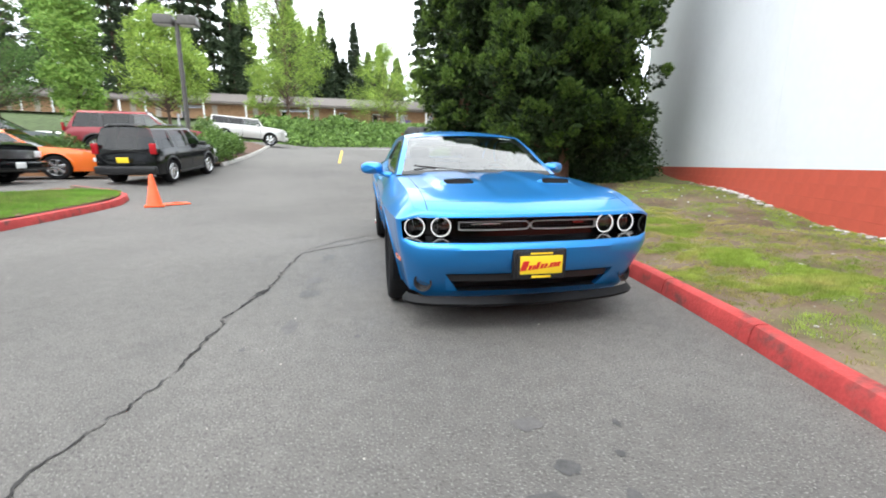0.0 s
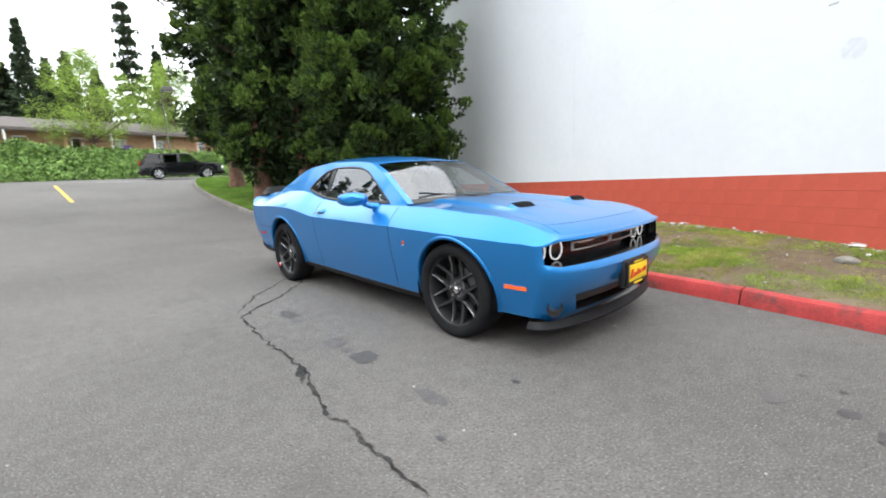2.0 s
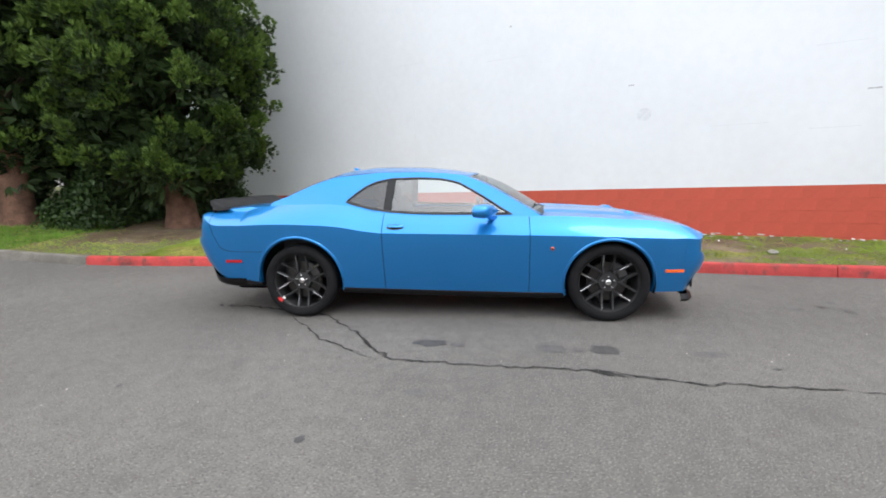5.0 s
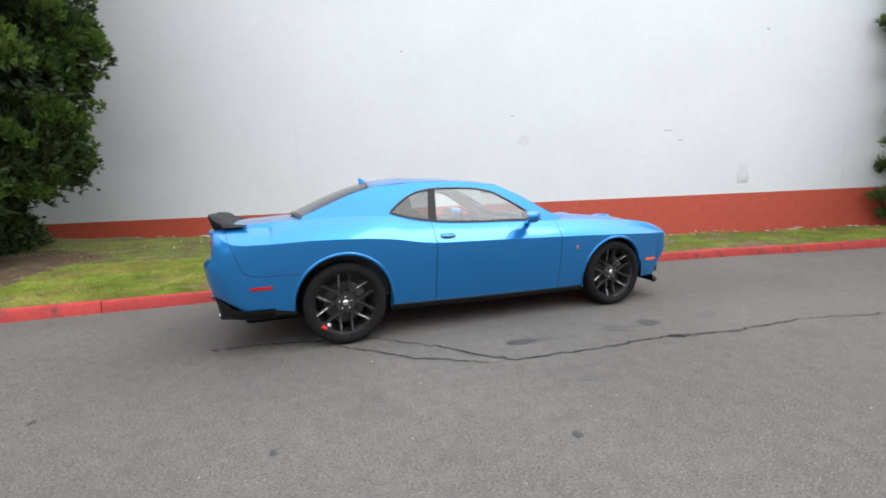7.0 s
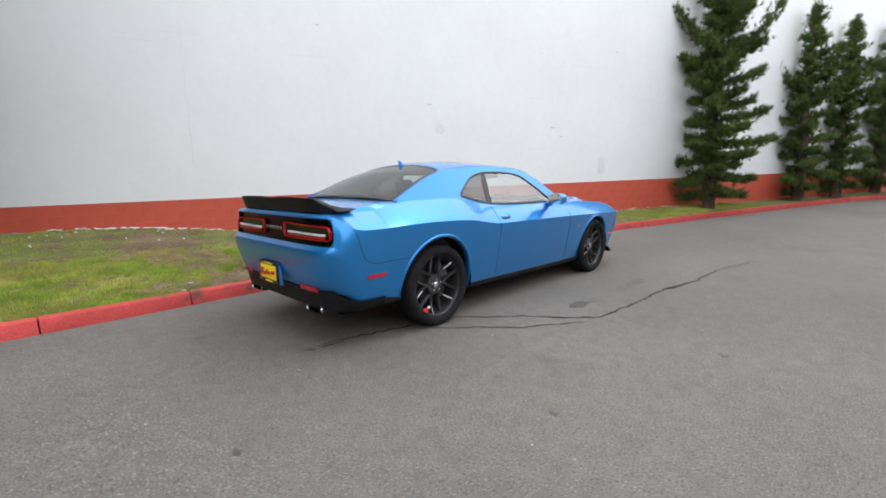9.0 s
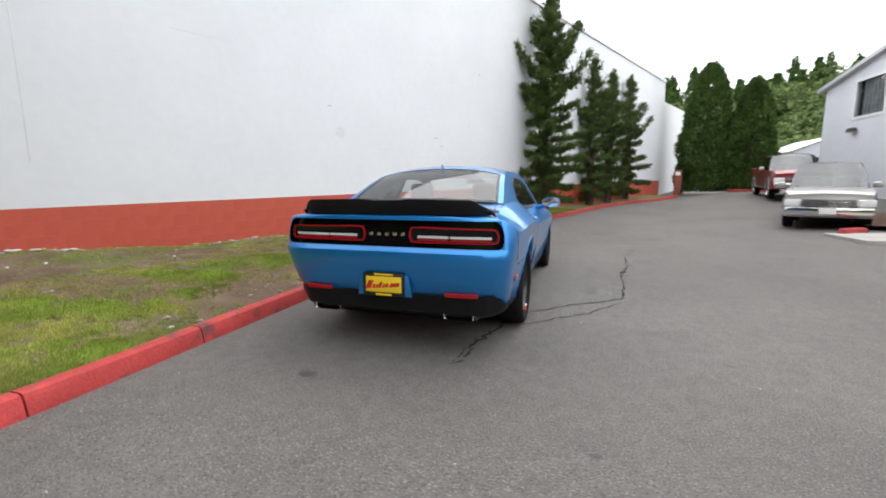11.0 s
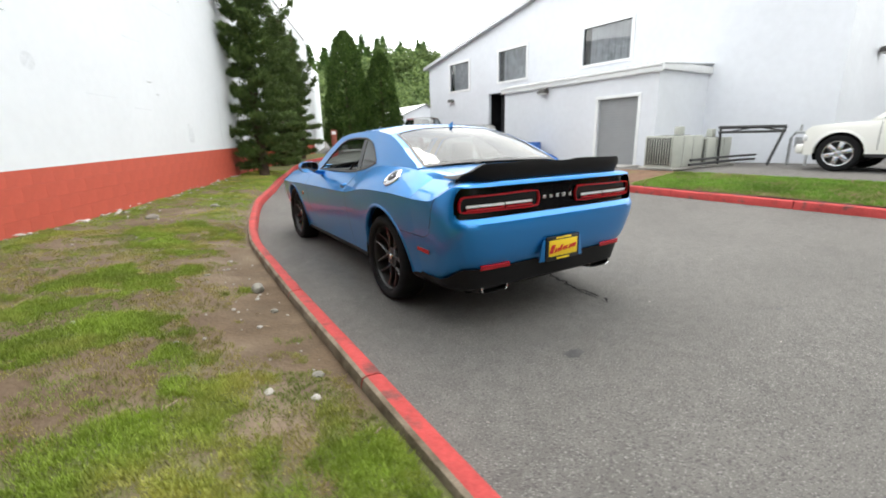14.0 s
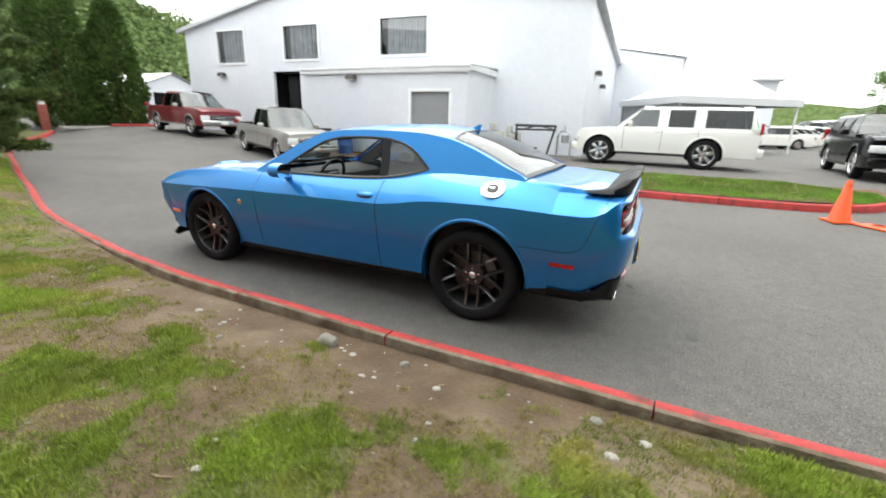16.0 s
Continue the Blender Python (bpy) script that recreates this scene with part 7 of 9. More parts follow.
part("crowns", foliage("crowns", "far", np.concatenate(ps), np.concatenate(ws), np.concatenate(ss), M["leaf_hill"]), None, th, kind="stuff")
spots = [(x, -100 + 4 * math.sin(x), 16, r_.uniform(4, 10), r_.uniform(2.4, 3.6)) for x in np.linspace(-58, 8, 40) + r_.uniform(-1.5, 1.5, 40)]
# mid green in place of conifer green, to pale the crest with haze
wood("hilltop_conifers", "conifers along the hill's crest in a green paled for haze", spots, M["leaf_mid"], 420)


# ---- parked vehicles ----
M["white_paint"] = paint("pearl_white_paint", (0.78, 0.77, 0.73), 0.0, 0.3)
M["silver_paint"] = paint("silver_beige_paint", (0.46, 0.45, 0.43), 0.5, 0.35)
M["red_paint"] = paint("dark_red_paint", (0.19, 0.007, 0.014), 0.3, 0.3, 0.6)
M["black_paint"] = paint("black_paint", (0.004, 0.0045, 0.005), 0.0, 0.12, 0.0, 0.45)
M["orange_paint"] = paint("orange_paint", (0.78, 0.15, 0.01), 0.2, 0.3)
M["green_paint"] = paint("dark_green_paint", (0.02, 0.03, 0.028), 0.3, 0.3)
M["grey_paint"] = paint("grey_paint", (0.20, 0.21, 0.22), 0.5, 0.3)
M["alloy"] = mat("bright_alloy", (0.62, 0.62, 0.63), 0.22, 0.9, vary=0.05)
M["pane_dark"] = glass("dark_privacy_glass", (0.22, 0.24, 0.25), clear=0.5, face=0.05)
M["pane_far"] = glass("vehicle_glass", (0.55, 0.62, 0.62), clear=0.7, face=0.10)


def vehicle(name, label, place, turn, L, W, H, wb, wr, clear, belt, top, cab, roof, paint_, pillars, front=("chrome", 0.28), trim=None, bed=None, rim="alloy", shift=0.0, group="", rear_glass="pane_dark", post_paint=False):
    """A road vehicle, nose towards -y. top: (y, z) along the hood and deck; cab: (front, rear) of the glasshouse at the belt; roof: (front, rear) of the roof;
    pillars: fractions along the side where posts stand; bed: (front, rear, depth) of an open load bed."""
    th = thing(name, label, name.replace("_", " "), place, turn, group)
    fx_, fy_ = math.sin(radians(turn)), -math.cos(radians(turn))
    rise = (ground_z(place[0] + fx_, place[1] + fy_) - ground_z(place[0] - fx_, place[1] - fy_)) / 2
    if abs(place[2] - ground_z(place[0], place[1])) < 0.05:
        th.matrix_world = pose(*place, -math.degrees(math.atan(rise)), 0, turn)
    y0, y1 = -L / 2, L / 2
    T = curve(top)
    wf, wr_ = -wb / 2 + shift, wb / 2 + shift
    ar = wr + 0.06

    def half(y):
        e = max(0, abs(y) - L / 2 + 0.55) / 0.55
        return W / 2 * (1 - 0.10 * e**2.5)

    def sec(y, z):
        t = (z - clear) / (belt - clear)
        return half(y) * (0.955 + 0.045 * math.sin(math.pi * min(1, max(0, t * 0.75 + 0.2)))) - 0.06 * max(0, (z - belt * 0.9) / 0.3) * W / 2

    n = int(L / 0.07)
    ys = [y0 + L * k / n for k in range(n + 1)]
    nz = 10
    for sg in (-1, 1):
        pts = [[[y, clear + (T(y) - clear) * j / nz] for j in range(nz + 1)] for y in ys]
        ins = {}
        for i, c in enumerate(pts):
            for j, (y, z) in enumerate(c):
                for cy in (wf, wr_):
                    if math.hypot(y - cy, z - wr) < ar:
                        ins[i, j] = cy
        m, moved, cells = Mesh(), set(), []
        for i in range(n):
            for j in range(nz):
                q = [(i, j), (i + 1, j), (i + 1, j + 1), (i, j + 1)]
                k = [p for p in q if p in ins]
                if len(k) < 4:
                    cells.append(q)
                    moved.update(k)
        for i, j in moved:
            y, z = pts[i][j]
            d = math.hypot(y - ins[i, j], z - wr) or 1e-6
            pts[i][j] = [ins[i, j] + (y - ins[i, j]) * ar / d, wr + (z - wr) * ar / d]
        m.v = [(sg * sec(y, z), y, z) for c in pts for y, z in c]
        m.f = [tuple(i * (nz + 1) + j for i, j in q) for q in cells]
        part("body_side", m, M[paint_], th, angle=30)
        for cy in (wf, wr_):
            rows = [[(sg * (sec(cy + ar * math.cos(a), wr + ar * math.sin(a)) + o), cy + (ar + d) * math.cos(a), wr + (ar + d) * math.sin(a)) for d, o in ((0.05, 0.002), (0.03, 0.014), (-0.004, 0.012), (-0.01, -0.08))]
                    for a in [math.pi * k / 24 for k in range(25)]]
            part("arch_trim", Mesh().grid(rows), M[trim or paint_], th)
            lin = [[(sg * x, cy + (ar + 0.004) * math.cos(a), wr + (ar + 0.004) * math.sin(a)) for x in (W / 2 - 0.05, W / 2 - 0.36)] for a in [math.radians(-20 + 220 * k / 20) for k in range(21)]]
            lm = Mesh().grid(lin)
            lm.fan([p[1] for p in lin])
            part("wheel_liner", lm, M["dark"], th)
        part("sill", Mesh().grid([[(sg * (sec(y, clear) + 0.004), y, z) for z in (clear + 0.09, clear - 0.03)] for y in (wf + ar, 0, wr_ - ar)]), M[trim or "satin_black"], th)
    # top skin: hood, deck, and the ends
    skip = (bed[0], bed[1]) if bed else (9, 9)
    for a, b, nm in ((y0, cab[0], "hood"), (cab[1], y1, "deck")):
        ys2 = [a + (b - a) * k / 14 for k in range(15)]
        if nm == "deck" and bed:
            continue
        if b - a > 0.03:
            part(nm, Mesh().grid([[(sec(y, T(y)) * u, y, T(y) + 0.035 * (1 - u * u)) for u in [-1 + 2 * q / 12 for q in range(13)]] for y in ys2]), M[paint_], th)
    for y, nm in ((y0, "nose"), (y1, "tail")):
        o = -1 if y < 0 else 1
        rows = []
        for j in range(9):
            z = clear + (T(y) - clear) * j / 8
            bulge = 0.07 * math.sin(math.pi * min(1, j / 8 + 0.15))
            rows.append([(sec(y, z) * u, y + o * bulge * (1 - abs(u) ** 3), z + (0.035 * (1 - u * u) if j == 8 else 0)) for u in [-1 + 2 * q / 14 for q in range(15)]])
        part(nm, Mesh().grid(rows), M[paint_], th, angle=40)
        part("bumper", Mesh().box((0, y + o * 0.07, clear + 0.14), (W * 0.94, 0.16, 0.22), 0.05), M["chrome"] if front[0] == "chrome_bumper" else M[trim or paint_], th)
        part("number_plate", Mesh().box((0, y + o * 0.16, clear + (0.16 if y < 0 else 0.42)), (0.31, 0.012, 0.15), 0.004), M["white_card"], th, "number plate with a plain bar")
    # grille and lamps
    zt = T(y0)
    gz = zt - front[1] * 0.62
    gr_ = part("grille", Mesh().box((0, y0 - 0.085, gz), (W * 0.56, 0.05, front[1] * 0.62), 0.015), M["satin_black"], th)
    for k in range(5):
        part("grille_bar", Mesh().box((0, y0 - 0.116, gz + front[1] * 0.62 * (k - 2) / 5.4), (W * 0.55, 0.015, 0.012), 0.003), M["chrome" if front[0].startswith("chrome") else "black"], gr_)
    for sg in (-1, 1):
        part("headlamp", Mesh().box((sg * W * 0.385, y0 - 0.005, gz + 0.01), (W * 0.18, 0.10, front[1] * 0.5), 0.03, turn=pose(0, 0, 0, 0, 0, sg * 14)), M["lamp_white"], th, "clear headlamp")
        part("tail_lamp", Mesh().box((sg * W * 0.435, y1 + 0.005, T(y1) - 0.20 if bed is None and roof[1] < y1 - 0.6 else belt + 0.02), (W * 0.10, 0.06, 0.16 if roof[1] < y1 - 0.6 else 0.30), 0.025), M["red_lens"], th, "red tail lamp")
    # glasshouse
    zr = H
    xb, xr = W / 2 * 0.925, W / 2 * 0.73
    zb = belt - 0.02

    def side(sg, f, v, out=0.0):
        y = cab[0] + (cab[1] - cab[0]) * f
        y += (min(max(y, roof[0] + 0.02 * f), roof[1] - 0.02 * (1 - f)) - y) * v
        return (sg * (xb + (xr - xb) * max(0.0, v) ** 1.7 + out), y, zb + (zr - 0.05 - zb) * v)

    posts = [0.0] + list(pillars) + [1.0]
    for sg in (-1, 1):
        for k, f in enumerate(posts):
            w = 0.045 if k in (0, len(posts) - 1) else (0.038 if post_paint else 0.022)
            fa, fb = max(0, f - w), min(1, f + w)
            part("pillar", Mesh().grid([[side(sg, a, v) for a in (fa, fb)] for v in (0, 0.5, 1)]), M[paint_ if k in (0, len(posts) - 1) or post_paint else "satin_black"], th)
        part("window_rail", Mesh().grid([[side(sg, f, v) for f in (0, 0.25, 0.5, 0.75, 1)] for v in (0.90, 1.0)]), M[paint_], th)
        part("window_rail", Mesh().grid([[side(sg, f, v) for f in (0, 0.25, 0.5, 0.75, 1)] for v in (-0.12, 0.05)]), M[paint_], th)
        for k in range(len(posts) - 1):
            a, b = posts[k] + 0.02, posts[k + 1] - 0.02
            part("side_window", Mesh().grid([[side(sg, f, v, -0.006) for f in (a, b)] for v in (0.04, 0.91)]), M["pane_far" if k == 0 else rear_glass], th)
        for f in [0.06, *pillars[:2]]:
            yy = cab[0] + (cab[1] - cab[0]) * f
            part("panel_gap", Mesh().grid([[(sg * (sec(yy, z) + 0.003), yy + d, z) for d in (-0.006, 0.006)] for z in [clear + 0.12 + (belt - clear - 0.16) * q / 6 for q in range(7)]]), M["shadow_gap"], th)
        part("mirror", Mesh().box((sg * (W / 2 + 0.10), cab[0] + 0.38, belt + 0.08), (0.20, 0.12, 0.15), 0.04), M[trim or paint_], th)
        for f in pillars[:2]:
            yy = cab[0] + (cab[1] - cab[0]) * f - 0.10
            part("door_handle", Mesh().box((sg * (sec(yy, belt - 0.12) + 0.012), yy, belt - 0.12), (0.02, 0.16, 0.03), 0.008), M[paint_], th)

    def cross(e, v, u, out=0.0):
        ye = (cab[0] + (roof[0] - cab[0]) * v) if e < 0 else (cab[1] + (roof[1] - cab[1]) * v)
        return ((xb + (xr - xb) * max(0.0, v) ** 1.7) * u, ye + e * 0.12 * (1 - u * u) * (1 - 0.5 * v) + 0, zb + (zr - 0.05 - zb) * v + 0.05 * v * (1 - u * u))

    U = [-1 + 2 * q / 10 for q in range(11)]
    for e, nm, g in ((-1, "windshield", "pane"), (1, "rear_window", rear_glass)):
        gp = part(nm, Mesh().grid([[cross(e, v, u * 0.97) for u in U] for v in (0.02, 0.35, 0.7, 0.97)]), M[g], th)
    part("roof", Mesh().grid([[((xr) * u, roof[0] + (roof[1] - roof[0]) * k / 8 + (-0.06 * (1 - u * u) if k == 0 else 0.06 * (1 - u * u) if k == 8 else 0), zr - 0.05 + 0.065 * (1 - abs(u) ** 2.6)) for u in U] for k in range(9)]), M[paint_], th)
    # simple cabin
    part("cabin_floor", Mesh().box((0, (cab[0] + cab[1]) / 2, clear + 0.16), (W * 0.8, cab[1] - cab[0], 0.06), 0.01), M["dark"], th)
    part("dashboard", Mesh().box((0, cab[0] + 0.30, belt - 0.12), (W * 0.8, 0.4, 0.2), 0.05), M["cabin"], th)
    for k in range(len(pillars)):
        for sg in (-1, 1):
            yy = cab[0] + (cab[1] - cab[0]) * (0.42 + 0.34 * k)
            if yy < cab[1] - 0.25:
                part("seat", Mesh().box((sg * W * 0.20, yy, belt - 0.08), (W * 0.27, 0.16, 0.72), 0.06, turn=pose(0, 0, 0, -12, 0, 0)), M["seat_cloth"], th)
    part("under_body", Mesh().box((0, 0, clear + 0.05), (W * 0.66, L * 0.9, 0.14), 0.03), M["dark"], th)
    if bed:
        m = Mesh()
        xi = W / 2 * 0.84
        zt = T(bed[1])
        m.grid([[(-xi, bed[0], zt), (-xi, bed[0], zt - bed[2]), (xi, bed[0], zt - bed[2]), (xi, bed[0], zt)], [(-xi, bed[1], zt), (-xi, bed[1], zt - bed[2]), (xi, bed[1], zt - bed[2]), (xi, bed[1], zt)]])
        m.add([(-xi, bed[0], zt - bed[2]), (xi, bed[0], zt - bed[2]), (xi, bed[0], zt), (-xi, bed[0], zt)], [(0, 1, 2, 3)])
        m.add([(-xi, bed[1], zt - bed[2]), (xi, bed[1], zt - bed[2]), (xi, bed[1], zt), (-xi, bed[1], zt)], [(0, 1, 2, 3)])
        part("load_bed", m, M["black"], th, "open load bed", angle=0)
        for sg in (-1, 1):
            part("bed_rail", Mesh().grid([[(sg * x, y, zt + h) for x, h in ((xi - 0.02, 0.012), (sec(y, zt) + 0.004, 0.012), (sec(y, zt) + 0.006, -0.03))] for y in (bed[0] - 0.02, y1)]), M["black"], th)
        part("tailgate_cap", Mesh().box((0, y1 - 0.03, zt + 0.006), (W * 0.9, 0.08, 0.02), 0.006), M["black"], th)
    # wheels
    for sg in (-1, 1):
        for cy in (wf, wr_):
            w = part("wheel", Mesh().lathe([(wr * 0.64, -0.10), (wr * 0.82, -0.115), (wr * 0.95, -0.105), (wr, -0.07), (wr, 0.07), (wr * 0.95, 0.105), (wr * 0.82, 0.115), (wr * 0.66, 0.095), (wr * 0.64, 0.06)], axis="x", n=36), M["rubber"], th, angle=50)
            w.matrix_basis = pose(sg * (W / 2 - 0.135), cy, wr, 0, 0, 0 if sg > 0 else 180)
            part("rim", Mesh().lathe([(wr * 0.66, 0.095), (wr * 0.62, 0.07), (wr * 0.58, 0.0), (wr * 0.3, -0.01), (0.02, -0.01)], axis="x", n=30), M["satin_black" if rim == "alloy" else rim], w)
            m = Mesh()
            for k in range(6):
                a = 2 * math.pi * k / 6 + 0.3
                m.box((0.075, wr * 0.36 * math.cos(a), wr * 0.36 * math.sin(a)), (0.025, wr * 0.55, wr * 0.25), 0.008, turn=Matrix.Rotation(a, 4, "X"))
                part("spoke", m, M[rim], w)
                m = Mesh()
            part("rim_lip", Mesh().lathe([(wr * 0.70, 0.102), (wr * 0.69, 0.109), (wr * 0.65, 0.105), (wr * 0.63, 0.09)], axis="x", n=30), M[rim], w)
            part("hub_cap", Mesh().lathe([(0.001, 0.095), (wr * 0.16, 0.092), (wr * 0.2, 0.07)], axis="x", n=18), M[rim], w)
    return th


def on_ground(x, y):
    return (x, y, ground_z(x, y))


full_suv = vehicle("sport_utility", "large pearl white sport utility parked beside the lawn strip", (-11.4, 2.62, ground_z(-11.4, 2.62)), 0, 4.72, 1.95, 1.71, 2.79, 0.405, 0.36, 1.12,
                   [(-2.36, 0.91), (-2.22, 1.02), (-1.2, 1.09), (0, 1.12), (2.1, 1.12), (2.36, 1.10)], (-1.24, 2.28), (-0.55, 2.12), "white_paint", (0.35, 0.61), shift=-0.28, post_paint=True)
part("roof_rail", Mesh().tube([(-0.66, -0.4, 1.64), (-0.66, -0.2, 1.70), (-0.66, 1.8, 1.70), (-0.66, 2.0, 1.64)], 0.018, 6), M["satin_black"], full_suv)
part("roof_rail", Mesh().tube([(0.66, -0.4, 1.64), (0.66, -0.2, 1.70), (0.66, 1.8, 1.70), (0.66, 2.0, 1.64)], 0.018, 6), M["satin_black"], full_suv)
vehicle("pickup_truck", "older silver pickup with chrome grille parked by the workshop", on_ground(-7.95, -9.5), 158, 4.8, 1.75, 1.66, 3.0, 0.35, 0.36, 0.98,
        [(-2.48, 0.88), (-2.2, 0.95), (-0.95, 1.0), (0.4, 1.0), (2.48, 0.98)], (-1.0, 0.62), (-0.42, 0.50), "silver_paint", (0.62,), ("chrome_bumper", 0.34), bed=(0.70, 2.36, 0.42), shift=-0.02)
vehicle("pickup_truck", "dark red pickup with silver lower body parked beyond the workshop", on_ground(-9.8, -16.9), 170, 5.2, 1.9, 1.78, 3.2, 0.39, 0.42, 1.12,
        [(-2.6, 1.0), (-2.3, 1.10), (-1.1, 1.14), (0.6, 1.12), (2.6, 1.10)], (-1.15, 0.85), (-0.5, 0.72), "red_paint", (0.58,), ("chrome_bumper", 0.42), trim="silver_paint", bed=(0.95, 2.46, 0.5), shift=-0.05)
jeep = vehicle("compact_suv", "boxy black compact sport utility seen from behind", on_ground(-7.4, 10.7), 175, 4.0, 1.74, 1.62, 2.45, 0.345, 0.30, 1.0,
        [(-2.0, 0.92), (-1.8, 0.98), (-1.0, 1.03), (0, 1.03), (2.0, 1.0)], (-1.05, 1.93), (-0.45, 1.78), "black_paint", (0.36, 0.68), ("black", 0.28), trim="satin_black")
for ob in jeep.children:
    if ob.name.startswith("number_plate"):
        ob.data.materials[0] = M["plate_yellow"]
part("roof_rail", Mesh().tube([(-0.6, -0.3, 1.60), (-0.6, -0.15, 1.66), (-0.6, 1.5, 1.66), (-0.6, 1.65, 1.60)], 0.018, 6), M["satin_black"], jeep)
part("roof_rail", Mesh().tube([(0.6, -0.3, 1.60), (0.6, -0.15, 1.66), (0.6, 1.5, 1.66), (0.6, 1.65, 1.60)], 0.018, 6), M["satin_black"], jeep)
vehicle("saloon_car", "bright orange four-door saloon with silver wheels", (-11.9, 10.7, ground_z(-11.9, 10.7)), 103, 5.05, 1.9, 1.48, 3.05, 0.36, 0.24, 0.95,
        [(-2.52, 0.74), (-2.3, 0.84), (-1.2, 0.96), (0.9, 0.98), (1.7, 1.02), (2.52, 0.98)], (-1.15, 1.65), (-0.35, 0.85), "orange_paint", (0.42, 0.80), ("black", 0.26))
vehicle("sport_utility", "black sport utility with a chrome slotted grille in the lot", (-12.2, 8.1, ground_z(-12.2, 8.1)), 86, 4.82, 1.94, 1.64, 2.91, 0.38, 0.32, 1.06,
        [(-2.41, 0.96), (-2.2, 1.04), (-1.0, 1.10), (0, 1.10), (2.41, 1.08)], (-1.05, 2.32), (-0.4, 2.05), "black_paint", (0.36, 0.66), ("chrome", 0.34))
vehicle("sport_utility", "dark red sport utility on the upper lot behind a planter", (-9.75, 14.9, 1.16), 100, 4.62, 1.86, 1.68, 2.7, 0.36, 0.30, 1.02,
        [(-2.31, 0.86), (-2.1, 0.96), (-1.0, 1.06), (0, 1.06), (2.31, 1.02)], (-1.1, 2.22), (-0.3, 1.85), "red_paint", (0.38, 0.68), ("black", 0.3), trim="satin_black")
vehicle("sport_utility", "silver and white boxy sport utility on the street", (-8.6, 26.6, ground_z(-8.6, 26.6)), 102, 4.6, 1.9, 1.66, 2.69, 0.40, 0.36, 1.12,
        [(-2.3, 1.02), (-2.1, 1.10), (-1.0, 1.16), (0, 1.16), (2.3, 1.12)], (-0.95, 2.2), (-0.6, 2.1), "silver_paint", (0.40, 0.66), ("black", 0.3))
vehicle("sport_utility", "black sport utility on the street by the ivy bank", (4.4, 30.2, ground_z(4.4, 30.2)), 82, 4.7, 1.9, 1.7, 2.8, 0.36, 0.30, 1.04,
        [(-2.35, 0.92), (-2.1, 1.0), (-1.0, 1.08), (0, 1.08), (2.35, 1.04)], (-1.05, 2.25), (-0.4, 1.9), "black_paint", (0.38, 0.66), ("chrome", 0.3))
vehicle("saloon_car", "dark green saloon on the upper lot", (-15.4, 15.4, 1.16), 108, 4.8, 1.82, 1.45, 2.8, 0.33, 0.22, 0.93,
                [(-2.4, 0.72), (-2.2, 0.82), (-1.1, 0.93), (0.9, 0.95), (1.6, 1.0), (2.4, 0.95)], (-1.1, 1.6), (-0.3, 0.85), "green_paint", (0.42, 0.80), ("black", 0.22))
lot_white = vehicle("saloon_car", "white saloon in a long row of parked cars", on_ground(-32.6, 9.0), 20, 4.8, 1.82, 1.46, 2.8, 0.33, 0.22, 0.93,
                    [(-2.4, 0.72), (-2.2, 0.82), (-1.1, 0.93), (0.9, 0.95), (1.6, 1.0), (2.4, 0.95)], (-1.1, 1.6), (-0.3, 0.85), "white_paint", (0.42, 0.80), ("black", 0.22), group="cars in the far lot")
lot_red = vehicle("saloon_car", "dark red saloon in a long row of parked cars", on_ground(-31.2, 14.6), 200, 4.8, 1.82, 1.46, 2.8, 0.33, 0.22, 0.93,
                  [(-2.4, 0.72), (-2.2, 0.82), (-1.1, 0.93), (0.9, 0.95), (1.6, 1.0), (2.4, 0.95)], (-1.1, 1.6), (-0.3, 0.85), "red_paint", (0.42, 0.80), ("black", 0.22), group="cars in the far lot")
for x, y in ((-36, 10.2), (-39.2, 11.4), (-42.4, 12.6), (-45.6, 13.8), (-34.5, 15.8), (-40.5, 18.2), (-44, 19.6), (-47.5, 21.0), (-50, 15.6), (-54, 17.2), (-37.5, 24.0), (-46, 27.0), (-58, 19.0), (-52, 23.0)):
    copy_thing(lot_white, pose(x, y, ground_z(x, y), 0, 0, 20 if y < 15 else 200))
for x, y in ((-37.6, 16.9), (-43, 25.6)):
    copy_thing(lot_red, pose(x, y, ground_z(x, y), 0, 0, 20))


# ---- upper lot, planter, street bank and shops ----
M["ivy_soil"] = mat("ivy_bank_soil", (0.06, 0.085, 0.03), 0.95, vary=0.3, scale=3, bump=0.8, bump_scale=12)
M["shingle"] = mat("grey_brown_shingles", (0.13, 0.115, 0.105), 0.9, vary=0.15, scale=2, fine=20, bump=0.5, bump_scale=30)
M["shop_brick"] = mat("tan_brick", (0.36, 0.22, 0.12), 0.85, vary=0.15, scale=3, fine=15, bump=0.3)
M["shop_wall"] = mat("beige_render", (0.42, 0.38, 0.32), 0.85, vary=0.1, scale=2)
M["awning"] = mat("pale_awning", (0.62, 0.66, 0.72), 0.8, vary=0.08, scale=3)
M["purple"] = mat("purple_sign", (0.13, 0.05, 0.30), 0.6, vary=0.1)
M["red_sign"] = mat("red_sign", (0.5, 0.03, 0.04), 0.6, vary=0.1)
M["post_wood"] = mat("weathered_red_post", (0.26, 0.075, 0.05), 0.8, vary=0.2, scale=6)
M["tent_white"] = mat("white_tent_canvas", (0.60, 0.61, 0.625), 0.8, vary=0.03, scale=1.5, bump=0.15, bump_scale=6)
M["tent_side"] = mat("grey_tent_side", (0.34, 0.35, 0.36), 0.8, vary=0.08, scale=2)
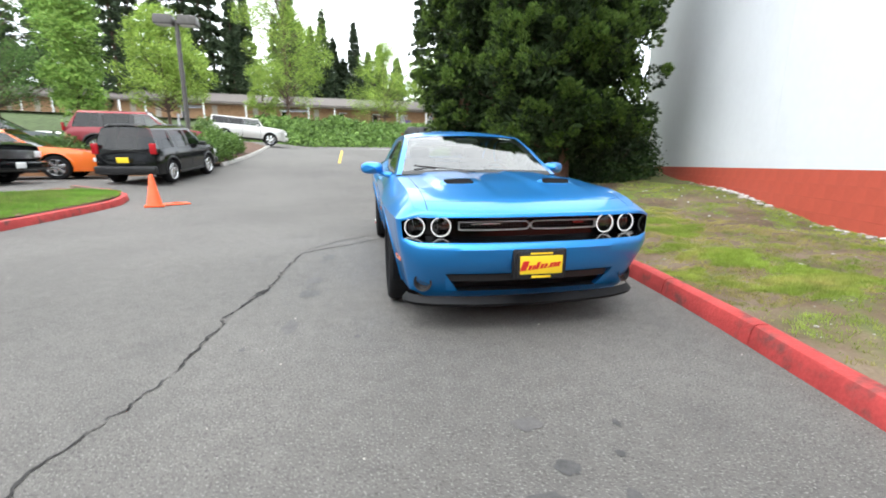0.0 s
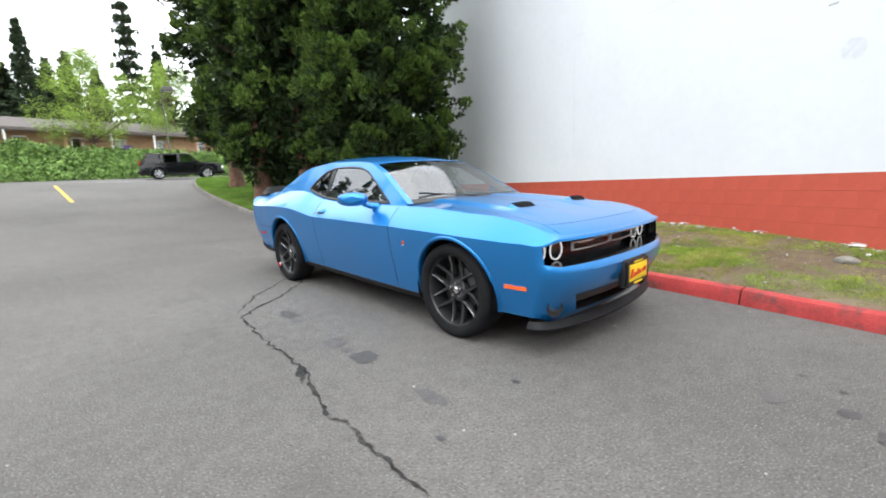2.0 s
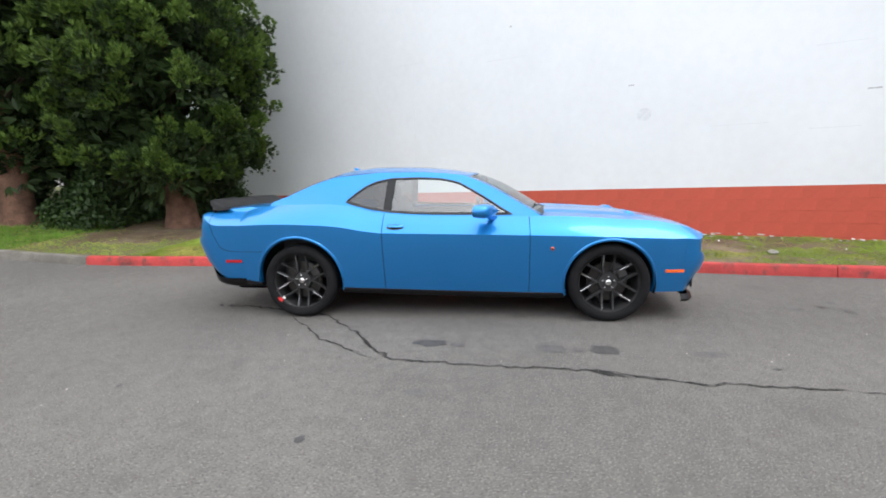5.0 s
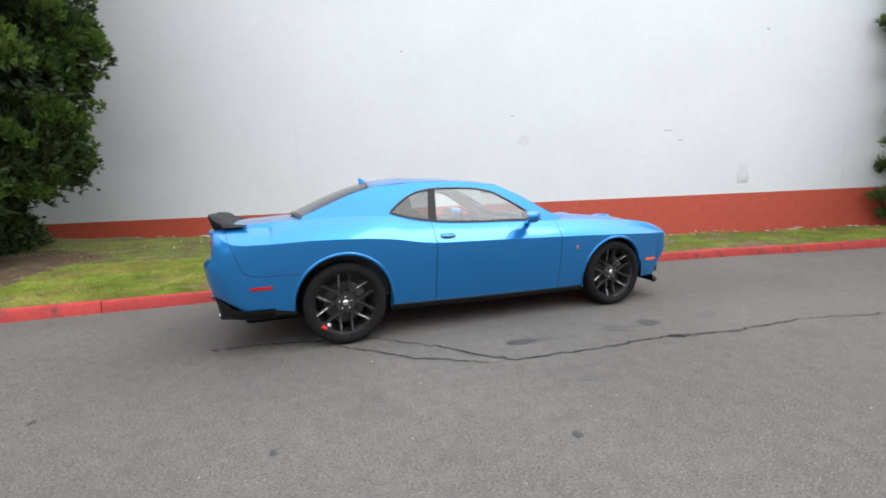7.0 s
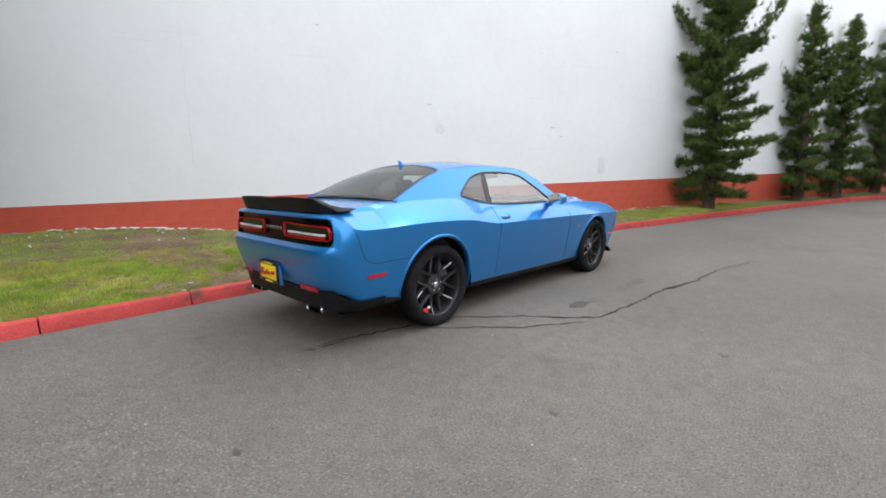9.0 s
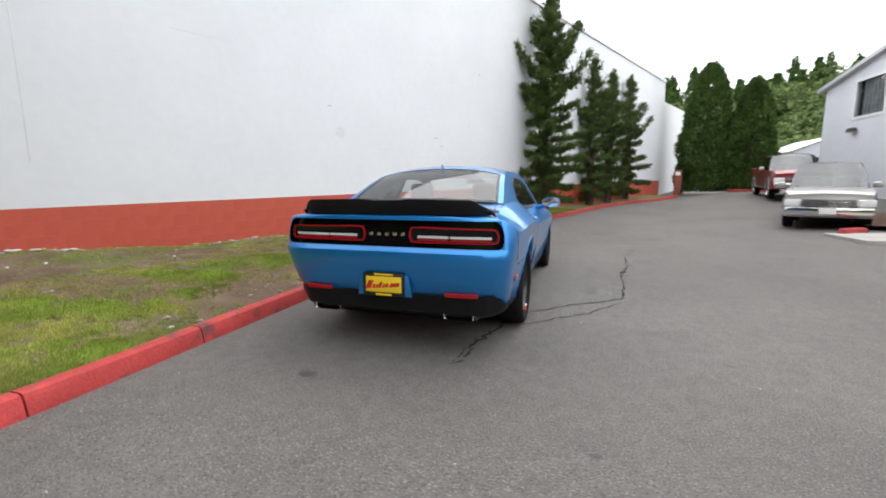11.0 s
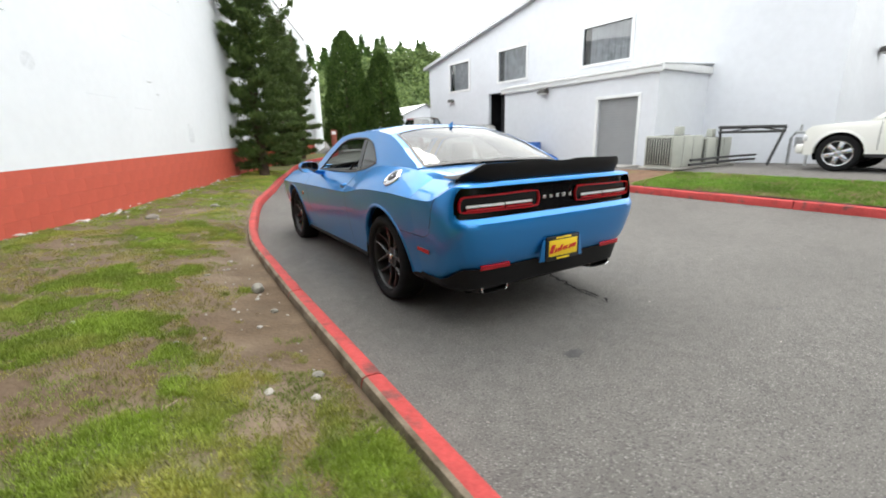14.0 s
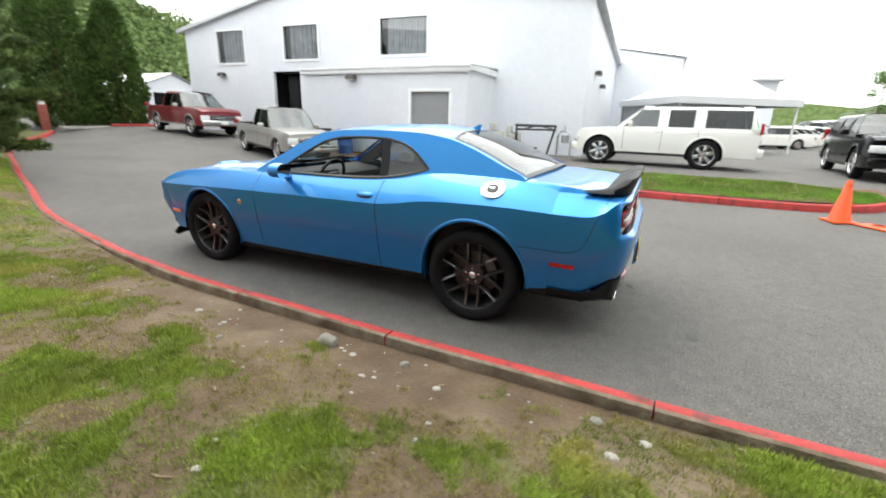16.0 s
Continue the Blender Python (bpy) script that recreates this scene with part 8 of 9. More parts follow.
M["ac_grey"] = mat("grey_green_unit", (0.40, 0.41, 0.37), 0.55, vary=0.08, scale=4)
M["barrel_blue"] = mat("blue_plastic_drum", (0.02, 0.10, 0.36), 0.4, vary=0.12, scale=4)
M["barrel_black"] = mat("black_plastic_drum", (0.02, 0.02, 0.018), 0.45, vary=0.2, scale=4)
M["stone"] = mat("grey_stone", (0.24, 0.225, 0.195), 0.9, vary=0.2, scale=8, fine=50, bump=0.5)
M["chip"] = mat("pale_chips", (0.36, 0.335, 0.30), 0.85, vary=0.15, scale=20)

# upper lot with a low retaining wall, and the planted edge beside the drive
m = Mesh().grid([[(x, y, 1.15 + 0.004 * max(0, y - 12.6)) for x in (-24, -15, -7.7)] for y in (12.6, 20, 28, 36)])
solid("upper_lot", m, M["asphalt"], "raised upper car lot of grey asphalt", "asphalt", kind="structure", angle=80)
m = Mesh().box((-15.85, 12.55, 0.6), (16.3, 0.22, 1.1), 0.03)
m.box((-24.0, 24.0, 0.6), (0.22, 22.6, 1.1), 0.03)
solid("retaining_wall", m, M["shop_brick"], "low brown brick retaining wall of the upper lot", "wall", kind="structure")
rows = []
for k in range(31):
    t = k / 30
    y = 12.4 + 13.0 * t
    xk = -6.75 - 0.25 * t + 0.25 * math.sin(math.pi * t) - 1.0 * smooth(0.12, 0.0, t)
    zg = ground_z(-6.8, y)
    rows.append([(xk - 0.08 - (xk + 8.0) * 0.0 - j * 0.28, y, zg + 0.13 + (max(1.25, zg + 0.35) - zg - 0.13) * smooth(0, 5, j) + 0.04 * noise.noise((j, y, 5))) for j in range(6)])
solid("planter_bed", Mesh().grid(rows), M["mulch"], "raised planting bed of dark bark along the drive", "planter", kind="structure", angle=80)
line_p = Line([(r[0][0] + 0.08, r[0][1]) for r in rows])
line_pr = Line(line_p.p[::-1])
kerb_run("kerb", "weathered grey concrete kerb round the planting bed", lambda s: line_pr(s), [1.6 * k for k in range(int(line_pr.s[-1] / 1.6))], lambda s: M["concrete"])
shrub(-7.45, 15.2, 1.2, 0.85, 1.3, 1.35, 71, M["leaf_ivy"], "bushy light green shrub in the planting bed")
shrub(-7.35, 13.4, 0.95, 0.6, 0.8, 0.9, 72, M["leaf_mid"], "fine green shrub in the planting bed", "spray")
shrub(-7.6, 18.0, 1.5, 0.7, 1.5, 0.75, 73, M["leaf_ivy"], "low light green shrub in the planting bed")
for k in range(6):
    shrub(-9.6 - 2.4 * k, 12.95 + 0.1 * (k % 2), 1.15, 1.2, 0.5, 0.55 + 0.12 * (k % 3), 80 + k, M["leaf_mid"], "low clipped green shrub along the retaining wall", n=900)

# ivy bank between the street and the shops
bank_y = lambda x: 34.0 + 0.10 * (x + 9)
def ivy_z(x, y):
    t = (y - bank_y(x)) / 6.5
    a, b = ground_z(x, bank_y(x)), TERRACE(x, 41)
    return a + (b - a) * smooth(-0.05, 1.0, t) + 0.10 * noise.noise((x * 0.7, y * 0.7, 1))


rows = [[(-11 + 1.2 * i, bank_y(-11 + 1.2 * i) + 6.6 * j / 10, ivy_z(-11 + 1.2 * i, bank_y(-11 + 1.2 * i) + 6.6 * j / 10)) for j in range(11)] for i in range(38)]
ivy = thing("ivy_bank", "steep bank overgrown with light green ivy", "ivy", kind="structure")
part("bank_soil", Mesh().grid(rows), M["ivy_soil"], ivy, angle=80)
r_ = np.random.default_rng(91)
n = 8500
xi, ti = r_.uniform(-11, 33, n), r_.uniform(0, 1, n)
p = np.array([(x, bank_y(x) + 6.6 * t, ivy_z(x, bank_y(x) + 6.6 * t) + r_.uniform(0.0, 0.28)) for x, t in zip(xi, ti)])
part("ivy_leaf_mat", foliage("ivy_leaf_mat", "broad", p, r_.normal(0, 0.5, (n, 3)) + [0, -0.5, 0.9], r_.uniform(0.3, 0.6, n), M["leaf_ivy"]), None, ivy, kind="stuff")
m = Mesh().grid([[(x, y, TERRACE(x, y)) for x in (-120, -60, -30, -11, 10, 40, 120)] for y in (40.2, 50, 62, 120)])
solid("shop_terrace", m, M["asphalt"], "raised shop forecourt behind the bank", "asphalt", kind="structure", angle=80)
m = Mesh().grid([[(x, y, TERRACE(x, 41) - (41 - y) * 0.36) for y in (36, 41)] for x in (-120, -60, -30, -10)])
solid("terrace_slope", m, M["ivy_soil"], "planted slope below the shop forecourt", "slope", kind="structure", angle=80)
for x, y, h, s in ((8.3, 38.6, 1.3, 95), (-3.5, 40.0, 0.9, 96), (13.5, 39.5, 1.2, 97)):
    shrub(x, y, ivy_z(x, min(y, bank_y(x) + 6.5)), 1.6, 1.1, h, s, M["leaf_ivy"], "rounded light green shrub on the bank", n=900, size=(0.2, 0.35))

shops = thing("shop_row", "long low row of shops under a grey-brown shingle roof", "building", kind="structure")
SY = lambda x: 57.0 - 0.12 * (x + 5)
SZ = lambda x: TERRACE(x, SY(x))
xs_s = [-75 + 5.0 * k for k in range(23)]
part("roof", Mesh().grid([[(x, SY(x) - 1.8, SZ(x) + 2.75), (x, SY(x) - 1.8, SZ(x) + 3.0), (x, SY(x) + 3.6, SZ(x) + 4.55), (x, SY(x) + 9, SZ(x) + 3.0)] for x in xs_s]), M["shingle"], shops)
part("soffit", Mesh().grid([[(x, SY(x) - 1.8, SZ(x) + 2.75), (x, SY(x), SZ(x) + 2.75)] for x in xs_s]), M["shop_wall"], shops)
part("front_wall", Mesh().grid([[(x, SY(x), SZ(x) - 0.3), (x, SY(x), SZ(x) + 2.8)] for x in xs_s]), M["shop_brick"], shops)
k = 0
x = -73.0
rs = random.Random(5)
while x < 33:
    w = rs.choice((2.6, 3.4, 4.2))
    kind = rs.random()
    yy, zz = SY(x) - 0.03, SZ(x)
    if kind < 0.72:
        win = part("shop_window", Mesh().box((x + w / 2, yy, zz + 1.25), (w, 0.08, 2.0), 0.02), M["dark"], shops, "dark shop window")
        fm = Mesh()
        for q in range(4):
            fm.box((x + w * q / 3, yy - 0.06, zz + 1.25), (0.09, 0.06, 2.05), 0.01)
        fm.box((x + w / 2, yy - 0.06, zz + 2.25), (w + 0.1, 0.07, 0.12), 0.01)
        fm.box((x + w / 2, yy - 0.06, zz + 0.28), (w + 0.1, 0.07, 0.12), 0.01)
        part("frame", fm, M["trim_white"], win)
        part("pane", Mesh().add([(x, yy - 0.05, zz + 0.3), (x + w, yy - 0.05, zz + 0.3), (x + w, yy - 0.05, zz + 2.2), (x, yy - 0.05, zz + 2.2)], [(0, 1, 2, 3)]), M["pane_far"], win)
        if kind < 0.3:
            part("awning", Mesh().grid([[(q, yy - d, zz + h) for d, h in ((0.05, 2.55), (0.9, 2.2), (0.9, 2.05))] for q in (x - 0.1, x + w + 0.1)]), M["awning"], shops)
        if 0.3 < kind < 0.5:
            part("sign", Mesh().box((x + w / 2, yy - 0.12, zz + 1.2), (w * 0.5, 0.05, 0.9), 0.02), M["purple"] if kind < 0.42 else M["red_sign"], shops)
    else:
        part("wall_panel", Mesh().box((x + w / 2, yy, zz + 1.3), (w, 0.1, 2.6), 0.02), M["shop_wall"], shops)
    part("post", Mesh().box((x - 0.5, SY(x) - 1.6, zz + 1.35), (0.16, 0.16, 2.8), 0.02), M["trim_white"] if k % 3 else M["shop_brick"], shops)
    x += w + rs.uniform(0.5, 1.3)
    k += 1

# markings on the climbing drive
def paint_strip(name, label, pts, w, material, lift=0.006):
    rows = []
    for a, b in zip(pts[:-1], pts[1:]):
        d = (Vector(b) - Vector(a)).normalized()
        o = Vector((d.y, -d.x)) * w / 2
        for q in range(7):
            p = Vector(a).lerp(Vector(b), q / 6)
            rows.append([(p.x + s * o.x, p.y + s * o.y, ground_z(p.x + s * o.x, p.y + s * o.y) + lift + 0.004) for s in (-1, 0, 1)])
    return solid(name, Mesh().grid(rows), material, label, "road marking", angle=80, kind="structure")


paint_strip("lane_line", "short worn yellow lane line painted on asphalt", [(-2.2, 16.3), (-2.4, 24.3)], 0.13, M["yellow_line"], 0.012)
paint_strip("stop_line", "faded white line across the drive at the street", [(-0.5, 27.2), (2.2, 27.0)], 0.3, M["white_line"], 0.02)


def lamp_post(x, y, z, h, heads, label, r=0.09):
    th = thing("street_lamp", label, "lamp", (x, y, z))
    part("pole", Mesh().lathe([(r * 1.5, -0.1), (r * 1.5, 0.25), (r, 0.3), (r * 0.85, h)], n=14), M["bronze"], th)
    for dx in heads:
        part("arm", Mesh().tube([(0, 0, h - 0.1), (dx * 0.7, 0, h - 0.02)], 0.035, 6), M["bronze"], th)
        hd = part("lamp_head", Mesh().box((dx, 0, h), (0.82, 0.55, 0.40), 0.05, taper=(0.9, 0.9)), M["bronze"], th, "box-shaped lamp head")
        part("lens", Mesh().box((dx, 0, h - 0.205), (0.6, 0.4, 0.04), 0.01), M["lens"], hd)
    return th


lamp_post(-8.95, 17.4, 1.15, 5.8, (-0.48, 0.48), "tall bronze car park lamp with two box heads", 0.11)
solid("utility_pole", Mesh().lathe([(0.07, 0), (0.06, 1.0), (0.055, 1.9)], n=10), M["steel"], "short grey metal pole beside the lamp", "pole", (-9.35, 17.5, 1.15))
lamp_post(6.4, 43.0, TERRACE(6.4, 43) - 0.6, 6.6, (0.5,), "slender street lamp beyond the bank", 0.06)
lamp_post(-10.5, 66.0, TERRACE(-10.5, 66), 6.5, (0.3,), "distant street lamp behind the shops", 0.06)


def cone(place, turn, label):
    th = thing("traffic_cone", label, "traffic cone", place, turn)
    part("cone", Mesh().lathe([(0.165, 0.035), (0.155, 0.05), (0.034, 0.70), (0.026, 0.71), (0.022, 0.60)], n=24), M["orange"], th)
    part("base", Mesh().box((0, 0, 0.02), (0.38, 0.38, 0.04), 0.012), M["orange"], th)
    part("collar", Mesh().lathe([(0.056, 0.60), (0.06, 0.60), (0.045, 0.66), (0.042, 0.66)], n=18), M["orange"], th)
    return th


cone((-5.66, 5.55, ground_z(-5.66, 5.55)), 20, "faded orange traffic cone beside the kerb's end")
m = Mesh().box((0, 0, 0.015), (0.50, 0.36, 0.03), 0.01)
m.lathe([(0.12, 0.03), (0.10, 0.05), (0.08, 0.05)], n=16)
solid("cone_base", m, M["orange"], "flattened orange cone base lying on the asphalt", "cone base", (-5.38, 5.98, ground_z(-5.38, 5.98)), 35)

# by the workshop
def drum(place, mt, label):
    th = thing("drum", label, "barrel", place)
    part("barrel", Mesh().lathe([(0.0, 0.0), (0.27, 0.0), (0.285, 0.03), (0.285, 0.28), (0.295, 0.30), (0.285, 0.32), (0.285, 0.56), (0.295, 0.58), (0.285, 0.60), (0.285, 0.84), (0.275, 0.87), (0.265, 0.87), (0.26, 0.845), (0.0, 0.845)], n=28), mt, th)
    part("bung", Mesh().lathe([(0.035, 0.845), (0.035, 0.87), (0.0, 0.87)], (0.14, 0.05, 0), n=12), M["black"], th)
    return th


for x, y, mt, lb in ((-9.65, -9.05, "barrel_black", "black plastic drum standing on the mulch"), (-10.0, -8.35, "barrel_blue", "blue plastic drum behind another"), (-9.62, -8.05, "barrel_blue", "blue plastic drum by the annex wall")):
    drum((x, y, ground_z(-9.6, y) + 0.05), M[mt], lb)


def condenser(place, turn, size, label):
    th = thing("air_conditioner", label, "air conditioner", place, turn)
    w, d, h = size
    part("cabinet", Mesh().box((0, 0, h / 2 + 0.06), (w, d, h), 0.02), M["ac_grey"], th)
    part("coil", Mesh().box((w / 2 + 0.002, 0, h / 2 + 0.06), (0.008, d * 0.92, h * 0.86), 0.002), M["satin_black"], th, "dark coil behind the louvres")
    for k in range(1, 3):
        part("panel_seam", Mesh().box((-w / 2 + w * k / 3, d / 2 + 0.001, h / 2 + 0.06), (0.012, 0.004, h * 0.96), 0.001), M["black"], th)
    for k in range(11):
        part("louvre", Mesh().box((w / 2 + 0.006, -d / 2 + 0.05 + (d - 0.1) * k / 10, h / 2 + 0.06), (0.03, 0.024, h * 0.84), 0.004), M["ac_grey"], th)
    part("fan_grille", Mesh().lathe([(0.10, h + 0.07), (0.36, h + 0.075), (0.37, h + 0.06)], n=24), M["satin_black"], th)
    part("pad", Mesh().box((0, 0, 0.03), (w + 0.2, d + 0.2, 0.06), 0.01), M["concrete"], th)
    part("control_box", Mesh().box((0.15, d / 2 - 0.2, h + 0.18), (0.22, 0.16, 0.22), 0.015), M["ac_grey"], th)
    return th


condenser((-9.5, -2.3, 0.40), 0, (1.4, 0.8, 0.82), "grey-green air conditioner with louvred end standing on a pad")
condenser((-11.0, -2.25, 0.41), 0, (1.3, 0.8, 0.74), "second grey-green air conditioner beside its neighbour")
m = Mesh()
m.tube([(-9.3, -1.72, 0.52), (-10.4, -1.70, 0.54), (-11.3, -1.62, 0.56), (-12.1, -1.4, 0.58)], 0.035, 8)
m.tube([(-9.3, -1.70, 0.64), (-10.4, -1.68, 0.66), (-11.3, -1.60, 0.68), (-12.1, -1.38, 0.70)], 0.03, 8)
solid("duct_pipe", m, M["black"], "black insulated pipes along the air conditioners", "pipe")
m = Mesh()
m.tube([(-12.25, -0.8, 1.45), (-11.95, -1.0, 0.42)], 0.04, 6)
m.tube([(-10.85, -1.8, 1.45), (-10.9, -1.8, 0.42)], 0.035, 6)
m.tube([(-10.8, -1.82, 1.47), (-12.25, -0.8, 1.47)], 0.05, 6)
m.tube([(-10.8, -1.82, 1.34), (-12.25, -0.8, 1.34)], 0.04, 6)
m.tube([(-11.0, -1.7, 1.34), (-11.6, -1.27, 1.47), (-12.2, -0.84, 1.36)], 0.02, 5)
solid("pipe_rack", m, M["black"], "black steel rack carrying cables beside the workshop", "rack")
m = Mesh()
m.tube([(0, 0, -0.1), (0, 0, 0.7), (0.15, 0, 0.85), (0.45, 0, 0.85), (0.6, 0, 0.7), (0.6, 0, -0.1)], 0.035, 8)
m.lathe([(0.0, 0.45), (0.14, 0.45), (0.14, 0.72), (0.0, 0.72)], (0.3, 0.05, 0), n=16)
m.tube([(0.3, 0, 0.85), (0.3, 0, 1.05)], 0.03, 6)
solid("gas_meter", m, M["steel"], "grey gas meter with bent pipes at the wall", "meter", (-12.55, -0.75, 0.45), 60)
solid("wheel_stop", Mesh().box((0, 0, 0.07), (0.75, 0.22, 0.14), 0.03, taper=(0.95, 0.6)), M["kerb_red"], "short red-painted concrete wheel stop", "wheel stop", (-7.15, -6.35, ground_z(-7.15, -6.35)), 35)
th = thing("sign_post", "short reddish wooden post with a small white sign", "sign", on_ground(-6.75, -23.0))
part("post", Mesh().box((0, 0, 0.75), (0.36, 0.12, 1.5), 0.02), M["post_wood"], th)
part("sign_face", Mesh().box((0.02, 0.07, 1.30), (0.26, 0.012, 0.2), 0.004), M["white_card"], th, "small white sign face")
solid("kerb_end", Mesh().box((0, 0, 0.06), (2.2, 0.3, 0.14), 0.03), M["concrete"], "pale concrete kerb at the end of the drive", "kerb", (-8.0, -22.3, ground_z(-8.0, -22.3)), 10, kind="structure")
solid("kerb_end", Mesh().box((0, 0, 0.05), (2.4, 0.3, 0.12), 0.03), M["kerb_red"], "faded red kerb at the end of the drive", "kerb", (-10.3, -22.1, ground_z(-10.3, -22.1)), -6, kind="structure")
# small white shed
th = thing("shed", "small white gabled shed at the end of the drive", "shed", (-16.0, -29.5, 0.9), 0)
m = Mesh()
m.prism([(-2.0, 0), (2.0, 0), (2.0, 2.3), (0, 3.1), (-2.0, 2.3)], lambda u, v, d: (u, 2.0 - d * 0.02, v), 1)
for sx in (-2.0, 2.0):
    m.add([(sx, 2.0, 0), (sx, -3.0, 0), (sx, -3.0, 2.3), (sx, 2.0, 2.3)], [(0, 1, 2, 3)])
part("wall", m, M["siding"], th, angle=0)
m = Mesh()
for sx in (-1, 1):
    m.add([(0, 2.25, 3.2), (sx * 2.25, 2.25, 2.3), (sx * 2.25, -3.2, 2.3), (0, -3.2, 3.2)], [(0, 1, 2, 3)])
part("roof", m, M["trim_white"], th, angle=0)
# flat near-black slab: the shed's inner shade put into colour
part("doorway", Mesh().box((0.6, 2.01, 0.95), (1.5, 0.04, 1.9), 0.01), M["dark"], th, "dark open doorway")

# marquee
th = thing("marquee", "white peaked marquee tent with grey sides", "tent", (-25.3, 4.3, ground_z(-25.3, 4.3)), 30)
hw, ze, zp = 3.15, 2.65, 5.3
rows = []
for k in range(13):
    t = k / 12
    w = hw * (1 - t) ** 1.0 + 0.05
    z = ze + (zp - ze) * t ** 1.55
    ring = []
    for q in range(40):
        a = 2 * math.pi * q / 40 + math.pi / 4
        c, s = math.cos(a), math.sin(a)
        f = 1 / max(abs(c), abs(s))
        ring.append((w * c * f, w * s * f, z - 0.10 * (1 - t) * (1 - abs(abs(c) - abs(s))) * 0))
    rows.append(ring)
part("canopy", Mesh().grid(rows, around=True), M["tent_white"], th, angle=50)
val = []
for z in (ze, ze - 0.34):
    val.append([(x, y, z) for x, y, _ in rows[0]])
part("valance", Mesh().grid(val, around=True), M["tent_white"], th, angle=30)
for sx in (-1, 1):
    for sy in (-1, 1):
        part("leg", Mesh().tube([(sx * (hw - 0.1), sy * (hw - 0.1), 0), (sx * (hw - 0.1), sy * (hw - 0.1), ze)], 0.05, 8), M["trim_white"], th)
part("side_curtain", Mesh().grid([[(-hw + 0.2, y, z) for z in (0.1, ze - 0.2)] for y in (-hw + 0.1, 0, hw - 0.1)]), M["tent_side"], th)
part("side_curtain", Mesh().grid([[(x, -hw + 0.2, z) for z in (0.1, ze - 0.2)] for x in (-hw + 0.1, 0, hw - 0.1)]), M["tent_side"], th)
# far trees round the car lot
for k, (x, y, h, nar) in enumerate(((-70, 26, 7, 0.8), (-62, 34, 9, 0.35), (-52, 33, 8, 0.4), (-80, 32, 6, 1.0), (-66, 42, 8, 0.8), (-48, 40, 9, 0.4))):
    street_tree(x, y, ground_z(x, y), h, 3.0, 1.4, 120 + k, M["leaf_mid"], "distant green tree beside the car lot", nar, 26)
lamp_post(-50, 22, ground_z(-50, 22), 7.5, (-0.5, 0.5), "tall lamp post in the far car lot", 0.08)
lamp_post(-40, 24, ground_z(-40, 24), 7.5, (-0.5, 0.5), "tall lamp post standing among parked cars", 0.08)
rows = [[(-160, y, 0), (-160, y, 7 + 3 * math.sin(y * 0.05))] for y in range(-80, 160, 12)]
solid("far_woods", Mesh().grid(rows), M["leaf_hill"], "far line of green trees beyond the lot", "woods", kind="stuff")


# ---- cracks, stains, stones, grass ----
def crack(label, pts, width, seed, spread=0.02):
    """A ragged tar-filled crack along a line."""
    r = np.random.default_rng(seed)
    ln = Line(pts)
    n = int(ln.s[-1] / 0.025)
    rows = []
    for k in range(n + 1):
        s = ln.s[-1] * k / n
        p, q = ln(s), ln(min(ln.s[-1], s + 0.02))
        d = (q - p).normalized() if (q - p).length > 1e-6 else Vector((0, 1))
        o = Vector((d.y, -d.x))
        c = 1.3 * spread * noise.noise((s * 5.0, seed, 0)) + 0.9 * spread * noise.noise((s * 15.0, seed, 3))
        w = width * (0.55 + 0.9 * abs(noise.noise((s * 3.1, seed, 9))) + 0.35 * r.uniform(-1, 1)) * smooth(0, 0.15, s) * smooth(0, 0.15, ln.s[-1] - s + 0.02)
        rows.append([(p.x + o.x * (c + u * w), p.y + o.y * (c + u * w), ground_z(p.x, p.y) + 0.0045) for u in (-0.5, 0.5)])
    return solid("crack", Mesh().grid(rows), M["tar"], label, "crack", angle=80, kind="structure")


crack("long ragged tar-filled crack across the asphalt", [(-0.72, 1.40), (-1.05, 1.05), (-1.33, 0.78), (-1.64, 0.57), (-1.86, 0.36), (-1.90, 0.05), (-1.93, -0.35), (-1.94, -0.75), (-1.97, -1.19), (-2.10, -1.62), (-2.11, -1.85), (-2.12, -2.2), (-2.16, -2.62)], 0.028, 1, 0.03)
crack("thinner end of the long crack", [(-2.16, -2.58), (-2.18, -2.75), (-2.24, -3.0), (-2.36, -3.35), (-2.46, -3.65)], 0.018, 6, 0.04)
crack("wider patch of tar on the long crack", [(-1.96, -1.04), (-2.02, -1.24), (-2.06, -1.34)], 0.065, 9, 0.02)
crack("short side crack near the rear wheel", [(-0.83, 1.66), (-1.18, 1.33), (-1.46, 1.08), (-1.62, 0.86), (-1.72, 0.70), (-1.79, 0.60), (-1.86, 0.50)], 0.026, 2, 0.03)
crack("crack running out from under the car's tail", [(-0.78, 1.50), (-0.68, 1.80), (-0.62, 2.10), (-0.58, 2.28), (-0.63, 2.36), (-0.52, 2.62)], 0.040, 3, 0.04)
crack("thin crack under the rear wheel", [(-0.52, 2.62), (-0.56, 2.32), (-0.66, 1.9)], 0.016, 4, 0.02)
crack("short dark crack ahead of the car", [(-0.1, -5.77), (-0.64, -5.74), (-1.2, -5.72)], 0.03, 5, 0.02)


def stain(x, y, rx, ry, seed, mt="stain"):
    ring = []
    for k in range(30):
        a = 2 * math.pi * k / 30
        f = 1 + 0.35 * noise.noise((math.cos(a) * 1.6, math.sin(a) * 1.6, seed)) + 0.22 * noise.noise((math.cos(a) * 5, math.sin(a) * 5, seed + 7))
        ring.append((x + rx * f * math.cos(a), y + ry * f * math.sin(a), ground_z(x, y) + 0.003))
    return solid("oil_stain", Mesh().fan(ring), M[mt], "dark oily stain soaked into the asphalt", "stain", angle=80, group="oil stains", kind="structure")


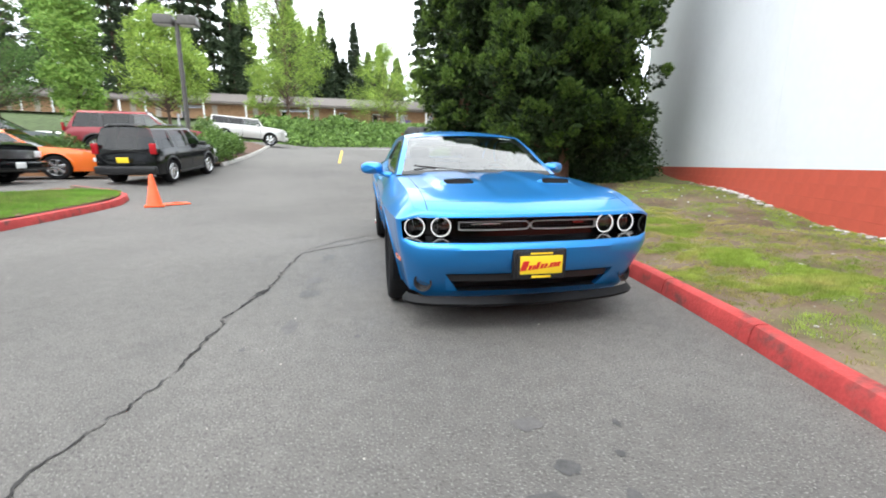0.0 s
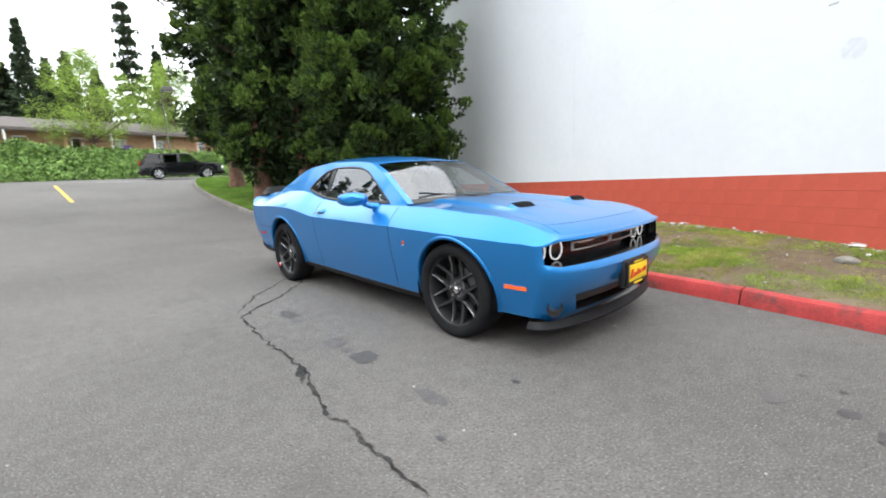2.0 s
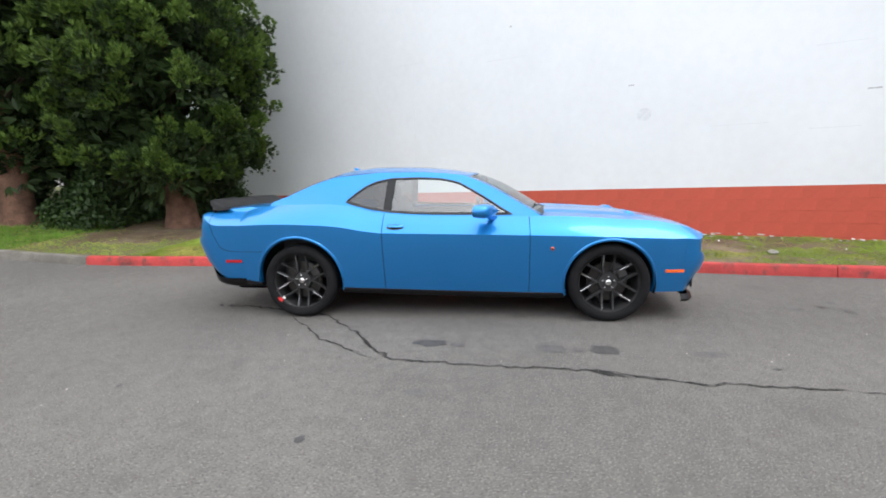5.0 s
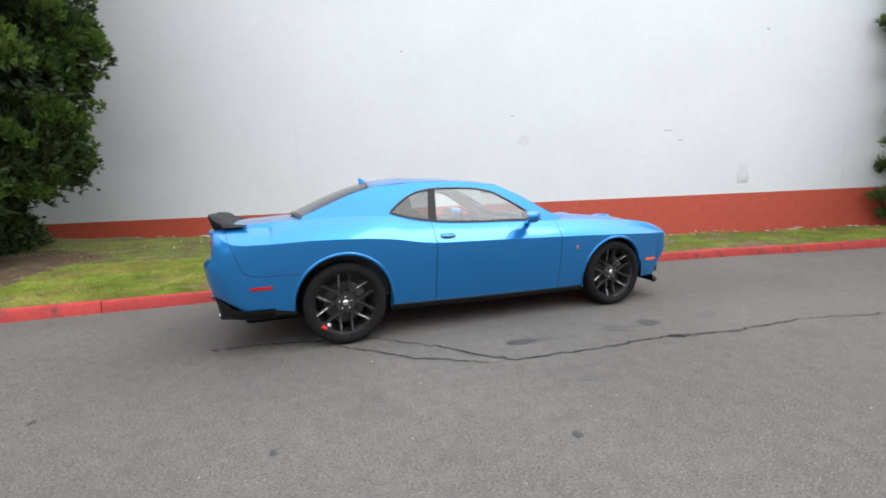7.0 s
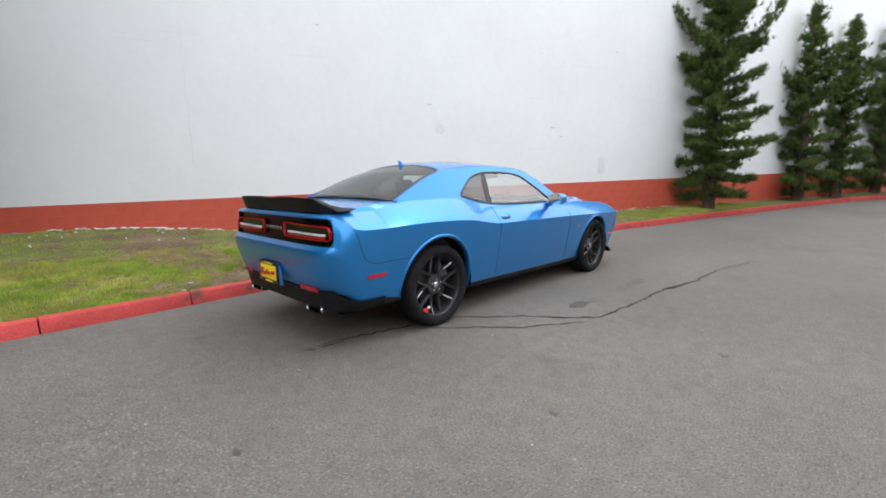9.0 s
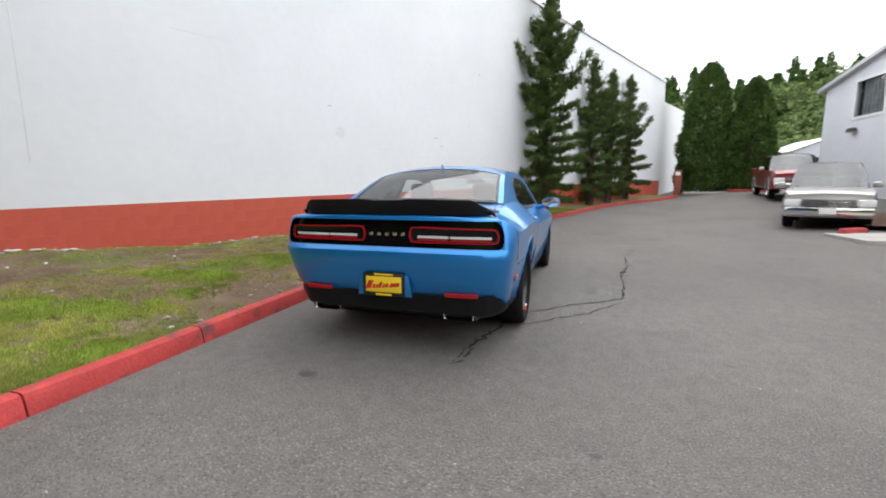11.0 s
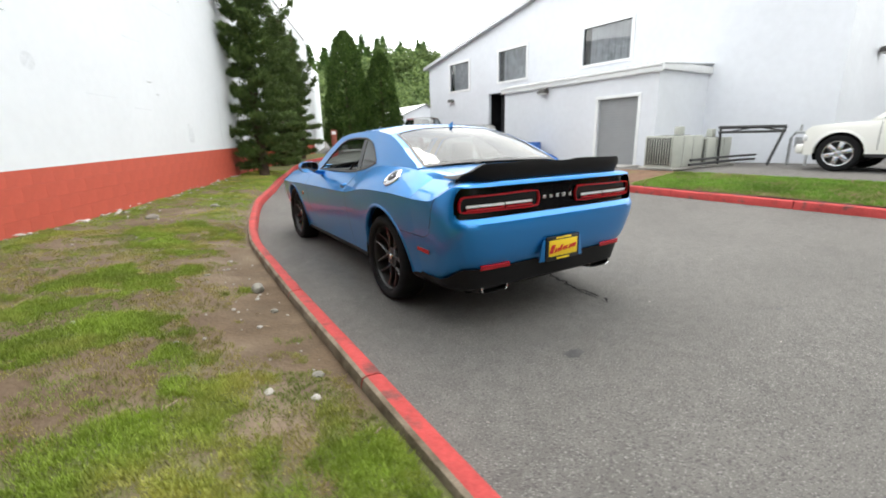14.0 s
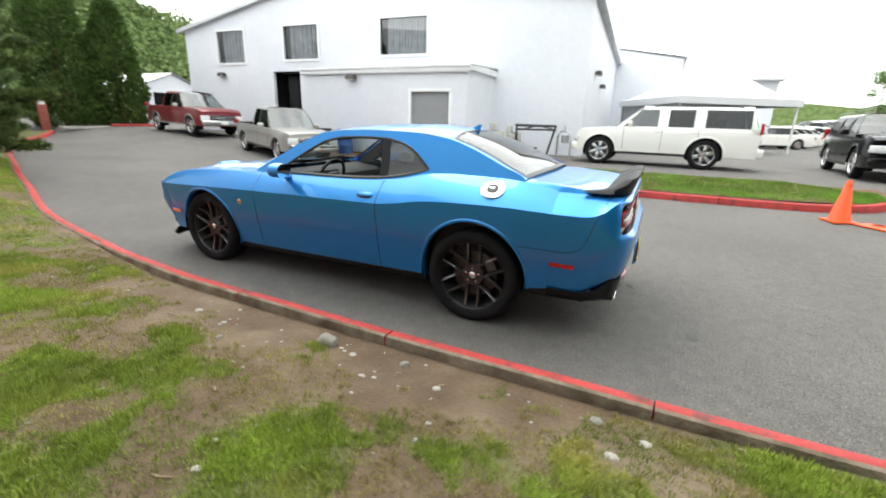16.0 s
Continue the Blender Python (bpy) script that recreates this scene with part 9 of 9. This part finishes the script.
M["stain_pale"] = mat("faint_stain", (0.085, 0.08, 0.078), 0.7, vary=0.2, scale=14, bump=0.5)
for k, (x, y, a, b, mt) in enumerate(((-1.52, 0.10, 0.075, 0.13, "stain"), (-1.59, -0.87, 0.085, 0.12, "stain_pale"), (-1.58, -1.27, 0.085, 0.12, "stain"), (-1.60, -1.07, 0.04, 0.05, "stain_pale"), (-1.63, -2.03, 0.05, 0.11, "stain_pale"),
                                      (-2.36, 0.08, 0.04, 0.06, "stain_pale"), (-0.80, -0.68, 0.02, 0.07, "stain"), (-0.36, -3.66, 0.05, 0.045, "stain"), (-0.51, -3.80, 0.07, 0.05, "stain"), (-1.17, -2.27, 0.02, 0.025, "stain"),
                                      (-0.42, -3.37, 0.07, 0.05, "stain_pale"), (-0.2, -3.85, 0.03, 0.05, "stain"), (-0.02, -3.43, 0.02, 0.025, "stain"), (0.36, 3.05, 0.075, 0.045, "stain"), (-1.48, 3.44, 0.03, 0.02, "stain"),
                                      (-2.41, 2.10, 0.03, 0.02, "stain"), (-1.55, -0.14, 0.05, 0.06, "stain_pale"), (-1.86, -2.36, 0.02, 0.03, "stain"), (-0.12, -3.62, 0.02, 0.02, "stain"), (-1.2, -4.0, 0.03, 0.03, "stain"), (-2.9, 0.6, 0.03, 0.03, "stain"))):
    stain(x, y, a, b, k * 3.7, mt)


def pebble(seed, size):
    m = Mesh()
    bm = bmesh.new()
    bmesh.ops.create_icosphere(bm, subdivisions=2, radius=1)
    for v in bm.verts:
        f = 1 + 0.28 * noise.noise(v.co * 1.3 + Vector((seed, 0, 0)))
        v.co = Vector((v.co.x * size[0], v.co.y * size[1], v.co.z * size[2])) * f
    bm.verts.index_update()
    m.add([v.co for v in bm.verts], [[v.index for v in f.verts] for f in bm.faces])
    bm.free()
    return m


for k, (x, y, s, lb) in enumerate(((1.86, 0.88, (0.055, 0.075, 0.05), "smooth grey stone lying behind the kerb"), (1.83, 1.45, (0.028, 0.03, 0.018), "small pale stone in the bare soil"), (1.82, 2.55, (0.03, 0.036, 0.018), "small flat stone by the kerb"),
                                   (2.7, -3.39, (0.10, 0.09, 0.05), "flat grey stone in the grass"), (1.74, -4.43, (0.09, 0.07, 0.04), "grey stone near the kerb"), (2.2, 0.3, (0.03, 0.02, 0.014), "small stone trodden into the soil"))):
    solid("stone", pebble(k * 5.1, s), M["stone"], lb, "stone", (x, y, bank_z(x, y) + s[2] * 0.35), k * 40)
# scattered chips on soil and asphalt
r_ = np.random.default_rng(5)
m = Mesh()
for k in range(420):
    y = r_.uniform(-6, 6)
    x = r_.uniform(kerb_x(y) + 0.2, min(wall_x(y), kerb_x(y) + 4.0))
    s = r_.uniform(0.004, 0.009) if k % 15 else r_.uniform(0.010, 0.022)
    pm = pebble(k, (s, s * r_.uniform(0.6, 1.4), s * 0.5))
    m.add([(vx + x, vy + y, vz + bank_z(x, y) + s * 0.2) for vx, vy, vz in pm.v], pm.f)
for k in range(150):
    s_ = r_.uniform(-6.0, 9.0)
    x, y = wall_xy(s_, r_.uniform(0.02, 0.22))
    s = r_.uniform(0.012, 0.035)
    pm = pebble(k + 500, (s, s * r_.uniform(0.6, 1.4), s * 0.5))
    m.add([(vx + x, vy + y, vz + bank_z(x, y) + s * 0.3) for vx, vy, vz in pm.v], pm.f)
for k in range(38):
    y = r_.normal(0.9, 0.9)
    x = kerb_x(y) + 0.22 + abs(r_.normal(0, 0.32))
    s = r_.uniform(0.006, 0.012) if k % 5 else r_.uniform(0.014, 0.024)
    pm = pebble(k + 1200, (s, s * r_.uniform(0.7, 1.6), s * 0.45))
    m.add([(vx + x, vy + y, vz + bank_z(x, y) + s * 0.12) for vx, vy, vz in pm.v], pm.f)
for k in range(130):
    x, y = r_.uniform(-6, 1.4), r_.uniform(-6, 7)
    if x > kerb_x(y) - 0.05:
        continue
    s = r_.uniform(0.003, 0.007)
    pm = pebble(k + 900, (s, s, s * 0.6))
    m.add([(vx + x, vy + y, vz + ground_z(x, y) + s * 0.3) for vx, vy, vz in pm.v], pm.f)
flakes = Mesh()
for k in range(95):
    s_ = r_.uniform(4.7, 7.4) if k < 60 else r_.uniform(-7.5, 4.7)
    x, y = wall_xy(s_, r_.uniform(0.04, 0.16) if k % 5 else r_.uniform(0.3, 1.6))
    s = r_.uniform(0.020, 0.055) if k % 5 else r_.uniform(0.010, 0.018)
    pm = pebble(k + 1500, (s, s * r_.uniform(0.5, 1.5), 0.012))
    flakes.add([(vx + x, vy + y, vz + bank_z(x, y) + 0.028) for vx, vy, vz in pm.v], pm.f)
M["flake"] = mat("old_white_paint", (0.62, 0.60, 0.57), 0.8, vary=0.15, scale=20)
solid("paint_flakes", flakes, M["flake"], "white flakes of old paint lying at the foot of the wall", "paint flakes", kind="stuff")
twigs = Mesh()
for k in range(70):
    y = r_.uniform(-5, 6)
    x = r_.uniform(kerb_x(y) + 0.2, kerb_x(y) + 3.2)
    a, ln = r_.uniform(0, 6.28), r_.uniform(0.03, 0.11)
    z = bank_z(x, y) + 0.006
    twigs.tube([(x, y, z), (x + 0.5 * ln * math.cos(a), y + 0.5 * ln * math.sin(a), z + 0.01), (x + ln * math.cos(a + 0.3), y + ln * math.sin(a + 0.3), z)], r_.uniform(0.002, 0.005), 5)
M["twig"] = mat("dry_twig", (0.30, 0.23, 0.15), 0.9, vary=0.3, scale=30)
solid("twig_litter", twigs, M["twig"], "dry twigs and bark bits lying on the soil", "twigs", kind="stuff")
solid("gravel_litter", m, M["chip"], "pale chips and grit scattered over soil and asphalt", "gravel", kind="stuff")


ps, ws, ss = [], [], []
ds, dw, dq = [], [], []
r_ = np.random.default_rng(17)
for k in range(210000):
    if k < 150000:
        y = r_.uniform(-2.6, 5.4)
        x0 = kerb_x(y) + 0.16
        x = r_.uniform(x0, min(wall_x(y), x0 + 2.4))
    else:
        y = r_.uniform(-12, 13)
        x0 = kerb_x(y) + 0.16
        x = r_.uniform(x0, max(x0 + 0.4, min(wall_x(y), x0 + 5.2)))
    g = lawn_patch(x, y)
    if g < r_.uniform(-0.10, 0.14):
        if g > -0.45 and r_.uniform() < 0.26 + 0.35 * smooth(0.5, 0.1, x - x0) * smooth(1.5, 3.0, y):
            ds.append((x, y, bank_z(x, y) - 0.003))
            dw.append((r_.normal(0, 0.5), r_.normal(0, 0.5), 1))
            dq.append(r_.uniform(0.014, 0.034))
        continue
    ps.append((x, y, bank_z(x, y) - 0.004))
    ws.append((r_.normal(0, 0.35), r_.normal(0, 0.35), 1))
    ss.append(r_.uniform(0.026, 0.050) * (0.75 + 0.6 * min(1, max(0, g))))
th = thing("dry_grass", "thin yellowish grass between the green patches", "grass", kind="stuff")
part("blades", foliage("blades", "tuft", ds, dw, dq, M["blade_dry"]), None, th, kind="stuff")
th = thing("grass_tufts", "short patchy green and yellowish grass on the bank", "grass", kind="stuff")
part("blades", foliage("blades", "tuft", ps, ws, ss, M["blade"]), None, th, kind="stuff")
ps, ws, ss = [], [], []
for k in range(26000):
    y = r_.uniform(8.0, 25.0)
    x = kerb_x(y) + 0.16 + 5.0 * r_.uniform() ** 1.3
    if y < 13 and x > wall_x(y):
        continue
    ps.append((x, y, bank_z(x, y) - 0.004))
    ws.append((r_.normal(0, 0.3), r_.normal(0, 0.3), 1))
    ss.append(r_.uniform(0.05, 0.095))
th = thing("verge_grass", "mown green grass on the verge under the conifers", "grass", kind="stuff")
part("blades", foliage("blades", "tuft", ps, ws, ss, M["blade_lawn"]), None, th, kind="stuff")
ps, ws, ss = [], [], []
for k in range(16000):
    y = r_.uniform(-1.5, 6.6)
    x = -6.48 - 2.0 * r_.uniform(0, 1) * (1 - 0.6 * smooth(5.2, 6.8, y)) - 0.35 * smooth(5.6, 6.8, y)
    j = (-6.46 - x) / 2.1 * 8
    ps.append((x, y, max(ground_z(x, y), ground_z(-6.4, y)) + 0.13 - 0.06 * j / 8))
    ws.append((r_.normal(0, 0.25), r_.normal(0, 0.25), 1))
    ss.append(r_.uniform(0.035, 0.07))
th = thing("lawn_blades", "even green lawn grass on the island", "grass", kind="stuff")
part("blades", foliage("blades", "tuft", ps, ws, ss, M["blade_lawn"]), None, th, kind="stuff")

# marks on the white wall: a round patch, a small plate, scuffs
def wall_mark(s, z, w, h, mt, label, d=0.006, name="wall_patch"):
    x, y = wall_xy(s, 0.0)
    ob = solid(name, Mesh().box((d / 2, 0, 0), (d, w, h), d * 0.3), mt, label, "patch", (x, y, z), math.degrees(-WALL_TURN) + 180, kind="structure")
    return ob


M["scuff"] = mat("dark_scuff", (0.45, 0.46, 0.47), 0.8, vary=0.2, scale=30)
M["patch"] = mat("patched_plaster", (0.69, 0.71, 0.735), 0.8, vary=0.06, scale=15, bump=0.6, bump_scale=40)
ring = [(0.0, 0.125 * (1 + 0.12 * noise.noise((2 * math.cos(a), 2 * math.sin(a), 4))) * math.cos(a), 0.115 * (1 + 0.12 * noise.noise((2 * math.cos(a), 2 * math.sin(a), 9))) * math.sin(a)) for a in [2 * math.pi * k / 26 for k in range(26)]]
x, y = wall_xy(0.0, 0.003)
solid("wall_patch", Mesh().fan(ring), M["patch"], "rough round patch of plaster on the wall", "patch", (x, y, 2.41), math.degrees(-WALL_TURN), kind="structure")
wall_mark(-4.7, 1.57, 0.24, 0.42, M["patch"], "small grey plate low on the wall", 0.004)
wall_mark(5.05, 2.8, 0.012, 2.4, M["patch"], "faint upright joint in the wall", 0.003, "wall_joint")
wall_mark(-6.76, 1.95, 0.012, 1.5, M["patch"], "faint upright joint in the wall", 0.003, "wall_joint")
for s_, z_, w_, h_ in ((2.61, 4.39, 0.05, 0.03), (0.24, 2.95, 0.10, 0.02), (-3.1, 2.52, 0.16, 0.02), (-3.35, 2.31, 0.10, 0.02), (-5.06, 4.5, 0.06, 0.04)):
    wall_mark(s_, z_, w_, h_, M["scuff"], "small dark scuff on the white wall", 0.003, "wall_scuff")
for k in range(9):
    r = random.Random(k)
    wall_mark(r.uniform(-6, 8), r.uniform(1.7, 4.5), r.uniform(0.3, 1.1), 0.010, M["patch"], "thin scuffed line along a block joint", 0.002, "wall_scuff")

# flaked paint along the wall's foot
M["flake"] = mat("bare_flaked_paint", (0.60, 0.56, 0.53), 0.9, vary=0.2, scale=30)
m = Mesh()
rf = random.Random(8)
for k in range(38):
    s = rf.uniform(-7.5, 9.0)
    x, y = wall_xy(s, 0.0)
    z = bank_z(x, y) + rf.uniform(-0.01, 0.05)
    a, b = rf.uniform(0.02, 0.10), rf.uniform(0.004, 0.016)
    ring = []
    for q in range(12):
        t = 2 * math.pi * q / 12
        f = 1 + 0.4 * noise.noise((3 * math.cos(t), 3 * math.sin(t), k))
        px, py = wall_xy(s + a * f * math.cos(t), 0.004)
        ring.append((px, py, z + b * f * math.sin(t)))
    m.fan(ring)
solid("paint_flakes", m, M["flake"], "white patches where the red paint has flaked", "flaked paint", kind="stuff")

# red-painted blocks at the foot of the wall, with recessed joints
lo = Mesh().box((0, 0, 0), (0.012, 0.3996, 0.1978), 0.0012)
block = lo.make("block", M["wall_red"], 0)
for c in range(5):
    z0 = -0.002 + 0.2 * c
    for k in range(64):
        s = -9.0 + 0.4 * k + (0.2 if c % 2 else 0)
        top = RED_TOP(s)
        zc = top - 0.1 - 0.2 * c
        if zc < bank_base(wall_xy(s)[1]) - 0.3:
            continue
        ob = new("block", block)
        ob.parent = wall
        x, y = wall_xy(s, -0.0065)
        along = 1 if WALL_DIR.dot(Vector((math.sin(WALL_TURN), math.cos(WALL_TURN)))) > 0 else -1
        tilt = along * math.degrees(math.atan((RED_TOP(s + 0.2) - RED_TOP(s - 0.2)) / 0.4))
        ob.matrix_basis = pose(x, y, zc, tilt, 0, math.degrees(-WALL_TURN))
m = Mesh()
for a, b in ((S0, -9.2), (-9.2 + 0.4 * 64, S1)):
    m.grid([[(*wall_xy(a + (b - a) * i / 20, 0.0), z) for z in (-0.4, RED_TOP(a + (b - a) * i / 20))] for i in range(21)])
part("band_far", m, M["wall_red"], wall, kind="stuff")
